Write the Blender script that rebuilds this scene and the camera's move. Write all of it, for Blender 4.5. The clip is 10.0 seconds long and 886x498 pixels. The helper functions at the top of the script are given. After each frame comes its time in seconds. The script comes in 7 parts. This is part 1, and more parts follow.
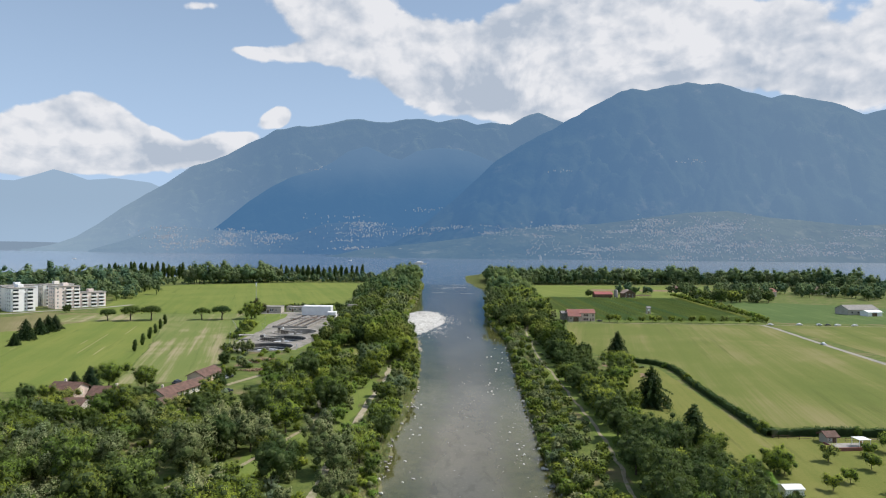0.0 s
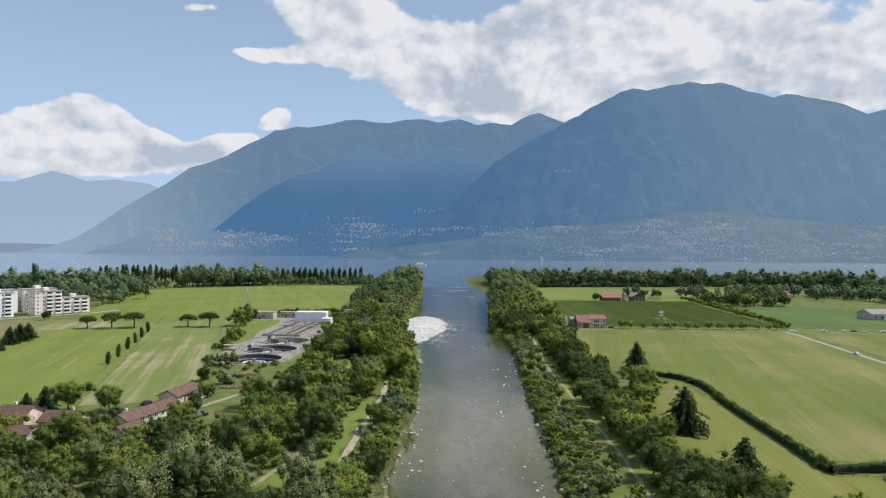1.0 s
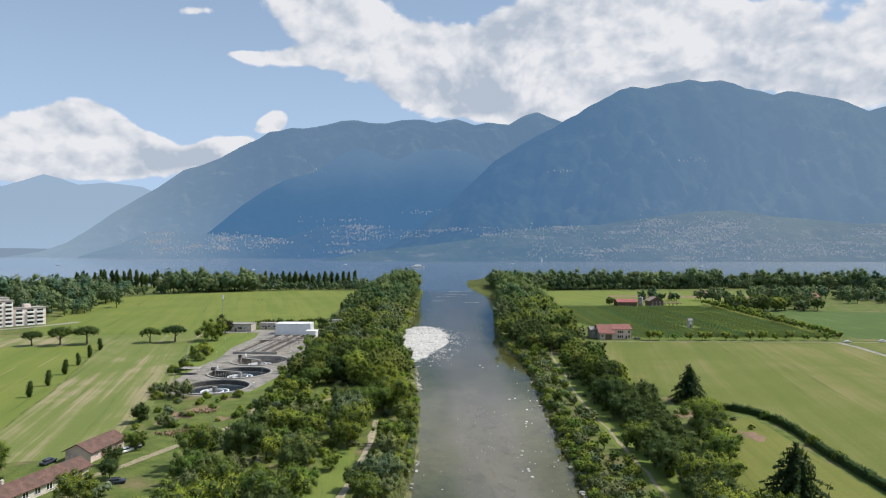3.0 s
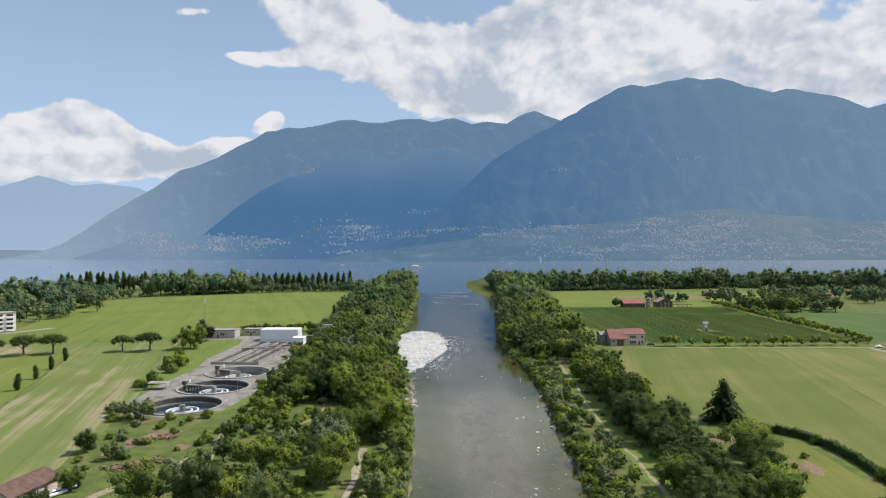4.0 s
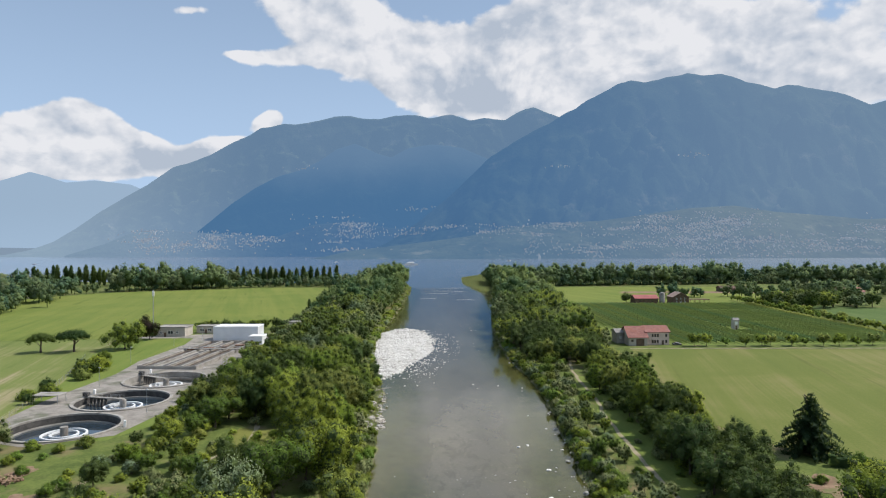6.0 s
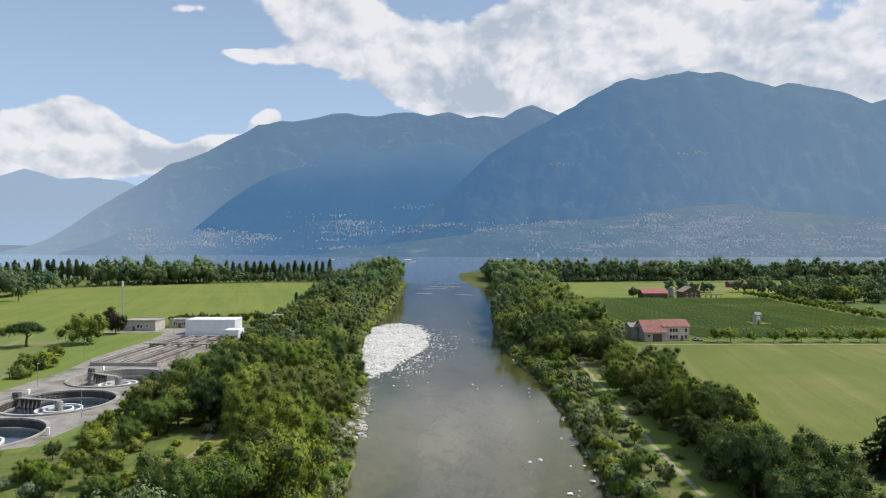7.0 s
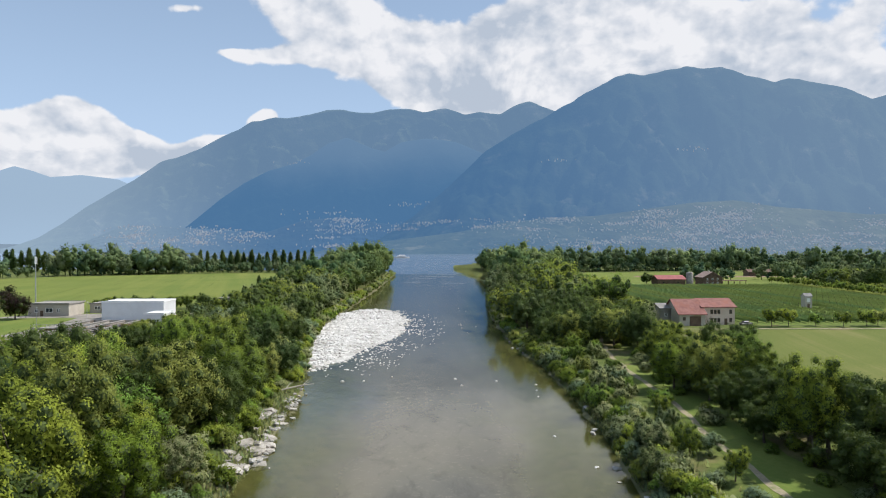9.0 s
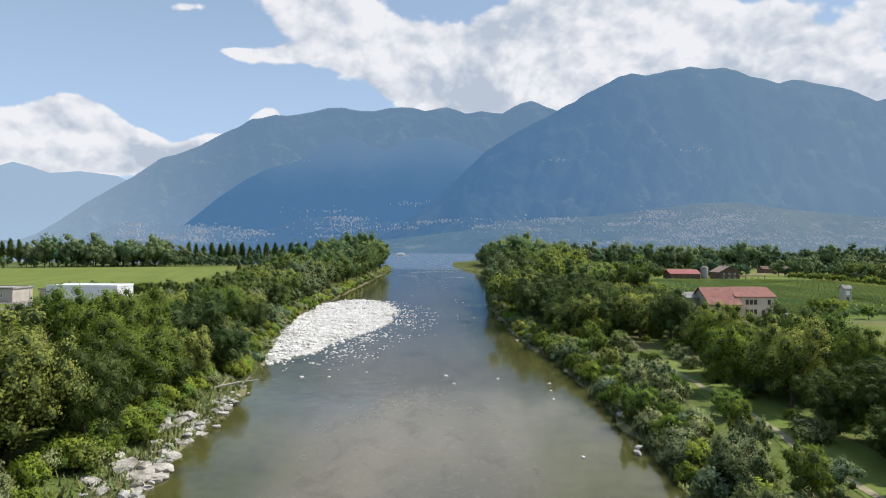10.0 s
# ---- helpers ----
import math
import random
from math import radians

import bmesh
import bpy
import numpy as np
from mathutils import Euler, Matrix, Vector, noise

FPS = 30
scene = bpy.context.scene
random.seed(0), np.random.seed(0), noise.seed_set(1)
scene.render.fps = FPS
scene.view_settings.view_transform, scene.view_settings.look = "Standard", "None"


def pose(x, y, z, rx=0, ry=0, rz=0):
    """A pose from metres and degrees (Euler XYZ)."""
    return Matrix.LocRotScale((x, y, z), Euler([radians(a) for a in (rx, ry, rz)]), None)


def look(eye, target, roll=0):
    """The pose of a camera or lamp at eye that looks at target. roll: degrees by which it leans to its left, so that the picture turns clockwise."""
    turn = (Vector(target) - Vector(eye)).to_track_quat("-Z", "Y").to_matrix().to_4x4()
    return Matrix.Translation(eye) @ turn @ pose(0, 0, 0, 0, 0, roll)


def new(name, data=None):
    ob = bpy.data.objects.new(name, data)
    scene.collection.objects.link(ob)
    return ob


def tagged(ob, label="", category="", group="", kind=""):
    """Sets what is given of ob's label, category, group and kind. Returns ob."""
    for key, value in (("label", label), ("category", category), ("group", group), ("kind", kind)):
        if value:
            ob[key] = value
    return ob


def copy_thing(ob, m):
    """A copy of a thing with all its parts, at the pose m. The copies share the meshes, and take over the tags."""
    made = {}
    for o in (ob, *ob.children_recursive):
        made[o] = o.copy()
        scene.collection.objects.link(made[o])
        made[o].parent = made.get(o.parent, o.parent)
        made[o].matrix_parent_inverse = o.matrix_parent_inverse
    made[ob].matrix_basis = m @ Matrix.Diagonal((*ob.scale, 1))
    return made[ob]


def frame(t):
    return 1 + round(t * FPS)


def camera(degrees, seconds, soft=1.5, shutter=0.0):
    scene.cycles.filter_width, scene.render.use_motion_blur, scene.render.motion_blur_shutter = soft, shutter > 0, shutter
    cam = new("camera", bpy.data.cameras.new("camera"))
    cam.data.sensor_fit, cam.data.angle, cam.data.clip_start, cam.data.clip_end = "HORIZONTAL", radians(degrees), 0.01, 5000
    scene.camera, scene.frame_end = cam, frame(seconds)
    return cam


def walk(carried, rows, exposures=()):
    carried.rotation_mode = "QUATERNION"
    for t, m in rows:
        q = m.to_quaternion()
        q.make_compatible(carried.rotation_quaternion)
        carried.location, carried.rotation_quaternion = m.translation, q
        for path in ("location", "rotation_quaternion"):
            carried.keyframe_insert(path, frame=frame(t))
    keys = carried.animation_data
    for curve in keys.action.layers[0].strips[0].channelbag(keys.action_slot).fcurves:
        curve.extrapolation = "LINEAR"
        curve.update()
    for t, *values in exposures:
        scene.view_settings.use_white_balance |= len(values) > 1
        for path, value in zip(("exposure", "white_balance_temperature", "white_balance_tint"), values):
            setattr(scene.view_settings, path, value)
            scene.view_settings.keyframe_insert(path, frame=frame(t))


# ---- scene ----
cam = camera(69.0, 10.0, soft=1.1)
PATH = [
    (0, (0.129, 8.887, 53.518), (0.135, 10.887, 53.512), 0.6),
    (0.5, (-0.127, 22.238, 53.875), (-0.122, 24.238, 53.871), 0.5),
    (1, (-0.624, 36.442, 54.285), (-0.619, 38.442, 54.282), 0.5),
    (1.5, (-1.307, 49.917, 54.496), (-1.3, 51.917, 54.495), 0.4),
    (2, (-2.132, 64.564, 54.359), (-2.122, 66.564, 54.359), 0.3),
    (2.5, (-2.625, 79.131, 54.216), (-2.614, 81.131, 54.218), 0.2),
    (4, (-2.199, 123.416, 53.663), (-2.18, 125.416, 53.665), -0.2),
    (4.5, (-0.641, 138.008, 53.241), (-0.619, 140.008, 53.242), -0.2),
    (5, (1.215, 152.738, 51.441), (1.238, 154.738, 51.441), -0.2),
    (5.5, (2.942, 167.421, 48.371), (2.965, 169.421, 48.371), -0.2),
    (7, (5.317, 211.64, 39.243), (5.348, 213.64, 39.24), 0.0),
    (7.5, (5.762, 226.706, 35.851), (5.794, 228.706, 35.847), 0.0),
    (8, (6.632, 241.367, 32.503), (6.67, 243.366, 32.498), -0.1),
    (8.5, (9.359, 255.17, 29.259), (9.397, 257.169, 29.254), -0.2),
    (9, (12.02, 269.628, 25.846), (12.06, 271.627, 25.843), -0.1),
    (9.5, (13.748, 284.163, 22.683), (13.788, 286.162, 22.68), 0.2),
    (10, (14.641, 298.911, 19.19), (14.679, 300.91, 19.189), 0.4),
]
walk(cam, [(t, look(eye, target, roll)) for t, eye, target, roll in PATH], [(0, 0.0), (6, 0.0), (8, 0.07), (10, 0.1)])

# ---- world and sun ----
SUN_AZ, SUN_EL = math.atan2(0.95, 0.28), radians(52)
sun = new("sun", bpy.data.lights.new("sun", "SUN"))
sun.data.energy, sun.data.angle, sun.data.color = 4.8, radians(0.6), (1.0, 0.95, 0.87)
sun.matrix_world = look((0, 0, 900), (-math.sin(SUN_AZ) * 100, -math.cos(SUN_AZ) * 100, 900 - 100 * math.tan(SUN_EL)))


class Nodes:
    """Short hand for building node trees."""

    def __init__(self, tree):
        self.tree = tree
        tree.nodes.clear()

    def add(self, kind, ins=None, operation=None, clamp=False, attribute="", ramp="", blend=""):
        n = self.tree.nodes.new(kind)
        if operation:
            n.operation = operation
        if clamp:
            n.use_clamp = True
        if attribute:
            n.attribute_name = attribute
        if ramp:
            n.interpolation_type = ramp
        if blend:
            n.data_type, n.blend_type = "RGBA", blend
        for k, v in (ins or {}).items():
            if hasattr(v, "is_output"):
                self.tree.links.new(v, n.inputs[k])
            else:
                n.inputs[k].default_value = v
        return n

    def math(self, op, a, b=0.0, c=0.0, clamp=False):
        return self.add("ShaderNodeMath", {0: a, 1: b, 2: c}, operation=op, clamp=clamp).outputs[0]

    def vec(self, op, a, b=(0, 0, 0), c=(0, 0, 0)):
        n = self.add("ShaderNodeVectorMath", {0: a, 1: b, 2: c}, operation=op)
        return n.outputs["Value"] if op in ("DOT_PRODUCT", "LENGTH") else n.outputs[0]

    def mix(self, f, a, b, blend="MIX"):
        n = self.add("ShaderNodeMix", blend=blend)
        for i, v in ((0, f), (6, a), (7, b)):
            if hasattr(v, "is_output"):
                self.tree.links.new(v, n.inputs[i])
            else:
                n.inputs[i].default_value = (*v, 1.0) if i > 0 and len(v) == 3 else v
        return n.outputs[2]

    def noise(self, vec, scale, detail=4.0, rough=0.55, dist=0.0):
        return self.add("ShaderNodeTexNoise", {"Vector": vec, "Scale": scale, "Detail": detail, "Roughness": rough, "Distortion": dist}).outputs[0]

    def step(self, v, lo, hi):
        return self.add("ShaderNodeMapRange", {0: v, 1: lo, 2: hi, 3: 0.0, 4: 1.0}, ramp="SMOOTHSTEP").outputs[0]


def make_world():
    world = bpy.data.worlds.new("sky")
    scene.world = world
    world.use_nodes = True
    n = Nodes(world.node_tree)
    way = n.add("ShaderNodeTexCoord").outputs["Generated"]
    sky = n.add("ShaderNodeTexSky")
    sky.sky_type, sky.sun_disc, sky.sun_elevation, sky.sun_rotation = "NISHITA", False, SUN_EL, SUN_AZ
    sky.altitude, sky.air_density, sky.dust_density, sky.ozone_density = 200.0, 1.0, 1.0, 1.4
    xyz = n.add("ShaderNodeSeparateXYZ", {0: way})
    fwd = n.math("MAXIMUM", xyz.outputs[1], 0.05)
    u, v = n.math("DIVIDE", xyz.outputs[0], fwd), n.math("DIVIDE", xyz.outputs[2], fwd)
    uv = n.add("ShaderNodeCombineXYZ", {0: u, 1: v}).outputs[0]
    # cumulus banks: heading, height, half width, half height (tangents), thickness
    main_bank = [(-0.20, 0.375, 0.085, 0.05, 0.85), (-0.11, 0.335, 0.10, 0.055, 0.85), (-0.02, 0.285, 0.11, 0.05, 0.85), (0.06, 0.235, 0.10, 0.04, 0.8), (-0.03, 0.245, 0.07, 0.03, 0.5), (0.16, 0.225, 0.12, 0.035, 0.6), (0.10, 0.30, 0.10, 0.05, 0.7),
             (0.21, 0.345, 0.13, 0.06, 0.85), (0.38, 0.36, 0.2, 0.07, 0.85), (0.40, 0.28, 0.25, 0.06, 0.8), (0.60, 0.29, 0.10, 0.05, 0.75), (0.66, 0.26, 0.12, 0.05, 0.7), (0.70, 0.37, 0.06, 0.05, 0.7)]
    west_clouds = [(-0.245, 0.297, 0.07, 0.016, 0.75), (-0.31, 0.302, 0.03, 0.008, 0.5), (-0.575, 0.19, 0.07, 0.045, 1.1), (-0.66, 0.16, 0.085, 0.045, 1.1), (-0.52, 0.17, 0.06, 0.045, 1.1), (-0.46, 0.15, 0.055, 0.035, 0.95), (-0.56, 0.128, 0.2, 0.022, 0.85),
             (-0.25, 0.205, 0.02, 0.016, 1.0), (-0.262, 0.19, 0.024, 0.011, 0.85), (-0.345, 0.155, 0.03, 0.012, 0.95), (-0.385, 0.142, 0.03, 0.012, 0.8), (-0.305, 0.168, 0.02, 0.008, 0.6), (-0.38, 0.37, 0.03, 0.010, 0.47), (-0.40, 0.308, 0.03, 0.006, 0.40)]
    total = 0.0
    for cu, cv, ru, rv, w in main_bank + west_clouds:
        d = n.vec("MULTIPLY_ADD", uv, (1 / ru, 1 / rv, 0), (-cu / ru, -cv / rv, 0))
        e = n.math("EXPONENT", n.math("MULTIPLY", n.vec("DOT_PRODUCT", d, d), -0.9))
        total = n.math("MULTIPLY_ADD", e, w, total)
    total = n.math("MINIMUM", total, 1.1)
    soft = n.vec("MULTIPLY", way, (1.0, 1.0, 1.3))

    def puffs(at):
        billow = 0.0
        warped = n.vec("ADD", at, n.vec("MULTIPLY", n.add("ShaderNodeTexNoise", {"Vector": at, "Scale": 14.0, "Detail": 3.0}).outputs["Color"], (0.05, 0.05, 0.05)))
        for scale, w in ((7.0, 0.6), (17.0, 0.4), (40.0, 0.22), (90.0, 0.08)):
            cell = n.add("ShaderNodeTexVoronoi", {"Vector": warped, "Scale": scale})
            cell.feature = "SMOOTH_F1"
            cell.inputs["Smoothness"].default_value = 0.7
            billow = n.math("MULTIPLY_ADD", n.math("SUBTRACT", 0.42, cell.outputs["Distance"]), w, billow)
        return n.math("MULTIPLY_ADD", n.math("SUBTRACT", n.noise(at, 6.0, 8.0, 0.6), 0.5), 1.35, billow)

    big, lit = puffs(soft), puffs(n.vec("ADD", soft, (0.012, 0.0, 0.018)))
    wide = n.noise(soft, 1.6, 3.0, 0.5)
    away = n.step(xyz.outputs[1], 0.55, 0.2)
    cover = n.math("MULTIPLY", away, n.math("MULTIPLY", n.step(wide, 0.45, 0.62), 0.75))
    dens = n.math("ADD", n.math("ADD", total, cover), big)
    mask = n.step(dens, 0.43, 0.62)
    relief = n.math("MULTIPLY_ADD", n.math("SUBTRACT", big, lit), 2.7, 0.74)
    grey = n.math("MULTIPLY", n.step(n.noise(soft, 4.2, 7.0, 0.58, 0.4), 0.49, 0.60), n.step(dens, 0.62, 1.1))
    shade = n.math("SUBTRACT", relief, n.math("MULTIPLY", grey, 0.72), clamp=True)
    white = n.mix(shade, (5.2, 5.9, 7.0), (9.35, 9.4, 9.75))
    haze = n.step(xyz.outputs[2], 0.42, -0.02)
    air = n.mix(n.math("MULTIPLY_ADD", haze, 0.50, 0.48), sky.outputs[0], (5.3, 7.2, 10.0))
    out = n.mix(n.math("MULTIPLY", mask, 0.96), air, white)
    bg = n.add("ShaderNodeBackground", {"Color": out, "Strength": 0.088})
    n.add("ShaderNodeOutputWorld", {"Surface": bg.outputs[0]})


make_world()

# ---- materials ----
def material(name, build):
    m = bpy.data.materials.new(name)
    m.use_nodes = True
    n = Nodes(m.node_tree)
    n.add("ShaderNodeOutputMaterial", {"Surface": build(n)})
    return m


def surface(name, a, b, scale=0.5, fine=8.0, rough=0.85, bump=0.3, metal=0.0, local=False, c=None, c_scale=0.05, spec=0.3):
    """Two colours mixed by noise at two scales, a third in large patches, with fine relief."""

    def build(n):
        pos = n.add("ShaderNodeTexCoord").outputs["Object"] if local else n.add("ShaderNodeNewGeometry").outputs["Position"]
        f = n.math("MULTIPLY_ADD", n.noise(pos, scale, 5.0), 1.0, n.math("MULTIPLY_ADD", n.noise(pos, fine, 3.0), 0.6, -0.3))
        col = n.mix(n.step(f, 0.3, 0.7), a, b)
        if c:
            col = n.mix(n.step(n.noise(pos, c_scale, 5.0, 0.6), 0.5, 0.68), col, c)
        bmp = n.add("ShaderNodeBump", {"Strength": bump, "Distance": 0.05, "Height": n.noise(pos, fine, 4.0)})
        return n.add("ShaderNodeBsdfPrincipled", {"Base Color": col, "Roughness": rough, "Metallic": metal, "Specular IOR Level": spec, "Normal": bmp.outputs[0]}).outputs[0]

    return material(name, build)


def field(name, a, b, dry, turn, strip=0.12, dry_at=(0.52, 0.72), wide=0.018):
    """Meadow or stubble: long bands along the working direction, pale dry patches, fine tufts."""

    def build(n):
        pos = n.add("ShaderNodeNewGeometry").outputs["Position"]
        along = n.add("ShaderNodeMapping", {"Vector": pos, "Rotation": (0, 0, radians(-turn))}).outputs[0]
        run, fine_run = n.vec("MULTIPLY", along, (strip, strip * 0.035, 1)), n.vec("MULTIPLY", along, (0.9, 0.012, 1))
        bands, lines = n.noise(run, 1.0, 4.0, 0.6), n.noise(fine_run, 1.0, 2.0)
        patch, tuft = n.noise(pos, wide, 5.0, 0.6, 0.4), n.noise(pos, 1.3, 4.0, 0.7)
        f = n.math("ADD", n.math("MULTIPLY", bands, 0.6), n.math("MULTIPLY_ADD", tuft, 0.5, n.math("MULTIPLY_ADD", patch, 0.5, -0.35)))
        col = n.mix(n.step(f, 0.25, 0.65), a, b)
        d = n.math("ADD", n.math("MULTIPLY", bands, 0.45), n.math("MULTIPLY_ADD", patch, 0.4, n.math("MULTIPLY", lines, 0.18)))
        col = n.mix(n.step(d, *dry_at), col, dry)
        streak = n.noise(n.vec("MULTIPLY", along, (strip * 2.3, strip * 0.12, 1)), 1.0, 5.0, 0.65)
        col = n.mix(n.math("MULTIPLY", n.step(streak, 0.56, 0.72), 0.55), col, [0.62 * v for v in a])
        bmp = n.add("ShaderNodeBump", {"Strength": 0.5, "Distance": 0.15, "Height": tuft})
        return n.add("ShaderNodeBsdfPrincipled", {"Base Color": col, "Roughness": 0.95, "Specular IOR Level": 0.1, "Normal": bmp.outputs[0]}).outputs[0]

    return material(name, build)


def leaves(name, a, b, tree_tint=False, pale=(0.16, 0.19, 0.08)):
    """Foliage: colour varies leaf by leaf and tree by tree; sprays are lit with the round of their clump and light shines through."""

    def build(n):
        leaf = n.add("ShaderNodeNewGeometry").outputs["Random Per Island"]
        tree = n.add("ShaderNodeAttribute", attribute="tint").outputs["Fac"] if tree_tint else n.add("ShaderNodeObjectInfo").outputs["Random"]
        away = n.add("ShaderNodeAttribute", attribute="away").outputs["Vector"]
        turn = n.add("ShaderNodeVectorTransform", {0: away})
        turn.vector_type, turn.convert_from, turn.convert_to = "NORMAL", "OBJECT", "WORLD"
        facing = n.vec("NORMALIZE", turn.outputs[0])
        f = n.math("ADD", n.math("MULTIPLY", leaf, 0.16), n.math("MULTIPLY", tree, 0.84))
        col = n.mix(n.step(f, 0.05, 1.0), a, b)
        col = n.mix(n.math("MULTIPLY", n.step(n.math("FRACT", n.math("MULTIPLY", tree, 7.3)), 0.7, 1.0), 0.6), col, pale)
        cool = (0.62 * a[0] + 0.1 * b[0], 0.8 * a[1] + 0.16 * b[1], 1.3 * a[2] + 0.15 * b[2])
        col = n.mix(n.math("MULTIPLY", n.step(n.math("FRACT", n.math("MULTIPLY", tree, 13.7)), 0.5, 0.9), 0.75), col, cool)
        col = n.mix(n.math("MULTIPLY", n.step(leaf, 0.8, 1.0), 0.08), col, [1.45 * v for v in b])
        dif = n.add("ShaderNodeBsdfPrincipled", {"Base Color": col, "Roughness": 0.7, "Specular IOR Level": 0.1, "Normal": facing}).outputs[0]
        tra = n.add("ShaderNodeBsdfTranslucent", {"Color": n.mix(0.35, col, (0.22, 0.3, 0.03))}).outputs[0]
        return n.add("ShaderNodeMixShader", {0: 0.36, 1: dif, 2: tra}).outputs[0]

    return material(name, build)


def distant(name, a, b, air, amount, scale=0.004, light=None, low=0.0, top=600.0, bright=None, across=(0.0, 1.0), lit_crest=None, rising=(0.0, 1.0)):
    """Far slopes of woods and meadows with haze painted on: an emissive veil of airlight, brighter at one end along x
    and graded by height; the grading also carries cloud shade.
    """

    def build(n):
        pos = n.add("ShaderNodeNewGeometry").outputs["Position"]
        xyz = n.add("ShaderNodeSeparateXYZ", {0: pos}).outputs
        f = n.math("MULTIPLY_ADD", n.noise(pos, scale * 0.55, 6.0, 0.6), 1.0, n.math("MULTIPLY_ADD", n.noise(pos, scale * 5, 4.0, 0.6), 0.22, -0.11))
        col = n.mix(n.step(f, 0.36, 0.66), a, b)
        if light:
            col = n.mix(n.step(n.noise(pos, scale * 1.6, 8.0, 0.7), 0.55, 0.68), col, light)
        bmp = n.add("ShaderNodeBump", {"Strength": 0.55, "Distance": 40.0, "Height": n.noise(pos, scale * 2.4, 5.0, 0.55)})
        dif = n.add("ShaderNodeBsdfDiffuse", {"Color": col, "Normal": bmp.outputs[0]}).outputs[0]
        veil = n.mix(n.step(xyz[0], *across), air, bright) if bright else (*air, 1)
        if lit_crest:
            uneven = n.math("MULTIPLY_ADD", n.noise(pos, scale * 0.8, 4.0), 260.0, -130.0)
            veil = n.mix(n.step(n.math("ADD", xyz[2], uneven), *rising), veil[:3] if isinstance(veil, tuple) else veil, lit_crest)
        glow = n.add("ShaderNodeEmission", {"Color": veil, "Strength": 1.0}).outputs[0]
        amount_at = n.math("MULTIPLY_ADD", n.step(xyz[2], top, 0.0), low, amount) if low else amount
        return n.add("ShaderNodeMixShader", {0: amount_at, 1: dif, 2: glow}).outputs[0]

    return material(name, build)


def water_material(name, deep, shallow, ripple, rough, clear, wave=1.0):
    """Murky water: depth drives how much of the bed shows; the sky mirrors in it by angle."""

    def build(n):
        pos = n.add("ShaderNodeNewGeometry").outputs["Position"]
        depth = n.add("ShaderNodeAttribute", attribute="depth").outputs["Fac"]
        flow = n.vec("MULTIPLY", pos, (1.0, 0.45, 1.0))
        col = n.mix(n.step(n.math("ADD", depth, n.math("MULTIPLY_ADD", n.noise(pos, 0.12, 4.0), 2.0, -1.0)), 0.5, 3.0), shallow, deep)
        col = n.mix(n.math("MULTIPLY", n.step(n.noise(flow, 0.05, 5.0, 0.6), 0.42, 0.7), 0.45), col, [1.5 * v for v in deep])
        col = n.mix(n.math("MULTIPLY", n.step(n.noise(pos, 1.6, 3.0, 0.7), 0.55, 0.75), 0.36), col, [2.3 * v for v in deep])
        col = n.mix(n.math("MULTIPLY", n.step(n.noise(flow, 0.32, 5.0, 0.65, 0.5), 0.48, 0.66), 0.5), col, (0.62 * deep[0], 0.58 * deep[1], 0.5 * deep[2]))
        h = n.math("ADD", n.noise(flow, ripple, 5.0, 0.6, 0.6), n.math("MULTIPLY", n.noise(flow, ripple * 0.12, 4.0), 1.5))
        calm = n.step(n.noise(n.vec("MULTIPLY", pos, (1.0, 0.3, 1.0)), 0.016, 4.0), 0.35, 0.65)
        bmp = n.add("ShaderNodeBump", {"Strength": n.math("MULTIPLY_ADD", calm, 0.16 * wave, 0.06 * wave), "Distance": 0.12, "Height": h}).outputs[0]
        body = n.add("ShaderNodeBsdfDiffuse", {"Color": col}).outputs[0]
        see = n.add("ShaderNodeBsdfTransparent", {"Color": (0.72, 0.74, 0.55, 1)}).outputs[0]
        inside = n.add("ShaderNodeMixShader", {0: n.math("MULTIPLY", n.step(depth, clear, 0.05), 0.75), 1: body, 2: see}).outputs[0]
        mirror = n.add("ShaderNodeBsdfGlossy", {"Color": (0.95, 0.97, 1.0, 1), "Roughness": rough, "Normal": bmp}).outputs[0]
        fres = n.add("ShaderNodeFresnel", {"IOR": 1.33, "Normal": bmp}).outputs[0]
        return n.add("ShaderNodeMixShader", {0: fres, 1: inside, 2: mirror}).outputs[0]

    return material(name, build)


M_RIVER = water_material("river_water", (0.118, 0.106, 0.076), (0.105, 0.108, 0.034), 0.9, 0.07, 3.0)
M_LAKE = water_material("lake_water", (0.03, 0.055, 0.08), (0.07, 0.08, 0.05), 0.2, 0.19, 0.5, 0.45)
M_POOL = surface("pool_water", (0.018, 0.03, 0.042), (0.03, 0.045, 0.06), 0.3, 2.0, 0.06, 0.04, spec=0.9)
M_SLUDGE = surface("sludge_water", (0.10, 0.065, 0.04), (0.16, 0.11, 0.075), 0.2, 2.0, 0.25, 0.1, spec=0.5)
M_GROUND = surface("rough_grass", (0.075, 0.105, 0.028), (0.135, 0.165, 0.045), 0.2, 1.5, 0.95, 0.7, c=(0.185, 0.155, 0.08), c_scale=0.08, spec=0.1)
M_BED = surface("river_bed", (0.11, 0.11, 0.045), (0.18, 0.17, 0.09), 0.5, 3.0, 0.9, 0.7, c=(0.06, 0.07, 0.024), c_scale=0.12)
M_LAWN = field("lawn_grass", (0.115, 0.165, 0.036), (0.165, 0.20, 0.05), (0.2, 0.19, 0.09), 8, 0.25, (0.62, 0.85), 0.05)
M_MEADOW_L = field("meadow_grass", (0.122, 0.163, 0.036), (0.178, 0.202, 0.05), (0.215, 0.21, 0.095), 16, 0.1, (0.66, 0.85))
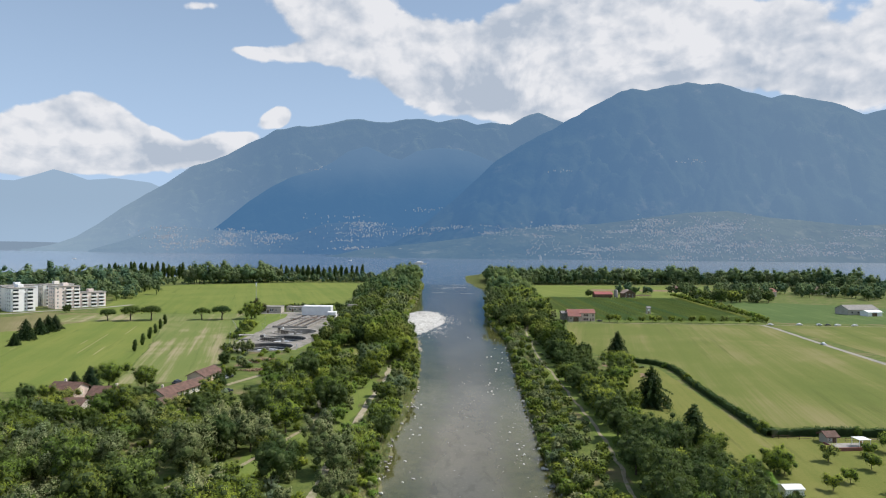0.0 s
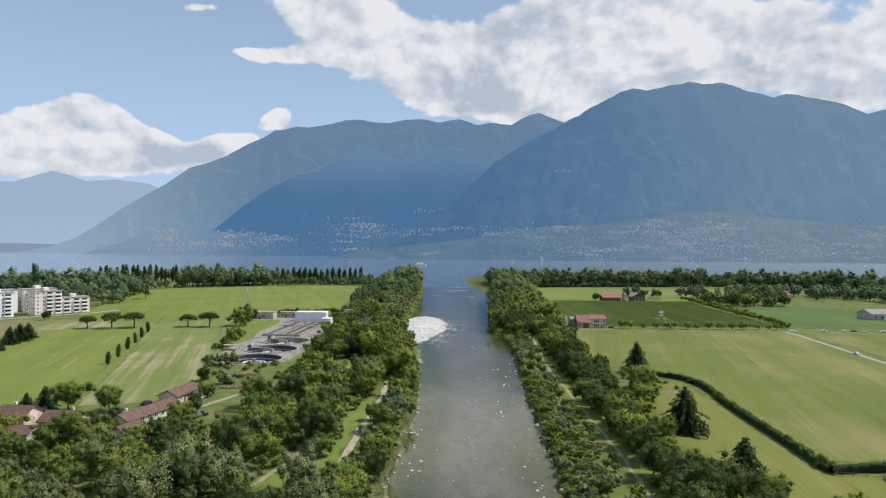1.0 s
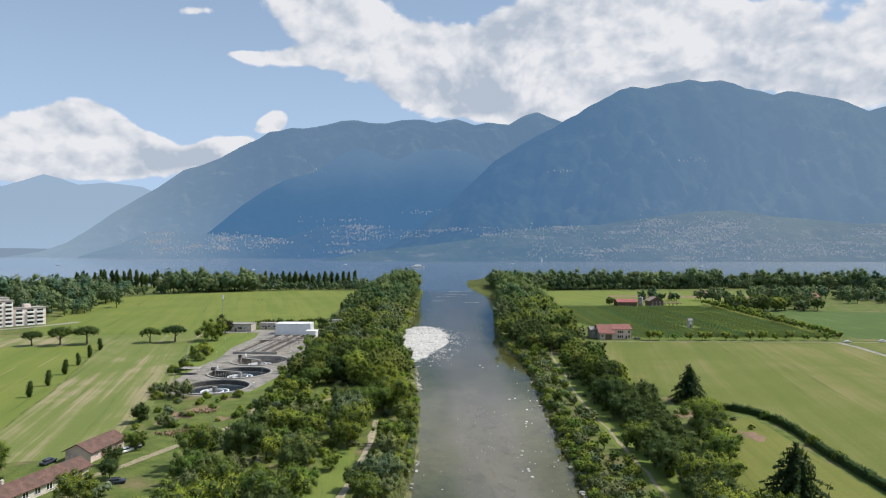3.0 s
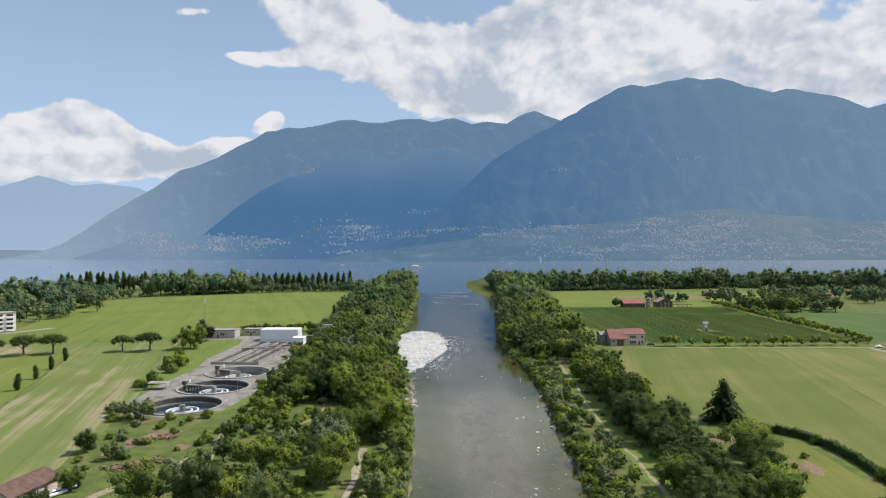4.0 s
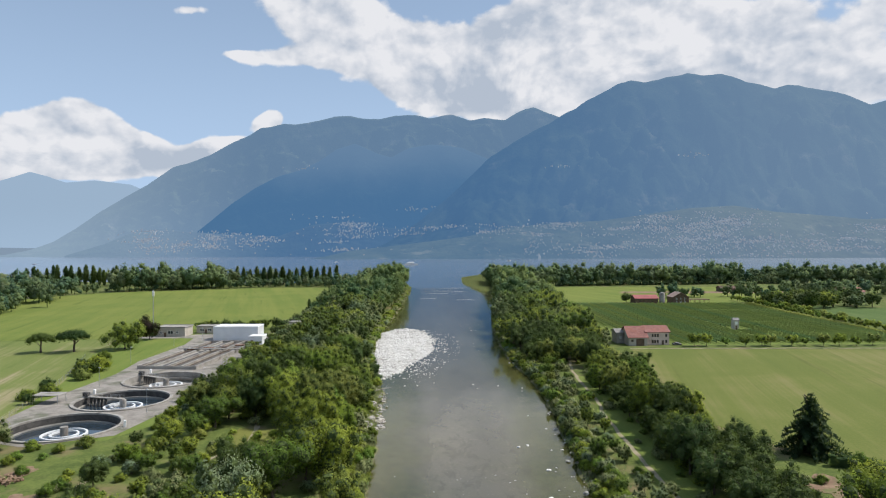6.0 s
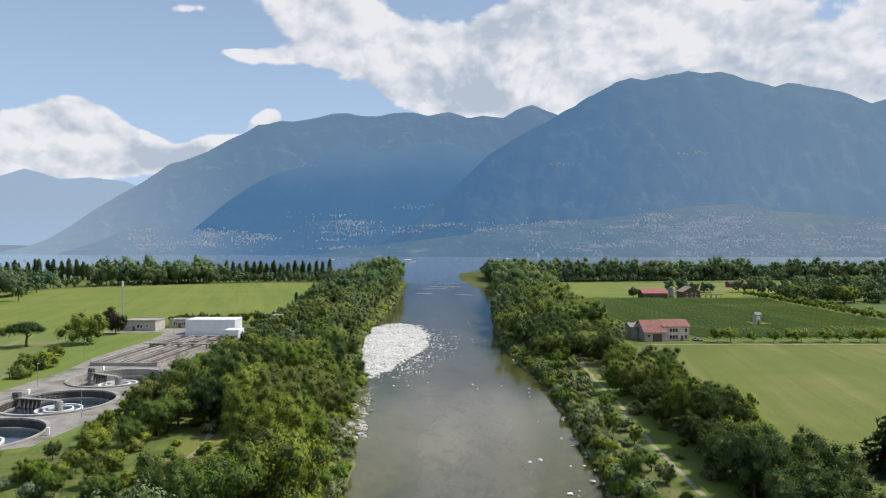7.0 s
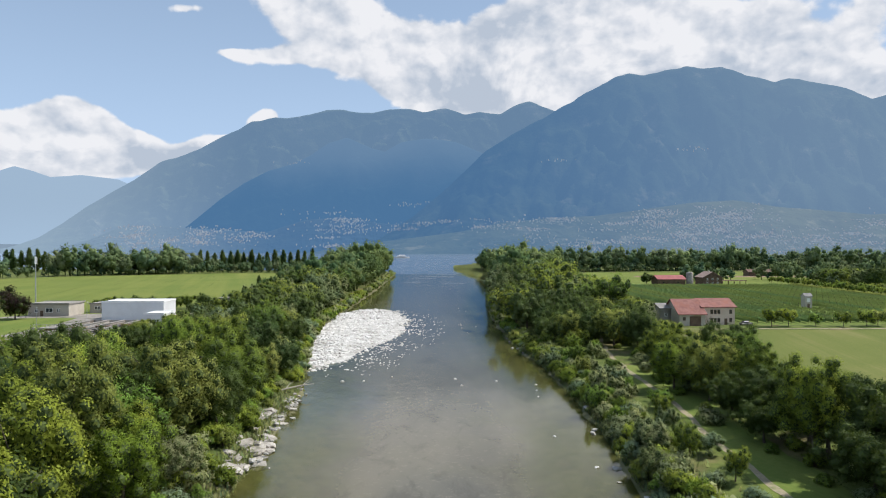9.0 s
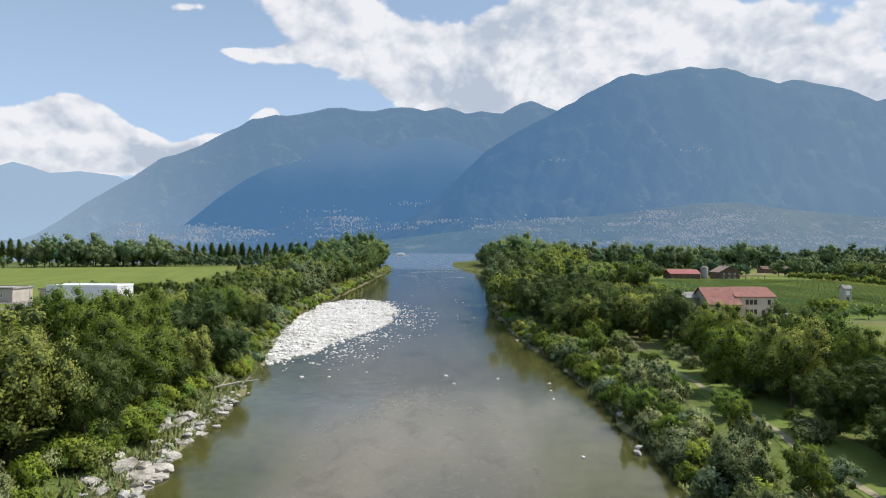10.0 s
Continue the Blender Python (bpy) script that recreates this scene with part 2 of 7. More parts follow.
M_STUBBLE = field("mown_meadow", (0.125, 0.163, 0.045), (0.182, 0.198, 0.068), (0.29, 0.25, 0.15), 16, 0.15, (0.50, 0.63))
M_MEADOW_R = field("hay_meadow", (0.108, 0.136, 0.033), (0.156, 0.168, 0.046), (0.235, 0.202, 0.10), -14, 0.05, (0.48, 0.71), 0.014)
M_DRY = field("dry_grass", (0.24, 0.22, 0.10), (0.30, 0.26, 0.13), (0.36, 0.30, 0.18), 16, 0.1)
M_CROP = field("crop_rows", (0.068, 0.112, 0.034), (0.10, 0.146, 0.044), (0.14, 0.17, 0.065), -4, 0.34)
M_LAWN_DRY = field("sunburnt_lawn", (0.125, 0.145, 0.034), (0.175, 0.178, 0.05), (0.22, 0.19, 0.09), -8, 0.2, (0.58, 0.8), 0.04)
M_TAN = field("tan_grass", (0.15, 0.145, 0.06), (0.20, 0.18, 0.085), (0.25, 0.205, 0.12), 30, 0.1)
M_SOIL = surface("bare_soil", (0.17, 0.105, 0.068), (0.265, 0.18, 0.12), 0.25, 1.5, 0.95, 0.7, c=(0.13, 0.14, 0.05), c_scale=0.2)
M_PATH = surface("gravel_path", (0.29, 0.245, 0.175), (0.40, 0.345, 0.26), 0.4, 4.0, 0.95, 0.4, c=(0.19, 0.2, 0.09), c_scale=0.35)
M_ASPHALT = surface("pale_asphalt", (0.24, 0.225, 0.195), (0.31, 0.29, 0.255), 0.2, 5.0, 0.9, 0.2, c=(0.22, 0.21, 0.2), c_scale=0.06)
M_CONCRETE = surface("weathered_concrete", (0.25, 0.235, 0.21), (0.37, 0.35, 0.32), 0.4, 4.0, 0.88, 0.25, c=(0.18, 0.16, 0.14), c_scale=0.2)
M_DARKCONC = surface("wet_concrete", (0.05, 0.047, 0.045), (0.10, 0.095, 0.088), 0.6, 4.0, 0.7, 0.25)
M_STONE = surface("bleached_stone", (0.52, 0.50, 0.47), (0.74, 0.73, 0.70), 0.7, 4.0, 0.85, 0.5, c=(0.33, 0.31, 0.28), c_scale=0.35)
M_GRAVEL = surface("river_gravel", (0.34, 0.325, 0.30), (0.58, 0.565, 0.54), 0.5, 2.2, 0.95, 0.9, c=(0.24, 0.23, 0.2), c_scale=0.22)
M_SLAB = surface("weathered_ledge", (0.27, 0.25, 0.22), (0.48, 0.45, 0.405), 0.6, 5.0, 0.95, 0.9, c=(0.19, 0.175, 0.13), c_scale=0.55)
M_ROCK = surface("grey_rock", (0.30, 0.285, 0.26), (0.50, 0.485, 0.45), 0.8, 4.0, 0.9, 0.6, c=(0.16, 0.155, 0.12), c_scale=0.5)
M_WHITE = surface("white_paint", (0.78, 0.78, 0.77), (0.84, 0.84, 0.83), 0.3, 3.0, 0.55, 0.1)
M_CLAD = surface("pale_metal_cladding", (0.66, 0.67, 0.68), (0.74, 0.75, 0.76), 0.2, 3.0, 0.45, 0.1)
M_PLASTER = surface("cream_plaster", (0.58, 0.53, 0.46), (0.68, 0.63, 0.56), 0.3, 4.0, 0.9, 0.2, c=(0.5, 0.45, 0.38), c_scale=0.2)
M_PINK = surface("rose_plaster", (0.62, 0.48, 0.42), (0.70, 0.57, 0.50), 0.3, 4.0, 0.9, 0.2, c=(0.45, 0.35, 0.3), c_scale=0.2)
M_PALEROSE = surface("pale_rose_stucco", (0.74, 0.62, 0.57), (0.80, 0.70, 0.65), 0.3, 4.0, 0.9, 0.2, c=(0.66, 0.54, 0.49), c_scale=0.2)
M_PALECREAM = surface("pale_cream_stucco", (0.76, 0.71, 0.63), (0.82, 0.78, 0.71), 0.3, 4.0, 0.9, 0.2, c=(0.68, 0.62, 0.54), c_scale=0.2)
M_BEIGE = surface("beige_plaster", (0.40, 0.36, 0.31), (0.48, 0.44, 0.38), 0.3, 4.0, 0.9, 0.2)
M_ROOF_RED = surface("red_roof_tile", (0.205, 0.088, 0.075), (0.285, 0.135, 0.115), 0.7, 3.0, 0.85, 0.5, c=(0.27, 0.11, 0.08), c_scale=0.3)
M_ROOF_BROWN = surface("brown_roof_tile", (0.105, 0.062, 0.048), (0.17, 0.10, 0.08), 0.7, 3.0, 0.85, 0.5, c=(0.11, 0.075, 0.06), c_scale=0.3)
M_ROOF_GREY = surface("grey_roof_slate", (0.20, 0.19, 0.18), (0.28, 0.265, 0.25), 0.7, 3.0, 0.85, 0.4)
M_ROOF_TAN = surface("tan_roof_tile", (0.24, 0.17, 0.14), (0.33, 0.25, 0.21), 0.7, 3.0, 0.85, 0.5)
M_RED_SHEET = surface("red_sheet_roof", (0.27, 0.075, 0.07), (0.36, 0.11, 0.10), 0.4, 2.0, 0.5, 0.2)
M_WOOD = surface("dark_wood", (0.10, 0.065, 0.045), (0.17, 0.115, 0.08), 0.8, 6.0, 0.8, 0.4)
M_GLASS = surface("window_glass", (0.02, 0.025, 0.03), (0.05, 0.06, 0.07), 0.5, 2.0, 0.08, 0.0, spec=0.6)
M_METAL = surface("galvanised_steel", (0.42, 0.43, 0.44), (0.52, 0.53, 0.54), 1.0, 6.0, 0.4, 0.1, metal=0.8)
M_RUST = surface("rusty_steel", (0.22, 0.12, 0.08), (0.32, 0.2, 0.14), 0.8, 5.0, 0.8, 0.3)
M_BARK = surface("bark", (0.07, 0.055, 0.042), (0.13, 0.105, 0.08), 1.0, 6.0, 0.95, 0.6)
M_FOAM = surface("river_foam", (0.45, 0.5, 0.52), (0.62, 0.66, 0.67), 0.5, 3.0, 0.6, 0.1)
M_YARD = surface("worn_yard_paving", (0.20, 0.18, 0.16), (0.30, 0.275, 0.245), 0.25, 3.0, 0.9, 0.4, c=(0.12, 0.125, 0.085), c_scale=0.12)
M_TRAIL = surface("trodden_earth", (0.24, 0.20, 0.13), (0.37, 0.32, 0.22), 0.5, 4.0, 0.95, 0.5, c=(0.13, 0.16, 0.05), c_scale=0.5)
# dark crown cores: shade inside the foliage put into the colour; also far trunks
M_SHADE_TWIGS = surface("twigs_and_inner_shade", (0.048, 0.07, 0.02), (0.082, 0.112, 0.032), 1.0, 6.0, 0.95, 0.5)
M_PALEBARK = surface("bleached_wood", (0.36, 0.33, 0.28), (0.48, 0.44, 0.38), 1.0, 6.0, 0.9, 0.4)
M_TYRE = surface("tyre_rubber", (0.02, 0.02, 0.02), (0.03, 0.03, 0.03), 1.0, 6.0, 0.8, 0.1)
M_CAR_W = surface("white_car_paint", (0.7, 0.7, 0.7), (0.76, 0.76, 0.76), 0.2, 2.0, 0.25, 0.0, spec=0.5)
M_CAR_D = surface("dark_car_paint", (0.03, 0.035, 0.05), (0.05, 0.055, 0.07), 0.2, 2.0, 0.25, 0.0, spec=0.5)
GREENS = {"broad_leaves": ((0.118, 0.164, 0.024), (0.32, 0.37, 0.052), (0.29, 0.295, 0.10)), "fresh_leaves": ((0.182, 0.262, 0.034), (0.36, 0.42, 0.064), (0.34, 0.335, 0.12)),
          "willow_leaves": ((0.22, 0.25, 0.11), (0.37, 0.39, 0.19), (0.31, 0.32, 0.18)), "dark_leaves": ((0.042, 0.068, 0.019), (0.088, 0.126, 0.033), (0.085, 0.12, 0.042)),
          "vine_leaves": ((0.23, 0.31, 0.085), (0.30, 0.375, 0.11), (0.22, 0.28, 0.1))}
L_BROAD, L_FRESH, L_WILLOW, L_DARK, L_VINE = [leaves(k, a, b, False, c) for k, (a, b, c) in GREENS.items()]
STAND = {k: leaves(k + "_stand", a, b, True, c) for k, (a, b, c) in GREENS.items()}
L_NEEDLE = leaves("conifer_needles", (0.018, 0.038, 0.015), (0.04, 0.07, 0.025), pale=(0.05, 0.07, 0.035))
L_PURPLE = leaves("purple_leaves", (0.03, 0.018, 0.02), (0.055, 0.03, 0.032), pale=(0.05, 0.03, 0.03))
# both far-tree greens are bluer and greyer, with distance haze in the colour
L_WOOD_HAZED = leaves("hazed_woodland_leaves", (0.066, 0.11, 0.038), (0.20, 0.255, 0.09), tree_tint=True, pale=(0.25, 0.28, 0.15))
L_SHORE_HAZED = leaves("hazed_shore_leaves", (0.085, 0.135, 0.065), (0.22, 0.285, 0.125), tree_tint=True, pale=(0.22, 0.24, 0.14))
L_REED = leaves("reed_blades", (0.25, 0.29, 0.10), (0.37, 0.39, 0.16), tree_tint=True, pale=(0.34, 0.32, 0.18))

# ---- mesh helpers ----
class Shape:
    """Collects boxes, prisms and tubes into one mesh."""

    def __init__(self):
        self.v, self.f, self.m = [], [], []

    def face(self, pts, mat=0):
        k = len(self.v)
        self.v += [tuple(p) for p in pts]
        self.f.append(tuple(range(k, k + len(pts))))
        self.m.append(mat)

    def box(self, x0, x1, y0, y1, z0, z1, mat=0, bevel=0.0):
        b = bevel
        if b <= 0:
            k = len(self.v)
            self.v += [(x0, y0, z0), (x1, y0, z0), (x1, y1, z0), (x0, y1, z0), (x0, y0, z1), (x1, y0, z1), (x1, y1, z1), (x0, y1, z1)]
            fs = [(0, 3, 2, 1), (4, 5, 6, 7), (0, 1, 5, 4), (1, 2, 6, 5), (2, 3, 7, 6), (3, 0, 4, 7)]
            self.f += [tuple(k + i for i in f) for f in fs]
            self.m += [mat] * 6
            return
        k = len(self.v)
        ring = lambda e, z: [(x0 + e, y0, z), (x1 - e, y0, z), (x1, y0 + e, z), (x1, y1 - e, z), (x1 - e, y1, z), (x0 + e, y1, z), (x0, y1 - e, z), (x0, y0 + e, z)]
        top = [(x0 + b, y0 + b, z1), (x1 - b, y0 + b, z1), (x1 - b, y1 - b, z1), (x0 + b, y1 - b, z1)]
        self.v += ring(b, z0) + ring(b, z1 - b) + top
        for i in range(8):
            j = (i + 1) % 8
            self.f.append((k + i, k + j, k + 8 + j, k + 8 + i))
        q = k + 16
        self.f += [(k + 8, k + 9, q + 1, q), (k + 9, k + 10, q + 1), (k + 10, k + 11, q + 2, q + 1), (k + 11, k + 12, q + 2), (k + 12, k + 13, q + 3, q + 2), (k + 13, k + 14, q + 3), (k + 14, k + 15, q, q + 3), (k + 15, k + 8, q), (q, q + 1, q + 2, q + 3)]
        self.m += [mat] * 17

    def prism(self, outline, z0, z1, mat=0):
        k, n = len(self.v), len(outline)
        self.v += [(x, y, z0) for x, y in outline] + [(x, y, z1) for x, y in outline]
        for i in range(n):
            j = (i + 1) % n
            self.f.append((k + i, k + j, k + n + j, k + n + i))
        self.f.append(tuple(range(k + n, k + 2 * n)))
        self.m += [mat] * (n + 1)

    def ring(self, cx, cy, r0, r1, z0, z1, n=48, mat=0):
        k = len(self.v)
        for i in range(n):
            c, s = math.cos(i * math.tau / n), math.sin(i * math.tau / n)
            self.v += [(cx + r0 * c, cy + r0 * s, z0), (cx + r0 * c, cy + r0 * s, z1), (cx + r1 * c, cy + r1 * s, z1), (cx + r1 * c, cy + r1 * s, z0)]
        for i in range(n):
            a, b = k + 4 * i, k + 4 * ((i + 1) % n)
            self.f += [(a, a + 1, b + 1, b), (a + 1, a + 2, b + 2, b + 1), (a + 2, a + 3, b + 3, b + 2)]
        self.m += [mat] * (3 * n)

    def tube(self, pts, radii, n=6, mat=0):
        k = len(self.v)
        for i, p in enumerate(pts):
            p = Vector(p)
            d = (Vector(pts[min(i + 1, len(pts) - 1)]) - Vector(pts[max(i - 1, 0)])).normalized()
            s = d.cross((0.3, 0.9, 0.1)).normalized()
            t = d.cross(s)
            for j in range(n):
                a = j * math.tau / n
                self.v.append(tuple(p + radii[i] * (math.cos(a) * s + math.sin(a) * t)))
        for i in range(len(pts) - 1):
            for j in range(n):
                a, b = k + i * n + j, k + i * n + (j + 1) % n
                self.f.append((a, b, b + n, a + n))
        self.f.append(tuple(k + (len(pts) - 1) * n + j for j in range(n)))
        self.m += [mat] * ((len(pts) - 1) * n + 1)

    def gable(self, x0, x1, y0, y1, z0, rise, over=0.5, thick=0.22, mat=0):
        """A pitched roof slab with its ridge along x."""
        ym = (y0 + y1) / 2
        s = rise / (ym - y0)
        for side in (-1, 1):
            ye = (y0 - over) if side < 0 else (y1 + over)
            ze = z0 - s * over
            lo, hi = (x0 - over, x1 + over)
            a = [(lo, ye, ze), (hi, ye, ze), (hi, ym, z0 + rise), (lo, ym, z0 + rise)]
            b = [(x, y, z + thick) for x, y, z in a]
            k = len(self.v)
            self.v += a + b
            self.f += [tuple(k + i for i in f) for f in ((0, 1, 2, 3), (4, 5, 6, 7), (0, 1, 5, 4), (1, 2, 6, 5), (3, 0, 4, 7))]
            self.m += [mat] * 5

    def mesh(self, name, *mats, smooth=False):
        me = bpy.data.meshes.new(name)
        me.from_pydata(self.v, [], self.f)
        for m in mats:
            me.materials.append(m)
        me.polygons.foreach_set("material_index", self.m)
        if smooth:
            me.polygons.foreach_set("use_smooth", [True] * len(self.f))
        me.update()
        return me


def part(name, me, parent, label=""):
    ob = new(name, me)
    ob.parent = parent
    return tagged(ob, label)


def thing(name, label, category, m=None, group="", kind="", data=None):
    ob = new(name, data)
    ob.matrix_basis = m or Matrix()
    return tagged(ob, label, category, group, kind)


def one(name, mat, *boxes, bevel=0.0):
    s = Shape()
    for b in boxes:
        s.box(*b, bevel=bevel)
    return s.mesh(name, mat)


def fill(outline, holes, z, name, mat):
    """A flat sheet with holes."""
    bm = bmesh.new()
    edges = []
    for loop in (outline, *holes):
        vs = [bm.verts.new((x, y, z)) for x, y in loop]
        edges += [bm.edges.new((vs[i], vs[(i + 1) % len(vs)])) for i in range(len(vs))]
    bmesh.ops.triangle_fill(bm, use_beauty=True, use_dissolve=False, edges=edges, normal=(0, 0, 1))
    for f in bm.faces:
        if f.normal.z < 0:
            f.normal_flip()
    me = bpy.data.meshes.new(name)
    bm.to_mesh(me)
    bm.free()
    me.materials.append(mat)
    return me


def circle(cx, cy, r, n=40):
    return [(cx + r * math.cos(i * math.tau / n), cy + r * math.sin(i * math.tau / n)) for i in range(n)]


# ---- ground, river and lake ----
WATER = -2.2
RIVER_Y = [-2000, 100, 155, 190, 220, 255, 300, 330, 365, 392, 425, 465, 520, 600, 700, 940, 1000]
BANK_L = [-16, -14.5, -13.8, -13.2, -11.2, -9.2, -9.2, -10.2, -11.8, -13.2, -17.5, -23, -26, -25, -24, -25, -32]
RIVER_YR = [-2000, 100, 156, 200, 240, 300, 335, 375, 415, 455, 510, 580, 670, 770, 835, 900, 1000, 1090]
BANK_R = [24, 26, 27.3, 29, 31, 34, 36, 38.6, 39, 36, 36, 40, 47, 58, 66, 57, 48, 40]
SHORE_X = [-6000, -900, -400, -200, -40, -25, 40, 46, 80, 120, 300, 700, 6000]
SHORE_Y = [1500, 1220, 1090, 1060, 1010, 960, 960, 1200, 1290, 1190, 1150, 1180, 1700]
TANKS = [(-90.4, 347.3), (-89.6, 376.6), (-89.4, 407.0)]
TANK_R = 13.6


def wetness(x, y):
    """Metres into the water from its edge; negative on land."""
    wob = 0.7 * np.sin(y * 0.21 + 1.0) + 0.5 * np.sin(y * 0.53)
    river = np.minimum(x - np.interp(y, RIVER_Y, BANK_L) - wob, np.interp(y, RIVER_YR, BANK_R) + wob * 0.8 - x)
    river = np.where(y < 1090, river, -1e4)
    lake = y - np.interp(x, SHORE_X, SHORE_Y)
    return np.maximum(river, lake)


def height(x, y):
    w = wetness(x, y)
    z = np.interp(w, [-9, -5, -1.5, 0, 2.5, 7, 14, 60, 400], [0, -0.35, -1.5, -2.2, -2.7, -3.2, -4.6, -7, -30])
    spit = (x > 20) & (x < 78) & (y > 850)
    return np.where(spit, np.minimum(z, -1.6), z)


def axis(*runs):
    return np.unique(np.round(np.concatenate([np.arange(*r) for r in runs]), 3))


def make_ground():
    xs = axis((-6000, -420, 220), (-420, -140, 14), (-140, -44, 7), (-44, 76, 1.5), (76, 440, 14), (440, 6100, 220))
    ys = axis((-1600, 60, 120), (60, 620, 3.2), (620, 1300, 9), (1300, 5300, 110))
    X, Y = np.meshgrid(xs, ys)
    Z = height(X, Y)
    nx, ny = len(xs), len(ys)
    idx = np.arange(nx * ny).reshape(ny, nx)
    quads = np.stack([idx[:-1, :-1], idx[:-1, 1:], idx[1:, 1:], idx[1:, :-1]], -1).reshape(-1, 4)
    verts = np.stack([X, Y, Z], -1).reshape(-1, 3)
    W = wetness(X, Y).reshape(-1)
    # the sunk treatment tanks leave a hole, closed by a sheet with three round openings
    cx, cy = verts[quads, 0].mean(1), verts[quads, 1].mean(1)
    gx0, gx1 = xs[xs < -106][-1], xs[xs > -72][0]
    gy0, gy1 = ys[ys < 331][-1], ys[ys > 424][0]
    keep = ~((cx > gx0) & (cx < gx1) & (cy > gy0) & (cy < gy1))
    patch = fill([(gx0, gy0), (gx1, gy0), (gx1, gy1), (gx0, gy1)], [circle(x, y, TANK_R) for x, y in TANKS], 0.0, "patch", M_GROUND)
    pv = np.array([v.co[:] for v in patch.vertices])
    pf = [tuple(i + len(verts) for i in p.vertices) for p in patch.polygons]
    me = bpy.data.meshes.new("ground")
    me.from_pydata(np.concatenate([verts, pv]).tolist(), [], quads[keep].tolist() + pf)
    me.materials.append(M_GROUND)
    me.materials.append(M_BED)
    bed = (W[quads[keep]].max(1) > -1.2).astype(int).tolist() + [0] * len(pf)
    me.polygons.foreach_set("material_index", bed)
    me.polygons.foreach_set("use_smooth", [True] * len(me.polygons))
    tagged(new("ground", me), "rough grassy valley floor cut by the river bed", "ground", kind="structure")
    # water surface: river part and lake part
    depth = np.maximum(WATER - Z.reshape(-1), 0)
    for name, label, mat, lake in (("water_river", "murky grey-green shallow river with smooth surface", M_RIVER, False), ("water_lake", "wide blue lake with small ripples", M_LAKE, True)):
        yy = verts[quads, 1].mean(1)
        sel = quads[(W[quads].max(1) > -0.8) & ((yy > 960) == lake)]
        used = np.unique(sel)
        remap = np.zeros(len(verts), int)
        remap[used] = np.arange(len(used))
        wv = verts[used].copy()
        wv[:, 2] = WATER
        wm = bpy.data.meshes.new(name)
        wm.from_pydata(wv.tolist(), [], remap[sel].tolist())
        wm.materials.append(mat)
        wm.attributes.new("depth", "FLOAT", "POINT").data.foreach_set("value", depth[used].astype(np.float32))
        wm.polygons.foreach_set("use_smooth", [True] * len(wm.polygons))
        tagged(new(name, wm), label, "water", kind="structure")


make_ground()


def sheet(name, label, category, outline, mat, z=0.05, holes=(), rough=0.0):
    pts = outline
    if rough:
        pts = []
        for i, (x, y) in enumerate(outline):
            x2, y2 = outline[(i + 1) % len(outline)]
            n = max(1, int(math.hypot(x2 - x, y2 - y) / 6))
            for k in range(n):
                t = k / n
                px, py = x + (x2 - x) * t, y + (y2 - y) * t
                pts.append((px + rough * noise.noise((px * 0.13, py * 0.13, z)), py + rough * noise.noise((px * 0.13, py * 0.13, 9 + z))))
    return tagged(new(name, fill(pts, holes, z, name, mat)), label, category, kind="structure")


def strip_line(points, width0, uneven=0.0):
    """The outline of a band of that width along a line."""
    left, right = [], []
    for i, (x, y) in enumerate(points):
        x0, y0 = points[max(i - 1, 0)]
        x1, y1 = points[min(i + 1, len(points) - 1)]
        width = width0 * (1 + uneven * noise.noise((x * 0.4, y * 0.4, 3.0)))
        d = math.hypot(x1 - x0, y1 - y0)
        nx, ny = -(y1 - y0) / d * width / 2, (x1 - x0) / d * width / 2
        left.append((x + nx, y + ny))
        right.append((x - nx, y - ny))
    return left + right[::-1]


def smooth_line(points, step=6.0):
    out = []
    for i in range(len(points) - 1):
        p0, p1, p2, p3 = points[max(i - 1, 0)], points[i], points[i + 1], points[min(i + 2, len(points) - 1)]
        n = max(2, int(math.hypot(p2[0] - p1[0], p2[1] - p1[1]) / step))
        for k in range(n):
            t = k / n
            out.append(tuple(0.5 * (2 * b + (c - a) * t + (2 * a - 5 * b + 4 * c - d) * t * t + (3 * b - a - 3 * c + d) * t ** 3) for a, b, c, d in zip(p0, p1, p2, p3)))
    return out + [points[-1]]


PATH_L = smooth_line([(-30, 60), (-27.5, 120), (-27, 146), (-26.5, 164), (-24.6, 220), (-23.6, 243), (-21.8, 274), (-22, 298)])
PATH_P = smooth_line([(-62, 430), (-59, 447), (-56.4, 463), (-53.6, 489), (-52, 520)])
PATH_R = smooth_line([(40, 90), (42, 148), (44.6, 165), (47.2, 206), (47.6, 253), (48.4, 286), (48.0, 306), (49.3, 342), (50.2, 358), (53.0, 382), (54.0, 411), (60, 450), (66, 468)])
TRACK_L = smooth_line([(-60, 150), (-48, 165), (-44, 180), (-38, 205), (-42, 235), (-50, 262), (-60.8, 290), (-66, 318)])

sheet("field_mown", "mown hay meadow with pale wheel tracks", "field", [(-146, 330), (-123, 254), (-95, 262), (-96, 284), (-104, 330), (-122, 400), (-142, 458), (-146, 468), (-192, 464)], M_STUBBLE, rough=1.5)
sheet("field_green", "bright green meadow with thin mowing lines", "field", [(-340, 250), (-160, 238), (-123, 252), (-147, 330), (-193, 462), (-240, 452), (-262, 410), (-268, 370), (-285, 330)], M_MEADOW_L, 0.06, rough=1.5)
sheet("field_dry", "strip of dry yellowed grass beside the meadow", "field", [(-460, 330), (-285, 300), (-268, 372), (-240, 454), (-262, 505), (-300, 500), (-330, 420)], M_TAN, 0.07, rough=4)
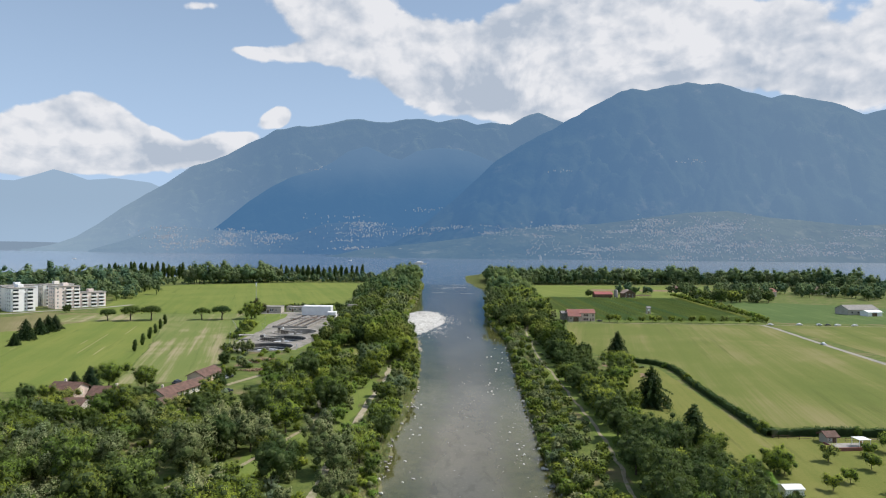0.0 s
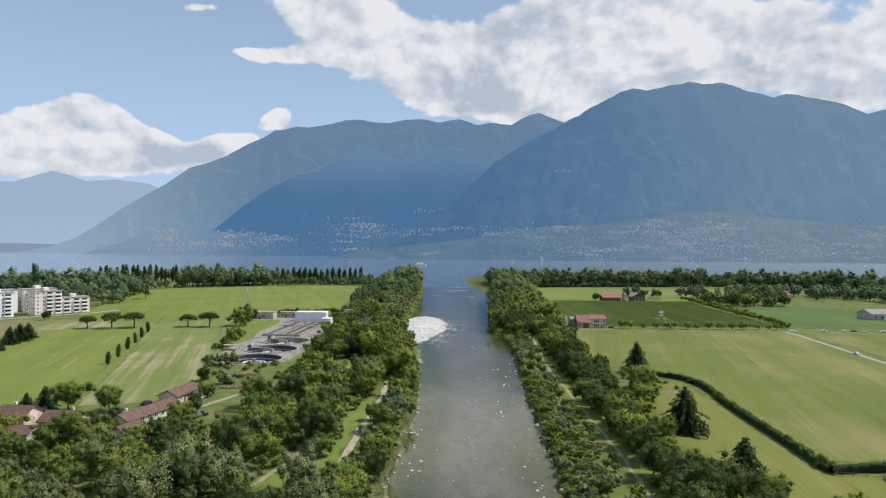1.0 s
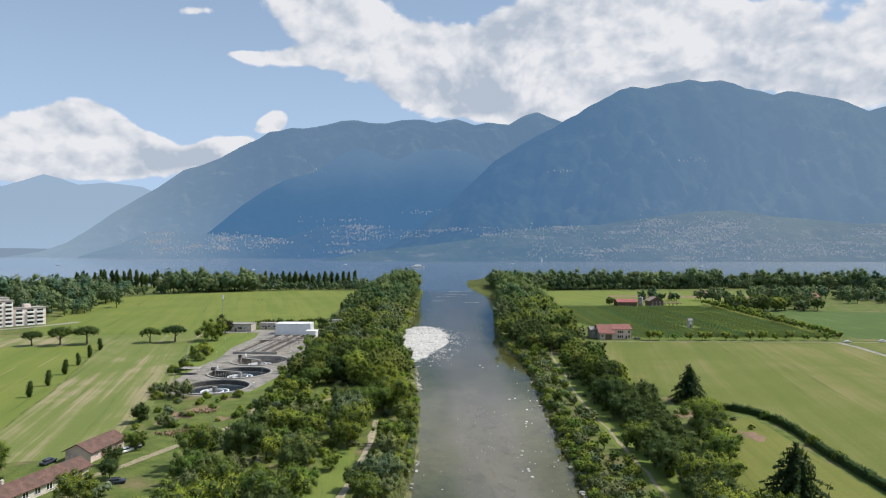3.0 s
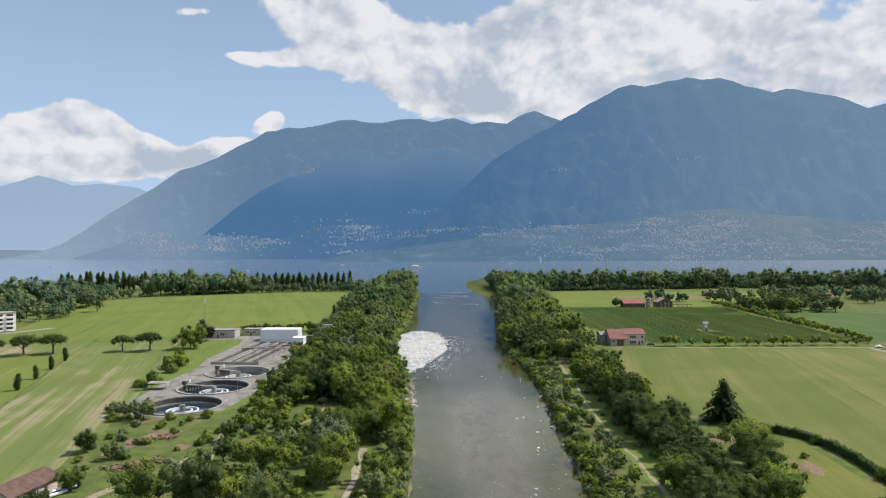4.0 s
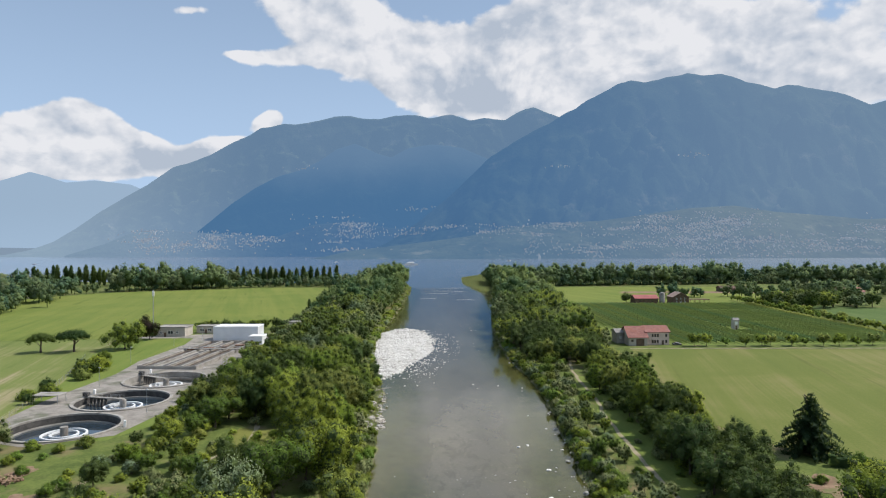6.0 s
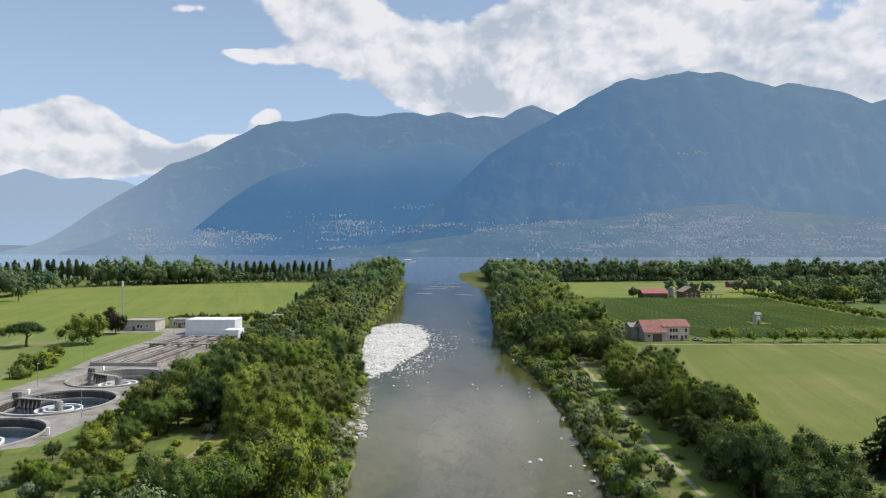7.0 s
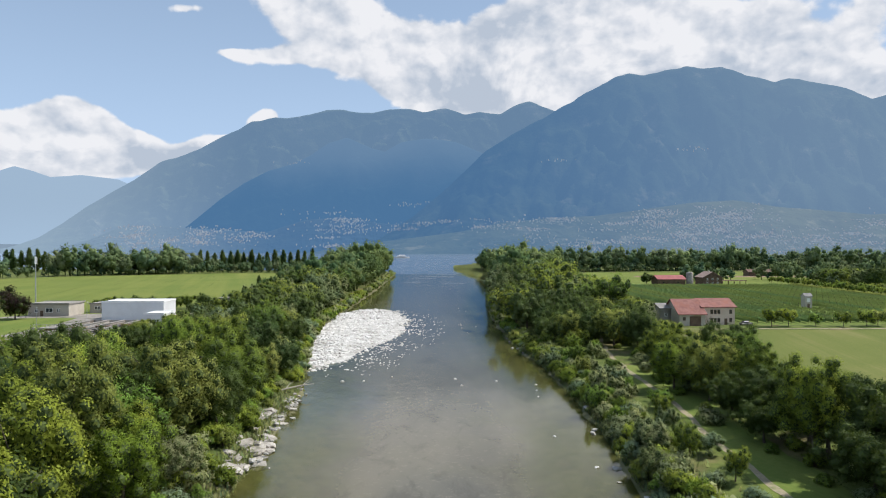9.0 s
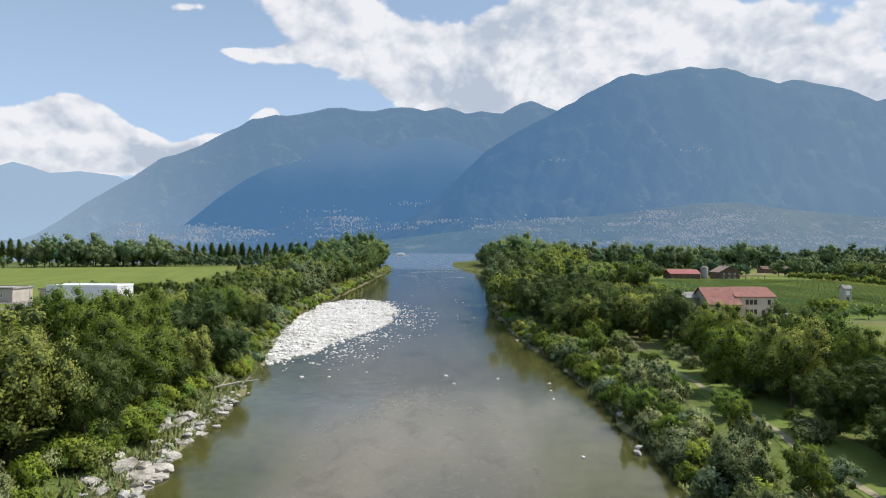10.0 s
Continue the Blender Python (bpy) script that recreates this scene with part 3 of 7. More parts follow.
sheet("field_strip", "pale short grass strip under the pines", "field", [(-262, 446), (-148, 465), (-151, 512), (-285, 490)], M_STUBBLE, 0.08, rough=1.5)
sheet("field_far", "large green meadow before the shore trees", "field", [(-262, 498), (-151, 512), (-128, 545), (-88, 560), (-92, 640), (-95, 930), (-190, 945), (-260, 900), (-340, 860), (-372, 780), (-345, 690), (-300, 600), (-282, 540)], M_MEADOW_L, 0.06, rough=5)
sheet("lawn", "smooth lawn beside the treatment plant", "lawn", [(-143, 455), (-122, 398), (-106, 340), (-91, 334), (-74, 336), (-64, 360), (-70, 520), (-128, 543), (-148, 512)], M_LAWN, 0.04, holes=[circle(x, y, TANK_R) for x, y in TANKS])
sheet("field_hay", "broad hay meadow with yellow dry patches", "field", [(74, 352), (86, 318), (100, 306), (106, 290), (101, 240), (98.5, 204), (132, 197), (185, 197), (200, 240), (212, 310), (221, 381), (230, 452), (229, 466), (92, 470), (80, 420)], M_MEADOW_R, rough=1.5)
sheet("lawn_right", "mown lawn behind the long hedge", "lawn", [(58, 215), (66, 262), (80, 300), (98, 300), (95, 240), (92, 196), (132, 190), (140, 140), (70, 140), (62, 180)], M_LAWN_DRY, 0.06, rough=1.5)
sheet("field_east", "flat green field beside the farm lane", "field", [(225, 310), (215, 200), (330, 190), (460, 300), (440, 470), (236, 466), (234, 450)], M_MEADOW_R, 0.06, rough=1.0)
sheet("field_crop", "green crop field in fine rows", "field", [(252, 484), (440, 476), (460, 560), (392, 640), (285, 690), (268, 640)], M_CROP, 0.05, rough=1.0)
sheet("field_shore", "light green meadow near the lake", "field", [(92, 716), (160, 724), (250, 712), (330, 760), (380, 880), (380, 935), (110, 930), (100, 850)], M_MEADOW_L, 0.05, rough=4)
sheet("field_bare", "brown ploughed strip beyond the farm", "field", [(190, 830), (370, 820), (372, 850), (200, 856)], M_SOIL, 0.09, rough=3)
sheet("vineyard_ground", "grassy ground between the vine rows", "field", [(91, 560), (92, 714), (248, 703), (243, 482), (120, 482), (117, 500)], M_LAWN, 0.04)
def ragged(x, y, r, seed, n=26):
    """An uneven closed outline round a place."""
    return [(x + r * (1 + 0.9 * noise.noise((math.cos(a) * 1.6, math.sin(a) * 1.6, seed))) * math.cos(a), y + r * 1.3 * (1 + 0.9 * noise.noise((math.cos(a) * 1.6, math.sin(a) * 1.6, seed))) * math.sin(a)) for a in np.arange(n) * math.tau / n]


for i, (x, y, r) in enumerate(((-85, 306, 4.2), (-77, 287, 3.6), (-88, 296, 2.6), (-72, 300, 2.4), (-80, 314, 2.0))):
    sheet("soil_patch", "reddish bare soil beside the plant", "ground", ragged(x, y, r, i * 3.7), M_SOIL, 0.09)
sheet("soil_garden", "orange earth near the hedge", "ground", ragged(88, 281, 3.4, 21.0), M_SOIL, 0.1)
sheet("soil_bank", "bare earth under the tall conifer", "ground", ragged(79, 301, 4.6, 27.0), M_SOIL, 0.11)
sheet("lawn_clearing", "sunlit grass clearing among the trees", "lawn", [(-50, 158), (-48, 184), (-34, 196), (-33, 262), (-25, 272), (-27, 200), (-36, 172), (-38, 158)], M_LAWN, 0.06, rough=3)
sheet("lawn_glade", "small bright glade among the trees", "lawn", [(-46, 324), (-45, 346), (-30, 343), (-31, 326)], M_LAWN_DRY, 0.07, rough=3)
sheet("lawn_verge", "grass verge beside the river path", "lawn", [(44, 100), (46, 240), (47, 330), (53, 410), (60, 412), (56, 330), (54, 240), (52, 100)], M_LAWN, 0.06, rough=1.5)
sheet("apron", "weathered paved yard round the treatment tanks", "pavement", [(-109, 338), (-113, 376), (-112, 418), (-116, 445), (-115, 490), (-119, 512), (-150, 512), (-148, 519), (-112, 530), (-78, 530), (-74, 470), (-70, 430), (-70, 375), (-74, 340), (-91, 331)], M_YARD, 0.075, holes=[circle(x, y, TANK_R) for x, y in TANKS])
for name, label, line, width, mat in (("path_left", "pale worn gravel path with two wheel tracks", PATH_L, 1.9, M_PATH), ("path_right", "narrow trodden sandy riverside path", smooth_line(PATH_R, 1.3), 1.0, M_TRAIL), ("track", "sandy farm track through the trees", TRACK_L, 1.3, M_TRAIL), ("track_glade", "sandy track crossing the glade", smooth_line([(-50, 316), (-42.5, 326), (-40, 340), (-43, 352)], 1.3), 1.1, M_TRAIL), ("path_plant", "sandy path between trees behind the plant", PATH_P, 2.0, M_PATH),
                                      ("lane_farm", "narrow grey farm lane along the meadow", smooth_line([(92, 472), (150, 471), (229, 469), (330, 464), (460, 466)], 2.0), 1.5, M_TRAIL), ("lane_field", "straight pale farm lane between fields", smooth_line([(229, 469), (230, 452), (220, 381), (212, 314), (200, 220), (190, 150)]), 3.2, M_ASPHALT),
                                      ("lane_houses", "gravel drive between the small houses", smooth_line([(-130, 238), (-100, 240), (-84, 250), (-76, 268), (-66, 290)], 2.0), 2.3, M_TRAIL), ("lane_blocks", "asphalt road before the apartment blocks", smooth_line([(-420, 470), (-335, 488), (-310, 515), (-282, 548), (-270, 575)]), 6.0, M_ASPHALT)):
    sheet(name, label, "path", strip_line(line, width, 0.0 if mat is M_ASPHALT else 0.5), mat, 0.1, rough=0.0 if mat is M_ASPHALT else 0.7)
for i, (x, y, n) in enumerate(((-176, 322, 70), (-166, 318, 26), (-190, 350, 16), (-205, 300, 12), (-186, 390, 40), (-214, 330, 9))):
    sheet("swath", "thin pale line of dry cut grass", "grass", strip_line([(x, y), (x - 0.28 * n * 0.5, y + 0.96 * n * 0.5), (x - 0.28 * n, y + 0.96 * n)], 0.55), M_DRY, 0.12)

# ---- trees ----
def icoball(sub=2):
    bm = bmesh.new()
    bmesh.ops.create_icosphere(bm, subdivisions=sub, radius=1.0)
    v, f = np.array([w.co[:] for w in bm.verts]), [tuple(w.index for w in q.verts) for q in bm.faces]
    bm.free()
    return v, f


BALL1, BALL2 = icoball(1), icoball(2)


def leaf_quads(rng, pos, nrm, size, twigs=0.28):
    """A slightly folded pointed leaf spray at every place, facing about along nrm; some are slim shoots that stand out along it."""
    n = len(pos)
    shoot = (rng.random(n) < twigs)[:, None]
    outward = nrm + rng.normal(0, 0.35, (n, 3)) + (0, 0, 0.25)
    nrm = nrm + rng.normal(0, 0.32, (n, 3))
    nrm /= np.linalg.norm(nrm, axis=1)[:, None] + 1e-9
    t = np.cross(nrm, rng.normal(0, 1, (n, 3)))
    t /= np.linalg.norm(t, axis=1)[:, None] + 1e-9
    b = np.cross(nrm, t)
    s = (size * rng.uniform(0.6, 1.35, n))[:, None]
    w = s * rng.uniform(0.45, 0.75, n)[:, None]
    outward /= np.linalg.norm(outward, axis=1)[:, None] + 1e-9
    b = np.where(shoot, np.cross(outward, t), b)
    t = np.where(shoot, outward, t)
    s, w = np.where(shoot, s * 1.7, s), np.where(shoot, w * 0.55, w)
    return np.stack([pos - t * s * 0.5, pos + b * w * 0.5 - nrm * s * 0.1, pos + t * s * 0.5, pos - b * w * 0.5 - nrm * s * 0.1], 1).reshape(-1, 3)


def crown(rng, centres, radii, n_leaf, size, core=0.62, ball=BALL1, flat=1.0, twigs=0.16):
    """Leaf clumps round the centres: an inner mass, which mesh_of can darken for shade, and sprays over it. Gives
    places, faces and outward directions.
    """
    centres, radii = np.asarray(centres, float), np.asarray(radii, float)
    verts, faces, away = [], [], []
    k = 0
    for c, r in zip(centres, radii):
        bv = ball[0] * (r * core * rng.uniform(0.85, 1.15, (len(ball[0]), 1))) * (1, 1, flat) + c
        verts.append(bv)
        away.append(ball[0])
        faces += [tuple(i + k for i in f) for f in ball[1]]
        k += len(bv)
    weights = radii ** 2 / (radii ** 2).sum()
    want, n_leaf = n_leaf, int(n_leaf * 2.2)
    pick = rng.choice(len(centres), n_leaf, p=weights)
    d = rng.normal(0, 1, (n_leaf, 3))
    d[:, 2] += 0.25
    d /= np.linalg.norm(d, axis=1)[:, None]
    pos = centres[pick] + d * (radii[pick] * (0.66 + 0.62 * rng.random(n_leaf) ** 1.4))[:, None] * (1, 1, flat)
    # keep only sprays that are not buried in another clump
    deep = np.zeros(n_leaf, bool)
    for c, r in zip(centres, radii):
        q = (pos - c) / (1, 1, flat)
        deep |= (q * q).sum(1) < (0.6 * r) ** 2
    pos, d = pos[~deep][:want], d[~deep][:want]
    mid = centres.mean(0)
    out = pos - mid
    out /= np.linalg.norm(out, axis=1)[:, None] + 1e-9
    lv = leaf_quads(rng, pos, d * 0.7 + out * 0.5, size, twigs)
    faces += [(k + 4 * i, k + 4 * i + 1, k + 4 * i + 2, k + 4 * i + 3) for i in range(len(pos))]
    verts.append(lv)
    away.append(np.repeat(d * 0.75 + out * 0.4 + rng.normal(0, 0.14, d.shape), 4, axis=0))
    return np.concatenate(verts), faces, np.concatenate(away)


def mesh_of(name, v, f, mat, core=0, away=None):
    """A mesh; its first core faces are a crown's inner mass in a dark colour painted as shade, away the outward
    direction at each place.
    """
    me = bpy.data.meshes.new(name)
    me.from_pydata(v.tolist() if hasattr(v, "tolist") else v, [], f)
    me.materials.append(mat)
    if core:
        me.materials.append(M_SHADE_TWIGS)
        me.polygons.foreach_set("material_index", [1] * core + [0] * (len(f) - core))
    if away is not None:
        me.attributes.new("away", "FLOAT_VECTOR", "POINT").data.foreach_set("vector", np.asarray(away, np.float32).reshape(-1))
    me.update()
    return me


def round_clumps(rng, r, h, z0, n, spread=0.8, lean=0.0):
    """Clump centres of an uneven crown of radius r from z0 to h: a few large inside, small ones along rising limbs and over the shell."""
    zc, rz = (z0 + h) / 2, (h - z0) / 2
    cs, rs = [(0, 0, zc - rz * 0.2), (0.25 * r, 0.1 * r, zc + rz * 0.1), (-0.2 * r, -0.15 * r, zc)], [r * 0.52, r * 0.42, r * 0.42]
    k0 = 1.0 / math.sqrt(n / 30)
    limbs = max(4, n // 7)
    each = max(2, (n // 2) // limbs)
    for i in range(limbs):
        a = i * 2.39996 + rng.uniform(-0.5, 0.5)
        q = rng.uniform(0.15, 1.0) ** 0.6
        tip = np.array([r * q * math.cos(a) + lean, r * q * math.sin(a), z0 + (h - z0) * (1.0 - 0.42 * q * q) * rng.uniform(0.86, 1.06)])
        foot = np.array([0, 0, z0 + 0.22 * (h - z0)])
        for j in range(each):
            t = 0.45 + 0.55 * (j + 1) / each
            p = foot + (tip - foot) * (t, t, t ** 1.25)
            cs.append(tuple(p + rng.normal(0, 0.06 * r, 3)))
            rs.append(r * rng.uniform(0.24, 0.40) * k0 * (1.25 - 0.55 * t))
    lobes, drop = rng.uniform(0.72, 1.2, 7), rng.uniform(0.8, 1.14, 5)
    m = n - limbs * each
    for i in range(m):
        a = i * 2.39996 + rng.uniform(-0.4, 0.4)
        u = 0.75 - 1.6 * (i + 0.5) / m
        s = math.sqrt(max(0, 1 - u * u)) * lobes[int((a % math.tau) / math.tau * 7)]
        k = spread * rng.uniform(0.74, 1.12) * drop[int((a % math.tau) / math.tau * 5)]
        cs.append((r * k * s * math.cos(a) + lean * u, r * k * s * math.sin(a), zc + rz * k * 1.05 * u))
        rs.append(r * rng.uniform(0.22, 0.38) * k0)
    return cs, rs


def trunk_mesh(rng, h, r, limbs, name="trunk", mat=None, spread=2.2):
    s = Shape()
    bend = rng.normal(0, 0.03 * h, (4, 2))
    zs = np.linspace(-0.4, h, 5)
    pts = [(0, 0, zs[0])] + [(bend[i][0] * zs[i + 1] / h, bend[i][1] * zs[i + 1] / h, zs[i + 1]) for i in range(4)]
    s.tube(pts, [r * 1.35, r, r * 0.8, r * 0.55, r * 0.25], 7)
    for i in range(limbs):
        a, z = rng.uniform(0, math.tau), h * rng.uniform(0.35, 0.75)
        L = spread * rng.uniform(0.7, 1.2)
        s.tube([(0, 0, z), (L * 0.5 * math.cos(a), L * 0.5 * math.sin(a), z + L * 0.45), (L * math.cos(a), L * math.sin(a), z + L * 1.1)], [r * 0.45, r * 0.28, r * 0.1], 5)
    return s.mesh(name, mat or M_BARK, smooth=True)


def proto(kind, label, category, group, crown_me, trunk_me):
    ob = thing(kind, label, category, group=group)
    part("trunk", trunk_me, ob)
    part("crown", crown_me, ob)
    return ob


def broad(seed, mat, r, h, z0, clumps, n_leaf, size, kind, label, group, ball=BALL1, lean=0.3):
    rng = np.random.default_rng(seed)
    cs, rs = round_clumps(rng, r, h, z0, clumps, lean=lean)
    v, f, away = crown(rng, cs, rs, n_leaf, size, ball=ball)
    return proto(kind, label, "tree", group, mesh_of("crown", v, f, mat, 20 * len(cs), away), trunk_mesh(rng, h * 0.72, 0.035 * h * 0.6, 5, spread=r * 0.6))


def conifer(seed, h, r, mat, kind, label, group, tiers=15, n=9):
    rng = np.random.default_rng(seed)
    pos, nrm, cs, rs = [], [], [], []
    sh = Shape()
    for i in range(tiers):
        t = i / (tiers - 1)
        z, L = h * (0.10 + 0.86 * t), r * (1 - t) ** 0.7 * rng.uniform(0.85, 1.1) + 0.25
        m = max(4, int(n * (1 - 0.5 * t)))
        for j in range(m):
            a = j * math.tau / m + i * 0.7 + rng.uniform(-0.25, 0.25)
            Lj = L * rng.uniform(0.75, 1.15)
            ca, sa = math.cos(a), math.sin(a)
            for q in np.arange(0.15, 1.0, 0.35 / max(Lj, 0.5)):
                wid = 0.5 * (1 - q) + 0.18
                for side in (-1, 0, 1):
                    p = (ca * Lj * q - sa * side * wid, sa * Lj * q + ca * side * wid, z + 0.1 * Lj * q - 0.38 * Lj * q * q - 0.12 * abs(side))
                    pos.append(np.array(p) + rng.normal(0, 0.07, 3))
                    nrm.append((ca * 0.45, sa * 0.45, 1.0))
    lv = leaf_quads(rng, np.array(pos), np.array(nrm), 0.95)
    f = [(4 * i, 4 * i + 1, 4 * i + 2, 4 * i + 3) for i in range(len(pos))]
    k = len(lv)
    # a slim dark inner cone closes the gaps near the stem
    cone = [(0.55 * r * (1 - t) * rng.uniform(0.6, 1.0) * math.cos(a), 0.55 * r * (1 - t) * rng.uniform(0.6, 1.0) * math.sin(a), h * (0.08 + 0.86 * t)) for t in np.linspace(0, 1, 9) for a in np.arange(8) * math.tau / 8]
    f += [(k + 8 * i + j, k + 8 * i + (j + 1) % 8, k + 8 * i + 8 + (j + 1) % 8, k + 8 * i + 8 + j) for i in range(8) for j in range(8)]
    v = np.concatenate([lv, np.array(cone)])
    away = np.concatenate([np.repeat(np.array(nrm) + rng.normal(0, 0.35, (len(nrm), 3)), 4, axis=0), np.array([(x, y, 0.5) for x, y, z in cone])])
    return proto(kind, label, "tree", group, mesh_of("crown", v, f, mat, 0, away), trunk_mesh(rng, h * 0.95, 0.02 * h, 0))


def column(seed, h, r, mat, n_leaf, size, kind, label, group, z0=0.4):
    rng = np.random.default_rng(seed)
    cs, rs = [], []
    for i, t in enumerate(np.linspace(0, 1, 11)):
        w = r * (0.62 + 0.38 * min(1.0, t * 3.5)) * math.sqrt(max(0.12, 1 - t ** 6.5))
        cs.append((rng.normal(0, 0.12 * r), rng.normal(0, 0.12 * r), z0 + (h - z0) * (0.06 + 0.88 * t)))
        rs.append(w * rng.uniform(0.85, 1.1))
    v, f, away = crown(rng, cs, rs, n_leaf, size, core=0.8, flat=1.3, twigs=0.0)
    return proto(kind, label, "tree", group, mesh_of("crown", v, f, mat, 0, away), trunk_mesh(rng, h * 0.6, 0.16, 0))


def stone_pine(seed, kind, label, group):
    rng = np.random.default_rng(seed)
    cs, rs = [], []
    for i in range(22):
        a, q = i * 2.4, math.sqrt((i + 0.5) / 22)
        cs.append((5.0 * q * math.cos(a), 5.0 * q * math.sin(a), 7.4 - 1.9 * q * q + rng.normal(0, 0.25)))
        rs.append(rng.uniform(1.4, 2.0))
    v, f, away = crown(rng, cs, rs, 2200, 0.5, flat=0.9)
    return proto(kind, label, "tree", group, mesh_of("crown", v, f, L_DARK, 0, away), trunk_mesh(rng, 6.6, 0.4, 6, spread=2.6))


def shrub(seed, mat, r, h, n_leaf, size, kind, label, group, clumps=9):
    rng = np.random.default_rng(seed)
    cs, rs = [], []
    for i in range(clumps):
        a, q = i * 2.4, math.sqrt((i + 0.4) / clumps)
        cs.append((r * 0.75 * q * math.cos(a), r * 0.75 * q * math.sin(a), h * rng.uniform(0.3, 0.75) * (1.1 - 0.55 * q)))
        rs.append(r * rng.uniform(0.3, 0.45))
    v, f, away = crown(rng, cs, rs, n_leaf, size)
    s = Shape()
    for i in range(4):
        a = rng.uniform(0, math.tau)
        s.tube([(0, 0, -0.3), (0.4 * math.cos(a), 0.4 * math.sin(a), h * 0.5)], [0.07, 0.03], 5)
    ob = thing(kind, label, "shrub", group=group)
    part("stem", s.mesh("stem", M_BARK), ob)
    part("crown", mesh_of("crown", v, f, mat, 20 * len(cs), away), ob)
    return ob


G_L, G_R = "trees on the left bank", "trees on the right bank"
KINDS = {
    "hi": [broad(1, L_BROAD, 5.4, 10.6, 0.9, 90, 17000, 0.235, "broadleaf_tree", "tall green broadleaf tree with a bumpy crown", G_L), broad(2, L_FRESH, 5.2, 9.4, 0.8, 86, 16500, 0.225, "broadleaf_tree", "light green young broadleaf tree in full leaf", G_L),
           broad(3, L_BROAD, 4.4, 11.6, 1.2, 80, 15000, 0.225, "broadleaf_tree", "slender green riverside tree with loose crown", G_L), broad(4, L_DARK, 5.3, 10.4, 0.9, 86, 16000, 0.235, "broadleaf_tree", "dark green dense broadleaf tree", G_L),
           broad(5, L_WILLOW, 4.8, 8.8, 0.6, 82, 16000, 0.215, "willow_tree", "grey-green willow with a soft rounded crown", G_L)],
    "mid": [broad(11, L_BROAD, 5.4, 10.6, 0.9, 30, 3500, 0.43, "broadleaf_tree", "tall green broadleaf tree with a bumpy crown", G_L), broad(12, L_FRESH, 5.0, 9.4, 0.8, 30, 3400, 0.42, "broadleaf_tree", "light green young broadleaf tree in full leaf", G_L),
            broad(13, L_BROAD, 4.4, 11.6, 1.2, 28, 3100, 0.42, "broadleaf_tree", "slender green riverside tree with loose crown", G_L), broad(14, L_DARK, 5.2, 10.2, 0.8, 30, 3400, 0.43, "broadleaf_tree", "dark green dense broadleaf tree", G_L),
            broad(15, L_WILLOW, 5.0, 9.2, 0.5, 32, 3500, 0.39, "willow_tree", "grey-green willow with a soft rounded crown", G_L)],
    "shrub": [shrub(21, L_FRESH, 1.9, 2.9, 900, 0.34, "shrub", "light green riverside shrub", "riverside shrubs"), shrub(22, L_WILLOW, 2.2, 3.4, 950, 0.33, "shrub", "grey-green willow shrub on the bank", "riverside shrubs"), shrub(23, L_BROAD, 2.0, 3.0, 900, 0.35, "shrub", "dense green shrub on the bank", "riverside shrubs")],
    "low": [shrub(24, L_FRESH, 1.9, 2.9, 130, 0.85, "shrub", "light green riverside shrub", "riverside shrubs", 5), shrub(25, L_WILLOW, 2.2, 3.4, 140, 0.85, "shrub", "grey-green willow shrub on the bank", "riverside shrubs", 5), shrub(26, L_BROAD, 2.0, 3.0, 130, 0.85, "shrub", "dense green shrub on the bank", "riverside shrubs", 5)],
    "orchard": [broad(31, L_BROAD, 2.3, 4.6, 1.4, 14, 500, 0.55, "orchard_tree", "small round orchard tree on a short trunk", "orchard trees"), broad(32, L_FRESH, 2.1, 4.2, 1.3, 13, 460, 0.55, "orchard_tree", "small light green fruit tree", "orchard trees")],
    "conifer": [conifer(41, 13.8, 7.2, L_NEEDLE, "conifer", "tall dark green spruce with drooping boughs", "conifers"), conifer(42, 12.4, 7.6, L_NEEDLE, "conifer", "broad dark conifer with layered boughs", "conifers", 13)],
    "pine": [stone_pine(51, "stone_pine", "dark umbrella-shaped pine standing in the meadow", "meadow pines"), stone_pine(52, "stone_pine", "dark umbrella-shaped pine standing in the meadow", "meadow pines")],
    "cypress": [column(61, 6.4, 1.25, L_DARK, 520, 0.42, "cypress", "dark clipped columnar cypress in the meadow", "row of cypresses", 0.2)],
    "poplar": [column(71, 22, 2.5, L_DARK, 1300, 0.85, "poplar", "tall slim poplar in a row by the lake", "row of poplars", 1.5), column(72, 20, 2.7, L_DARK, 1300, 0.85, "poplar", "tall slim poplar in a row by the lake", "row of poplars", 1.5)],
    "purple": [broad(81, L_PURPLE, 4.2, 8.0, 0.0, 26, 2400, 0.55, "copper_beech", "round dark purple-leaved tree beside the plant", "plant trees")],
    "big": [broad(82, L_BROAD, 6.6, 11.0, 0.2, 40, 4600, 0.52, "broadleaf_tree", "wide rounded green tree on the plant lawn", "plant trees")],
}
USED = set()


def put(kind, x, y, scale=1.0, turn=None, which=None, z=None, tall=1.0):
    rng = random.random()
    pool = KINDS[kind]
    i = which if which is not None else int(rng * len(pool))
    zz = float(height(np.array(x), np.array(y))) if z is None else z
    lean = 3.5 if kind in ("hi", "mid", "shrub", "orchard") else 0.0
    m = pose(x, y, zz, random.uniform(-lean, lean), random.uniform(-lean, lean), random.uniform(0, 360) if turn is None else turn) @ Matrix.Diagonal((scale, scale, scale * tall, 1))
    if (kind, i) not in USED:
        USED.add((kind, i))
        pool[i].matrix_basis = m
        return pool[i]
    src = pool[i]
    made = copy_thing(src, Matrix())
    made.matrix_basis = m
    return made


def near_line(x, y, line):
    return min((x - a) ** 2 + (y - b) ** 2 for a, b in line) ** 0.5


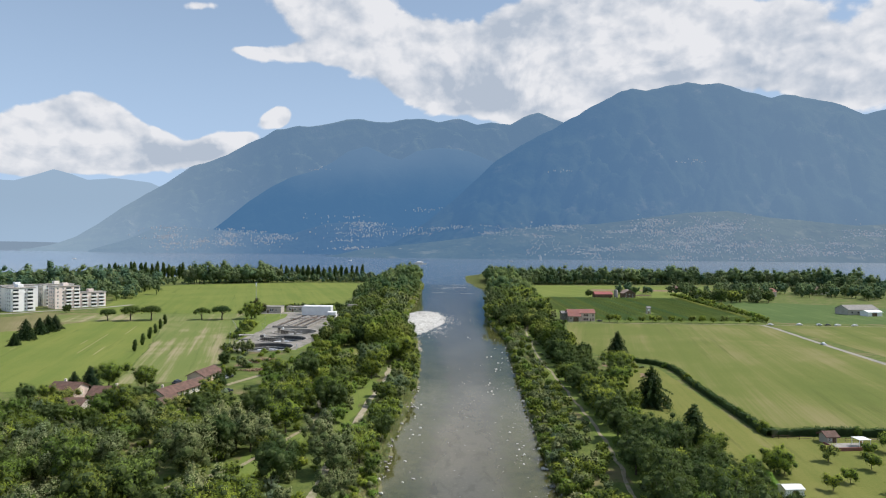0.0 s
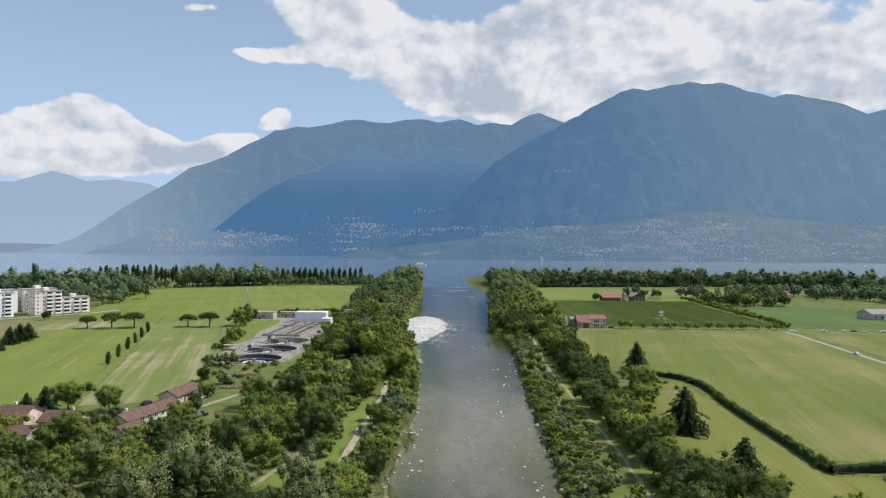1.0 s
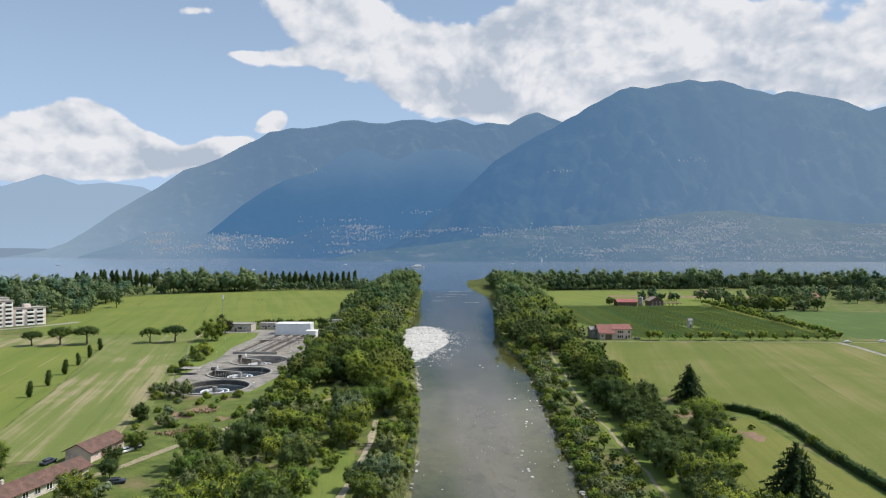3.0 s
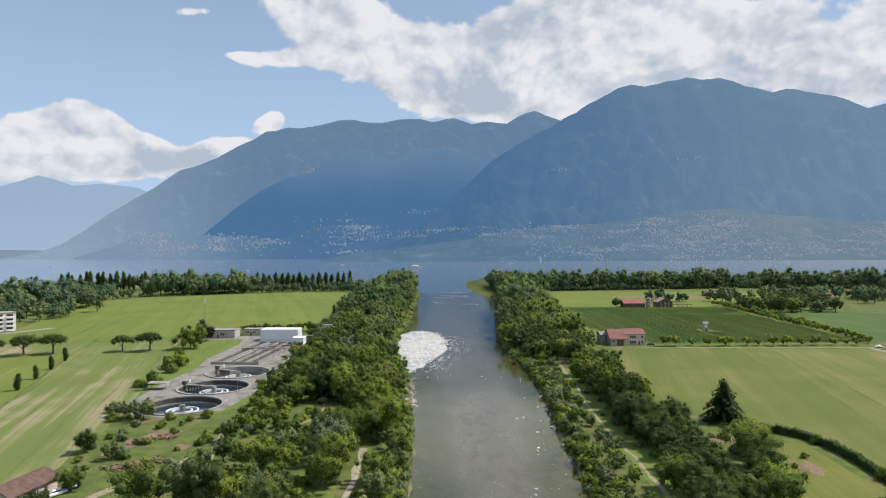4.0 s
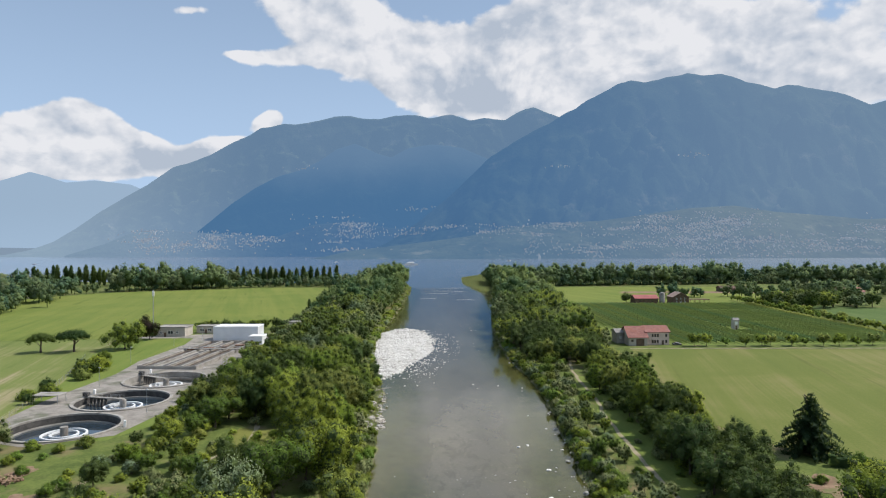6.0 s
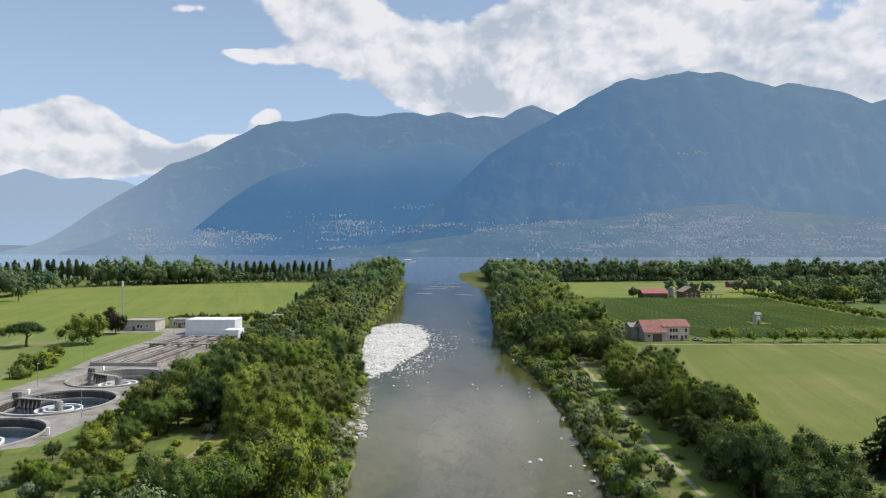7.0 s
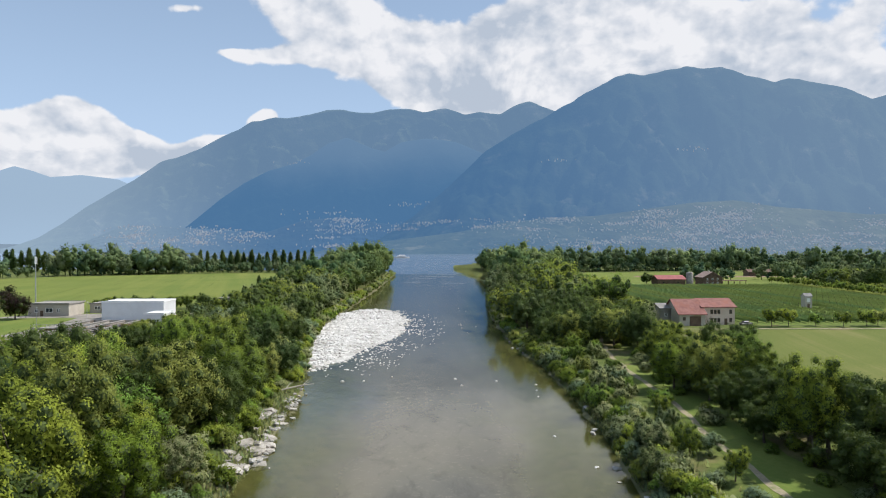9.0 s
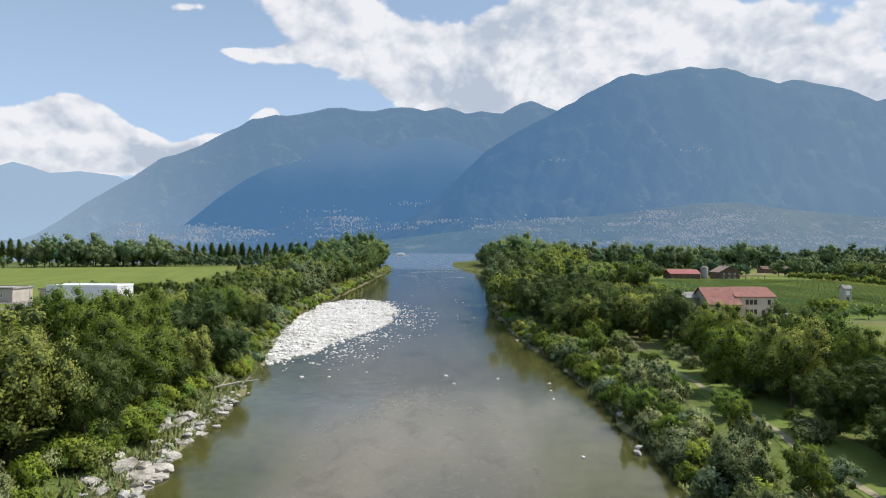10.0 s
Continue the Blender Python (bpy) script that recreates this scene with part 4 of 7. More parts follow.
def inside(x, y, outline):
    hit = False
    for i in range(len(outline)):
        (x0, y0), (x1, y1) = outline[i - 1], outline[i]
        if (y0 > y) != (y1 > y) and x < (x1 - x0) * (y - y0) / (y1 - y0) + x0:
            hit = not hit
    return hit


GLADES = [[(-48, 160), (-46, 182), (-33, 196), (-32, 262), (-21, 274), (-25, 200), (-36, 172), (-38, 160)], [(-47, 323), (-46, 347), (-29, 344), (-30, 325)], [(-70, 215), (-60, 225), (-62, 245), (-80, 250)]]
HOUSES = [(-112, 228, 11), (-91, 232, 10), (-90, 244, 10), (-94, 264, 11), (-98, 220, 8), (-128, 231, 10), (-88, 217, 8), (-104, 236, 11), (-112, 207, 6), (-122, 214, 9)]


def scatter(y0, y1, step, left, right, test=None):
    """Jittered places between two boundary lines."""
    y = y0
    row = 0
    while y < y1:
        x = left(y) + (row % 2) * step * 0.5
        while x < right(y):
            px, py = x + random.uniform(-0.36, 0.36) * step, y + random.uniform(-0.36, 0.36) * step
            if test is None or test(px, py):
                yield px, py
            x += step
        y += step * 0.87
        row += 1


def lerp(xs, ys):
    return lambda y: float(np.interp(y, xs, ys))


bank_l, bank_r = lerp(RIVER_Y, BANK_L), lerp(RIVER_YR, BANK_R)
wood_l = lerp([60, 150, 205, 222, 250, 275, 300, 320, 335, 350, 380, 420, 450, 480, 520], [-230, -190, -128, -84, -62, -58, -60, -60, -63, -68, -70, -71, -76, -80, -82])
wood_r = lerp([60, 140, 180, 230, 260, 300, 320, 350, 390, 420, 462], [68, 70, 60, 60, 63, 67, 69, 68, 67, 70, 75])


def ok_left(x, y):
    if near_line(x, y, PATH_L) < 3.4 or near_line(x, y, PATH_P) < 3.5 or any(inside(x, y, g) for g in GLADES) or near_line(x, y, TRACK_L) < 3.2:
        return False
    return not any(math.hypot(x - a, y - b) < r for a, b, r in HOUSES)


def ok_right(x, y):
    return near_line(x, y, PATH_R) > 3.6


MANY = []
for x, y in scatter(95, 480, 7.6, wood_l, lambda y: bank_l(y) - 3.2, ok_left):
    s = (random.uniform(0.55, 1.0) if random.random() < 0.55 else random.uniform(1.0, 1.45)) * (1.0 if x < bank_l(y) - 10 else 0.92 if y > 300 else 0.75) * float(np.interp(y, [290, 330, 385, 415, 480], [0.86, 0.95, 0.95, 0.72, 0.62]))
    if -138 < x < -64 and 172 < y < 222:
        s *= 0.82
    if any(math.hypot(x - a, y - b) < r for a, b, r in ((-36, 355, 7), (-26, 344, 6), (-20, 374, 6), (-26, 391, 6), (-44, 401, 6), (-59, 160, 7), (-58, 186, 6), (-36, 154, 6), (-37, 218, 6))):
        continue
    if -78 < x < -28 and 136 < y < 170:
        s *= 0.5
    if -47 < x < -29 and 312 < y < 327:
        continue
    if -60 < x < -27 and 292 < y < 327:
        s *= 0.68
    if y > 285:
        s *= float(np.interp(x - wood_l(y), [0, 5, 14, 26], [0.46, 0.6, 0.85, 1.0]))
    if y > 296 and x > -90:
        put("hi" if 322 < y < 400 and x > -50 and s > 0.6 else "mid", x, y, s, which=random.choices(range(5), (5, 4, 3, 4, 1))[0], tall=random.uniform(0.85, 1.2))
    else:
        MANY.append((x, y, s, random.choices(range(5), (3, 5, 3, 3, 4))[0]))
path_x = lambda y: float(np.interp(y, [p[1] for p in PATH_R], [p[0] for p in PATH_R]))
for x, y in scatter(95, 440, 4.5, lambda y: bank_r(y) + 1.8, lambda y: path_x(y) - 2.7):
    w, s = random.choices(range(5), (2, 4, 2, 0, 6))[0], random.uniform(0.28, 0.5) * (0.9 if x < bank_r(y) + 5 else 0.8)
    if y > 290 and random.random() < 0.35:
        put("shrub", x, y, s * 2.4, tall=random.uniform(0.9, 1.3))
    elif y > 290:
        put("mid", x, y, s, which=w, tall=random.uniform(0.9, 1.3))
    else:
        MANY.append((x, y, s, w))
for x, y in scatter(95, 470, 6.2, lambda y: path_x(y) + (4.6 if y < 270 else 7.4 if y < 440 else -16), wood_r, lambda x, y: x > bank_r(y) + 4):
    w, s = random.choices(range(5), (1, 0, 1, 8, 0))[0], random.uniform(0.68, 1.12) * (0.8 if x > wood_r(y) - 6 else 1.0)
    if y > 290:
        put("hi" if 325 < y < 400 else "mid", x, y, s, which=w, tall=random.uniform(0.85, 1.2))
    else:
        MANY.append((x, y, s, w))
LOW, FINE = [], []


def bush(x, y, s, which=None):
    """A shrub of its own where the flight passes nearest, otherwise one of the joined brush."""
    w = random.randrange(3) if which is None else which
    if 344 < y < 388 and x > -50:
        put("shrub", x, y, s, which=w)
    else:
        FINE.append((x, y, s, w))


for y in np.arange(110, 482, 1.9):
    for side in (0, 1):
        for row in (0, 1):
            if random.random() < (0.85 if side else 0.62):
                d = random.uniform(0.6, 2.6) + row * 2.2
                x = bank_l(y) - d if side == 0 else bank_r(y) + d
                if side == 0 and (160 < y < 262 or 348 < y < 402) and row == 0:
                    continue
                yy, sc = y + random.uniform(-1, 1), random.uniform(0.5, 1.05)
                if y > 290 and random.random() < 0.9:
                    bush(x, yy, sc)
                else:
                    LOW.append((x, yy, sc, random.randrange(3)))
for x, y in scatter(100, 480, 7.0, wood_l, lambda y: bank_l(y) - 6):
    if near_line(x, y, PATH_L) > 2.6 and not any(inside(x, y, g) for g in GLADES) and not any(math.hypot(x - a, y - b) < r * 0.7 for a, b, r in HOUSES):
        if y > 300:
            bush(x, y, random.uniform(0.5, 1.15))
        else:
            LOW.append((x, y, random.uniform(0.5, 1.2), random.randrange(3)))
for x, y in scatter(100, 460, 6.0, lambda y: path_x(y) + 4.5, lambda y: wood_r(y) + 3):
    if y > 300:
        bush(x, y, random.uniform(0.5, 1.1), 2 if random.random() < 0.7 else 1)
    else:
        LOW.append((x, y, random.uniform(0.5, 1.1), random.randrange(3)))
for y in np.arange(482, 960, 2.4):
    LOW.append((bank_l(y) - random.uniform(0.8, 3.5), y, random.uniform(0.8, 1.5), random.randrange(3)))
    if y < 845:
        LOW.append((bank_r(y) + random.uniform(0.8, 3.5), y, random.uniform(0.8, 1.5), random.randrange(3)))


def grove(name, label, places, kinds, category="trees", thin=0.72):
    """Countless trees or shrubs of one stand, joined, with the materials of their kinds and a tint each."""
    rng = np.random.default_rng(len(places))
    mats = []
    geo = []
    for ob in kinds:
        cr = [c for c in ob.children if c.name.startswith("crown")][0].data
        st = [c for c in ob.children if not c.name.startswith("crown")][0].data
        cv = np.array([v.co[:] for v in cr.vertices])
        sv = np.array([v.co[:] for v in st.vertices])
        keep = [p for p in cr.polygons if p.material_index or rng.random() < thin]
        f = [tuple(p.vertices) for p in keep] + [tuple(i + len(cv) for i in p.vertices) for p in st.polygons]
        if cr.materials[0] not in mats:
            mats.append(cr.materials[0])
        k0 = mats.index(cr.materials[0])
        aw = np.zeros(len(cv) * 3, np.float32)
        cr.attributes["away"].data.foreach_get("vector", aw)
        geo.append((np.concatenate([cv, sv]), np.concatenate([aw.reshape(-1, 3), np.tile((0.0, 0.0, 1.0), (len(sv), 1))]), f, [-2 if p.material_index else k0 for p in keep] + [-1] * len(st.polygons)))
    V, F, MI, T, A, k = [], [], [], [], [], 0
    for x, y, s, w in places:
        v, aw, f, mi = geo[w]
        a = rng.uniform(0, math.tau)
        c, q = math.cos(a) * s, math.sin(a) * s
        V.append(np.stack([v[:, 0] * c - v[:, 1] * q + x, v[:, 0] * q + v[:, 1] * c + y, v[:, 2] * s * rng.uniform(0.88, 1.15) + float(height(np.array(x), np.array(y)))], 1))
        A.append(np.stack([aw[:, 0] * math.cos(a) - aw[:, 1] * math.sin(a), aw[:, 0] * math.sin(a) + aw[:, 1] * math.cos(a), aw[:, 2]], 1))
        F += [tuple(i + k for i in p) for p in f]
        MI += [m if m >= 0 else len(mats) - 1 - m for m in mi]
        T.append(np.full(len(v), rng.uniform(), np.float32))
        k += len(v)
    me = bpy.data.meshes.new(name)
    me.from_pydata(np.concatenate(V).tolist(), [], F)
    for m in mats:
        me.materials.append(STAND[m.name])
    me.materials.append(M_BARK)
    me.materials.append(M_SHADE_TWIGS)
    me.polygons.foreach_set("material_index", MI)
    me.attributes.new("tint", "FLOAT", "POINT").data.foreach_set("value", np.concatenate(T))
    me.attributes.new("away", "FLOAT_VECTOR", "POINT").data.foreach_set("vector", np.concatenate(A).astype(np.float32).reshape(-1))
    me.update()
    return tagged(new(name, me), label, category, kind="stuff")


grove("woodland", "dense mixed riverside woodland in full summer leaf", MANY, KINDS["mid"], thin=0.72)
NEXT = []


def rise(x, y):
    """Trees stand lower towards the meadow than by the water."""
    return float(np.interp(x - float(np.interp(y, [480, 540, 612, 760, 985], [-82, -84, -82, -90, -92])), [0, 8, 22, 40], [0.42, 0.55, 0.85, 1.0]))


for x, y in scatter(484, 612, 8.0, lerp([480, 540, 612], [-76, -84, -81]), lambda y: bank_l(y) - 5.5, lambda x, y: near_line(x, y, PATH_P) > 4):
    NEXT.append((x, y, random.uniform(0.65, 1.2) * float(np.interp(y, [480, 540, 612], [0.8, 1.0, 1.5])) * rise(x, y), random.choices(range(5), (4, 1, 3, 4, 4))[0]))
for x, y in scatter(472, 612, 7.8, lambda y: bank_r(y) + float(np.interp(y, [480, 612], [5.5, 11])), lambda y: 81.0):
    NEXT.append((x, y, random.uniform(0.7, 1.2) * float(np.interp(y, [470, 540, 612], [1.2, 1.45, 1.85])), random.choices(range(5), (5, 1, 3, 3, 3))[0]))
for i in range(34):
    x = random.uniform(262, 345)
    NEXT.append((x, random.uniform(640, 690) + (x - 262) * 0.35, random.uniform(0.8, 1.5), random.choice((0, 3, 3, 4))))
grove("bank_trees", "tall mixed broadleaf trees leaning over the river", NEXT, KINDS["mid"], thin=0.5)
grove("bank_brush", "dense leafy brush under the riverside trees", FINE, KINDS["shrub"], "shrubs", 1.0)
grove("bank_shrubs", "thick green shrubs along the river banks", LOW, KINDS["low"], "shrubs", 1.0)
for ob in KINDS.pop("low"):
    for c in list(ob.children):
        bpy.data.objects.remove(c)
    bpy.data.objects.remove(ob)

for i in range(44):
    x, y = random.uniform(-46, -28), random.uniform(319, 343)
    if abs(x + 41) > 2.2:
        put("shrub", x, y, random.uniform(0.4, 0.8), which=0)
# brush round the spoil heaps and in the rough grass
for i in range(46):
    x, y = random.uniform(-100, -62), random.uniform(272, 326)
    if x < -66 + (y - 272) * 0.1 and not (-92 < x < -70 and 296 < y < 318 and random.random() < 0.6):
        put("shrub", x, y, random.uniform(0.45, 1.1))
for i in range(16):
    put("shrub", random.uniform(74, 92), random.uniform(286, 312), random.uniform(0.5, 1.0))
# trees told apart one by one
for x, y, s, w in ((86.5, 322.5, 1.0, 0), (72.5, 229, 1.12, 1), (69.5, 184, 0.95, 1), (-128.5, 236, 0.62, 0), (-124, 238, 0.75, 0)):
    put("conifer", x, y, s, which=w)
for i, (x, y) in enumerate(((-230.4, 456), (-215.3, 457.5), (-202.8, 462), (-169.9, 468.5), (-155.9, 469.8))):
    put("pine", x, y, (0.95, 1.2, 1.2, 1.0, 1.15)[i], which=i % 2)
for i, (x, y) in enumerate(((-151.8, 330), (-157.1, 350), (-163.7, 373), (-170.3, 395), (-176.9, 417), (-183.8, 440))):
    put("cypress", x, y, 0.92 + 0.05 * (i % 3))
for x, y, s in ((83, 163, 0.85), (99, 172, 1.0), (106, 166, 0.9), (95, 157, 0.8), (112, 176, 0.8), (120, 180, 1.1), (88, 152, 0.8), (126, 172, 1.0), (119, 160, 1.2), (131, 186, 1.2), (101, 150, 0.9)):
    put("orchard", x, y, s)
for x, y, s, w in ((-36, 355, 1.42, 1), (-26, 344, 1.3, 1), (-20, 374, 1.12, 0), (-26, 391, 1.2, 2), (-44, 401, 1.1, 3), (68, 384, 1.1, 0), (70, 396, 1.15, 3), (56.0, 385, 1.0, 1), (69, 358, 0.85, 0), (63, 446, 1.0, 1)):
    put("hi", x, y, s, which=w)
for x, y, s, w in ((-59, 160, 1.4, 4), (-58, 186, 1.15, 4), (-36, 154, 1.05, 3), (-37, 218, 1.25, 0), (-118, 204, 0.8, 0), (-127, 207, 0.7, 3), (-100, 207, 0.75, 1), (-92, 209, 0.7, 0), (-80, 214, 0.7, 3), (81, 164, 0.75, 1), (69, 170, 0.8, 0), (63, 160, 0.9, 3), (75, 281, 1.05, 0), (72, 270, 0.9, 3), (79, 290, 0.95, 0), (70, 261, 0.9, 1), (63, 241, 0.8, 1), (60, 214, 0.8, 3), (68, 253, 0.9, 0)):
    put("mid", x, y, s, which=w)
for x, y, s in ((-31, 203, 0.62), (-30, 219, 0.5), (-32, 238, 0.66), (-29, 252, 0.5), (-42, 172, 0.5), (-34, 228, 0.45), (-46, 178, 0.55)):
    put("mid", x, y, s)
put("mid", 81.0, 161.8, 0.62, which=1)
put("mid", 75.0, 162.8, 0.45, which=1)
for x, y, s in ((-128, 220, 0.72), (-121, 217.5, 0.7), (-107, 221, 0.55), (-99, 223, 0.6), (-136, 222, 0.7)):
    put("mid", x, y, s)
put("big", -137, 477, 1.2)
put("purple", -139.5, 508, 1.4)
put("mid", 84, 521, 1.0, which=3)
put("mid", 163, 716, 0.85, which=3)
put("poplar", -83, 630, 0.55)
put("poplar", -79, 640, 0.5)
for x, y, s in ((-117.8, 386, 0.5), (-123, 415, 0.45), (-127, 424, 0.5), (-121, 420, 0.42), (-115, 372, 0.35)):
    put("mid", x, y, s, which=3)
for x, y, s in ((-95.5, 329, 0.75), (-101, 331, 0.62), (-106, 333, 0.5)):
    put("mid", x, y, s, which=4)
for x, y, s in ((-124, 418, 1.9), (-121, 424, 2.2), (-127, 431, 1.8), (-119, 408, 1.7), (-116, 384, 1.6), (-119, 378, 1.4), (-131, 446, 1.7), (-109, 338, 1.5), (-104, 327, 1.2), (-87, 329, 1.0), (-80, 327, 0.8), (-76, 331, 1.1)):
    put("shrub", x, y, s, which=2)
for x, y, s in ((-86, 290, 0.5), (-96, 296, 0.62), (-84, 268, 0.5), (-108, 246, 0.95), (-84.5, 256, 0.5), (-122, 247, 1.05), (-104, 212, 0.55), (-96, 224, 0.4), (-101, 236, 0.45), (-79, 226, 0.6), (-80, 246, 0.5), (-118, 208, 0.6)):
    put("mid", x, y, s, which=random.choice((0, 3, 4)))
for i in range(46):
    y = random.uniform(340, 404)
    x = bank_l(y) - random.uniform(4.4, 9.0)
    put("shrub", x, y, random.uniform(0.55, 1.05), which=random.choice((0, 0, 2)))
for i in range(11):
    put("mid", -128 + i * 4.6 + random.uniform(-1, 1), 546 + random.uniform(-4, 5), random.uniform(0.45, 0.75), which=random.choice((0, 3)))
for x, y, s in ((-228.0, 364.0, 0.95), (-235.3, 396.5, 0.85), (-221.1, 344.2, 0.55), (-234.2, 386.5, 0.80), (-238.7, 409.5, 0.75)):
    put("conifer", x, y, s, which=1)
for x, y, s in ((-318, 440, 0.6), (-330, 430, 0.7), (-322, 452, 0.7), (-284, 500, 0.7)):
    put("mid", x, y, s, which=3)

# ---- far woods, one mass each ----
def woods(name, label, places, seed, leaf=1.05, per=330, mat=None):
    """Many far trees grown together into one belt, each with its own tint."""
    rng = np.random.default_rng(seed)
    V, F, T, MI, A = [], [], [], [], []
    k = 0
    base = []
    for j in range(6):
        cs, rs = round_clumps(rng, 5.0, 12.0, 0.5, 11)
        v, f, aw = crown(rng, cs, rs, per, leaf)
        t = Shape()
        t.tube([(0, 0, -0.5), (0.2, 0.1, 4.0), (0.1, 0.2, 8.0)], [0.3, 0.24, 0.1], 5)
        base.append((np.concatenate([v, np.array(t.v)]), np.concatenate([aw, np.tile((0.0, 0.0, 1.0), (len(t.v), 1))]), [*f, *[tuple(i + len(v) for i in q) for q in t.f]], [0] * len(f) + [1] * len(t.f)))
    for x, y, s in places:
        v, aw, f, mi = base[int(rng.integers(6))]
        MI += mi
        a = rng.uniform(0, math.tau)
        c, q = math.cos(a) * s, math.sin(a) * s
        z = float(height(np.array(x), np.array(y)))
        tall = s * rng.uniform(0.85, 1.2)
        V.append(np.stack([v[:, 0] * c - v[:, 1] * q + x, v[:, 0] * q + v[:, 1] * c + y, v[:, 2] * tall + z], 1))
        A.append(np.stack([aw[:, 0] * math.cos(a) - aw[:, 1] * math.sin(a), aw[:, 0] * math.sin(a) + aw[:, 1] * math.cos(a), aw[:, 2]], 1))
        F += [tuple(i + k for i in p) for p in f]
        T.append(np.full(len(v), rng.uniform(), np.float32))
        k += len(v)
    me = mesh_of(name, np.concatenate(V), F, mat or L_WOOD_HAZED, 0, np.concatenate(A))
    me.materials.append(M_SHADE_TWIGS)
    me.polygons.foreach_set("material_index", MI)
    me.attributes.new("tint", "FLOAT", "POINT").data.foreach_set("value", np.concatenate(T))
    return tagged(new(name, me), label, "trees", kind="stuff")


def sized(gen, lo, hi, grow=None):
    return [(x, y, random.uniform(lo, hi) * (grow(y) if grow else 1)) for x, y in gen]


far_l = lerp([480, 540, 560, 640, 760, 940, 990], [-76, -84, -80, -84, -92, -94, -90])
ok_path = lambda x, y: near_line(x, y, PATH_P) > 4
low_edge = lambda places: [(x, y, s * rise(x, y)) for x, y, s in places]
woods("bank_woods", "riverside woods of mixed green broadleaf trees", low_edge(sized(scatter(612, 985, 9.0, far_l, lambda y: bank_l(y) - float(np.interp(y, [500, 640], [5, 6.5])), ok_path), 0.6, 1.12, lerp([480, 540, 620, 800, 985], [0.75, 0.95, 1.5, 1.95, 1.95]))), 101)
far_r = lerp([465, 500, 540, 560, 700, 800, 930, 1080], [78, 80, 82, 82, 86, 90, 96, 110])
woods("bank_woods", "riverside woods of mixed green broadleaf trees on the east bank", sized(scatter(612, 1075, 8.8, lambda y: max(bank_r(y), 66 if y > 820 else 0) + float(np.interp(y, [500, 620], [5, 11])), far_r), 0.65, 1.15, lerp([470, 540, 600, 800, 1075], [1.1, 1.3, 1.65, 1.75, 1.6])), 102)
belt_r_lo, belt_r_hi = lerp([90, 250, 400, 600, 760], [945, 975, 1000, 960, 900]), lerp([90, 250, 400, 600, 760], [1040, 1060, 1080, 1030, 960])
P = []
for x in np.arange(100, 640, 7.2):
    for k in range(4):
        P.append((x + random.uniform(-3, 3), belt_r_lo(x) + k * 11 + random.uniform(-4, 4), random.uniform(0.95, 2.0)))
    for k in range(2):
        P.append((x + random.uniform(-3, 3), belt_r_lo(x) - random.uniform(3, 7), random.uniform(0.4, 0.75)))
for cx, cy, w, d, n in ((330, 770, 55, 26, 34), (400, 800, 60, 30, 40), (470, 780, 60, 40, 44), (520, 700, 60, 40, 40), (560, 620, 60, 30, 34), (600, 840, 80, 40, 40), (215, 760, 14, 10, 5), (240, 775, 16, 8, 6), (640, 930, 60, 40, 26)):
    for i in range(n):
        P.append((cx + random.uniform(-w, w), cy + random.uniform(-d, d), random.uniform(0.6, 1.25)))
woods("shore_woods", "long dark belt of broadleaf trees before the lake", P, 103, 1.25, 230, L_SHORE_HAZED)
P = []
edge = lerp([-480, -400, -372, -345, -260, -190, -95], [640, 720, 800, 870, 920, 955, 955])
for x in np.arange(-470, -95, 7.4):
    big = x < -372 or -338 < x < -246
    for k in range(5 if big else 2):
        if random.random() < 0.86:
            P.append((x + random.uniform(-3, 3), edge(x) + 4 + k * 13 + random.uniform(-5, 5), random.uniform(1.3, 2.3) if big else random.uniform(0.7, 1.25)))
for x in np.arange(-470, -95, 6.0):
    P.append((x + random.uniform(-3, 3), edge(x) - random.uniform(-2, 5), random.uniform(0.35, 0.7)))
for x in np.arange(-500, -100, 8.0):
    P.append((x, 1012 + random.uniform(-6, 6), random.uniform(1.0, 1.45)))
for i in range(260):
    x = random.uniform(-900, -330)
    P.append((x, np.interp(x, [-900, -480, -330], [640, 590, 640]) + random.uniform(0, 170), random.uniform(1.0, 1.7)))
for i in range(24):
    P.append((random.uniform(-342, -300), random.uniform(600, 700), random.uniform(0.9, 1.3)))
woods("shore_woods", "deep belt of broadleaf trees along the meadow", P, 104, 1.25, 230, L_SHORE_HAZED)

for i in range(48):
    x = -505 + i * 8.2 + random.uniform(-0.9, 0.9)
    if not (-338 < x < -246):
        put("poplar", x, 990 + random.uniform(-3, 3), random.uniform(1.02, 1.28))


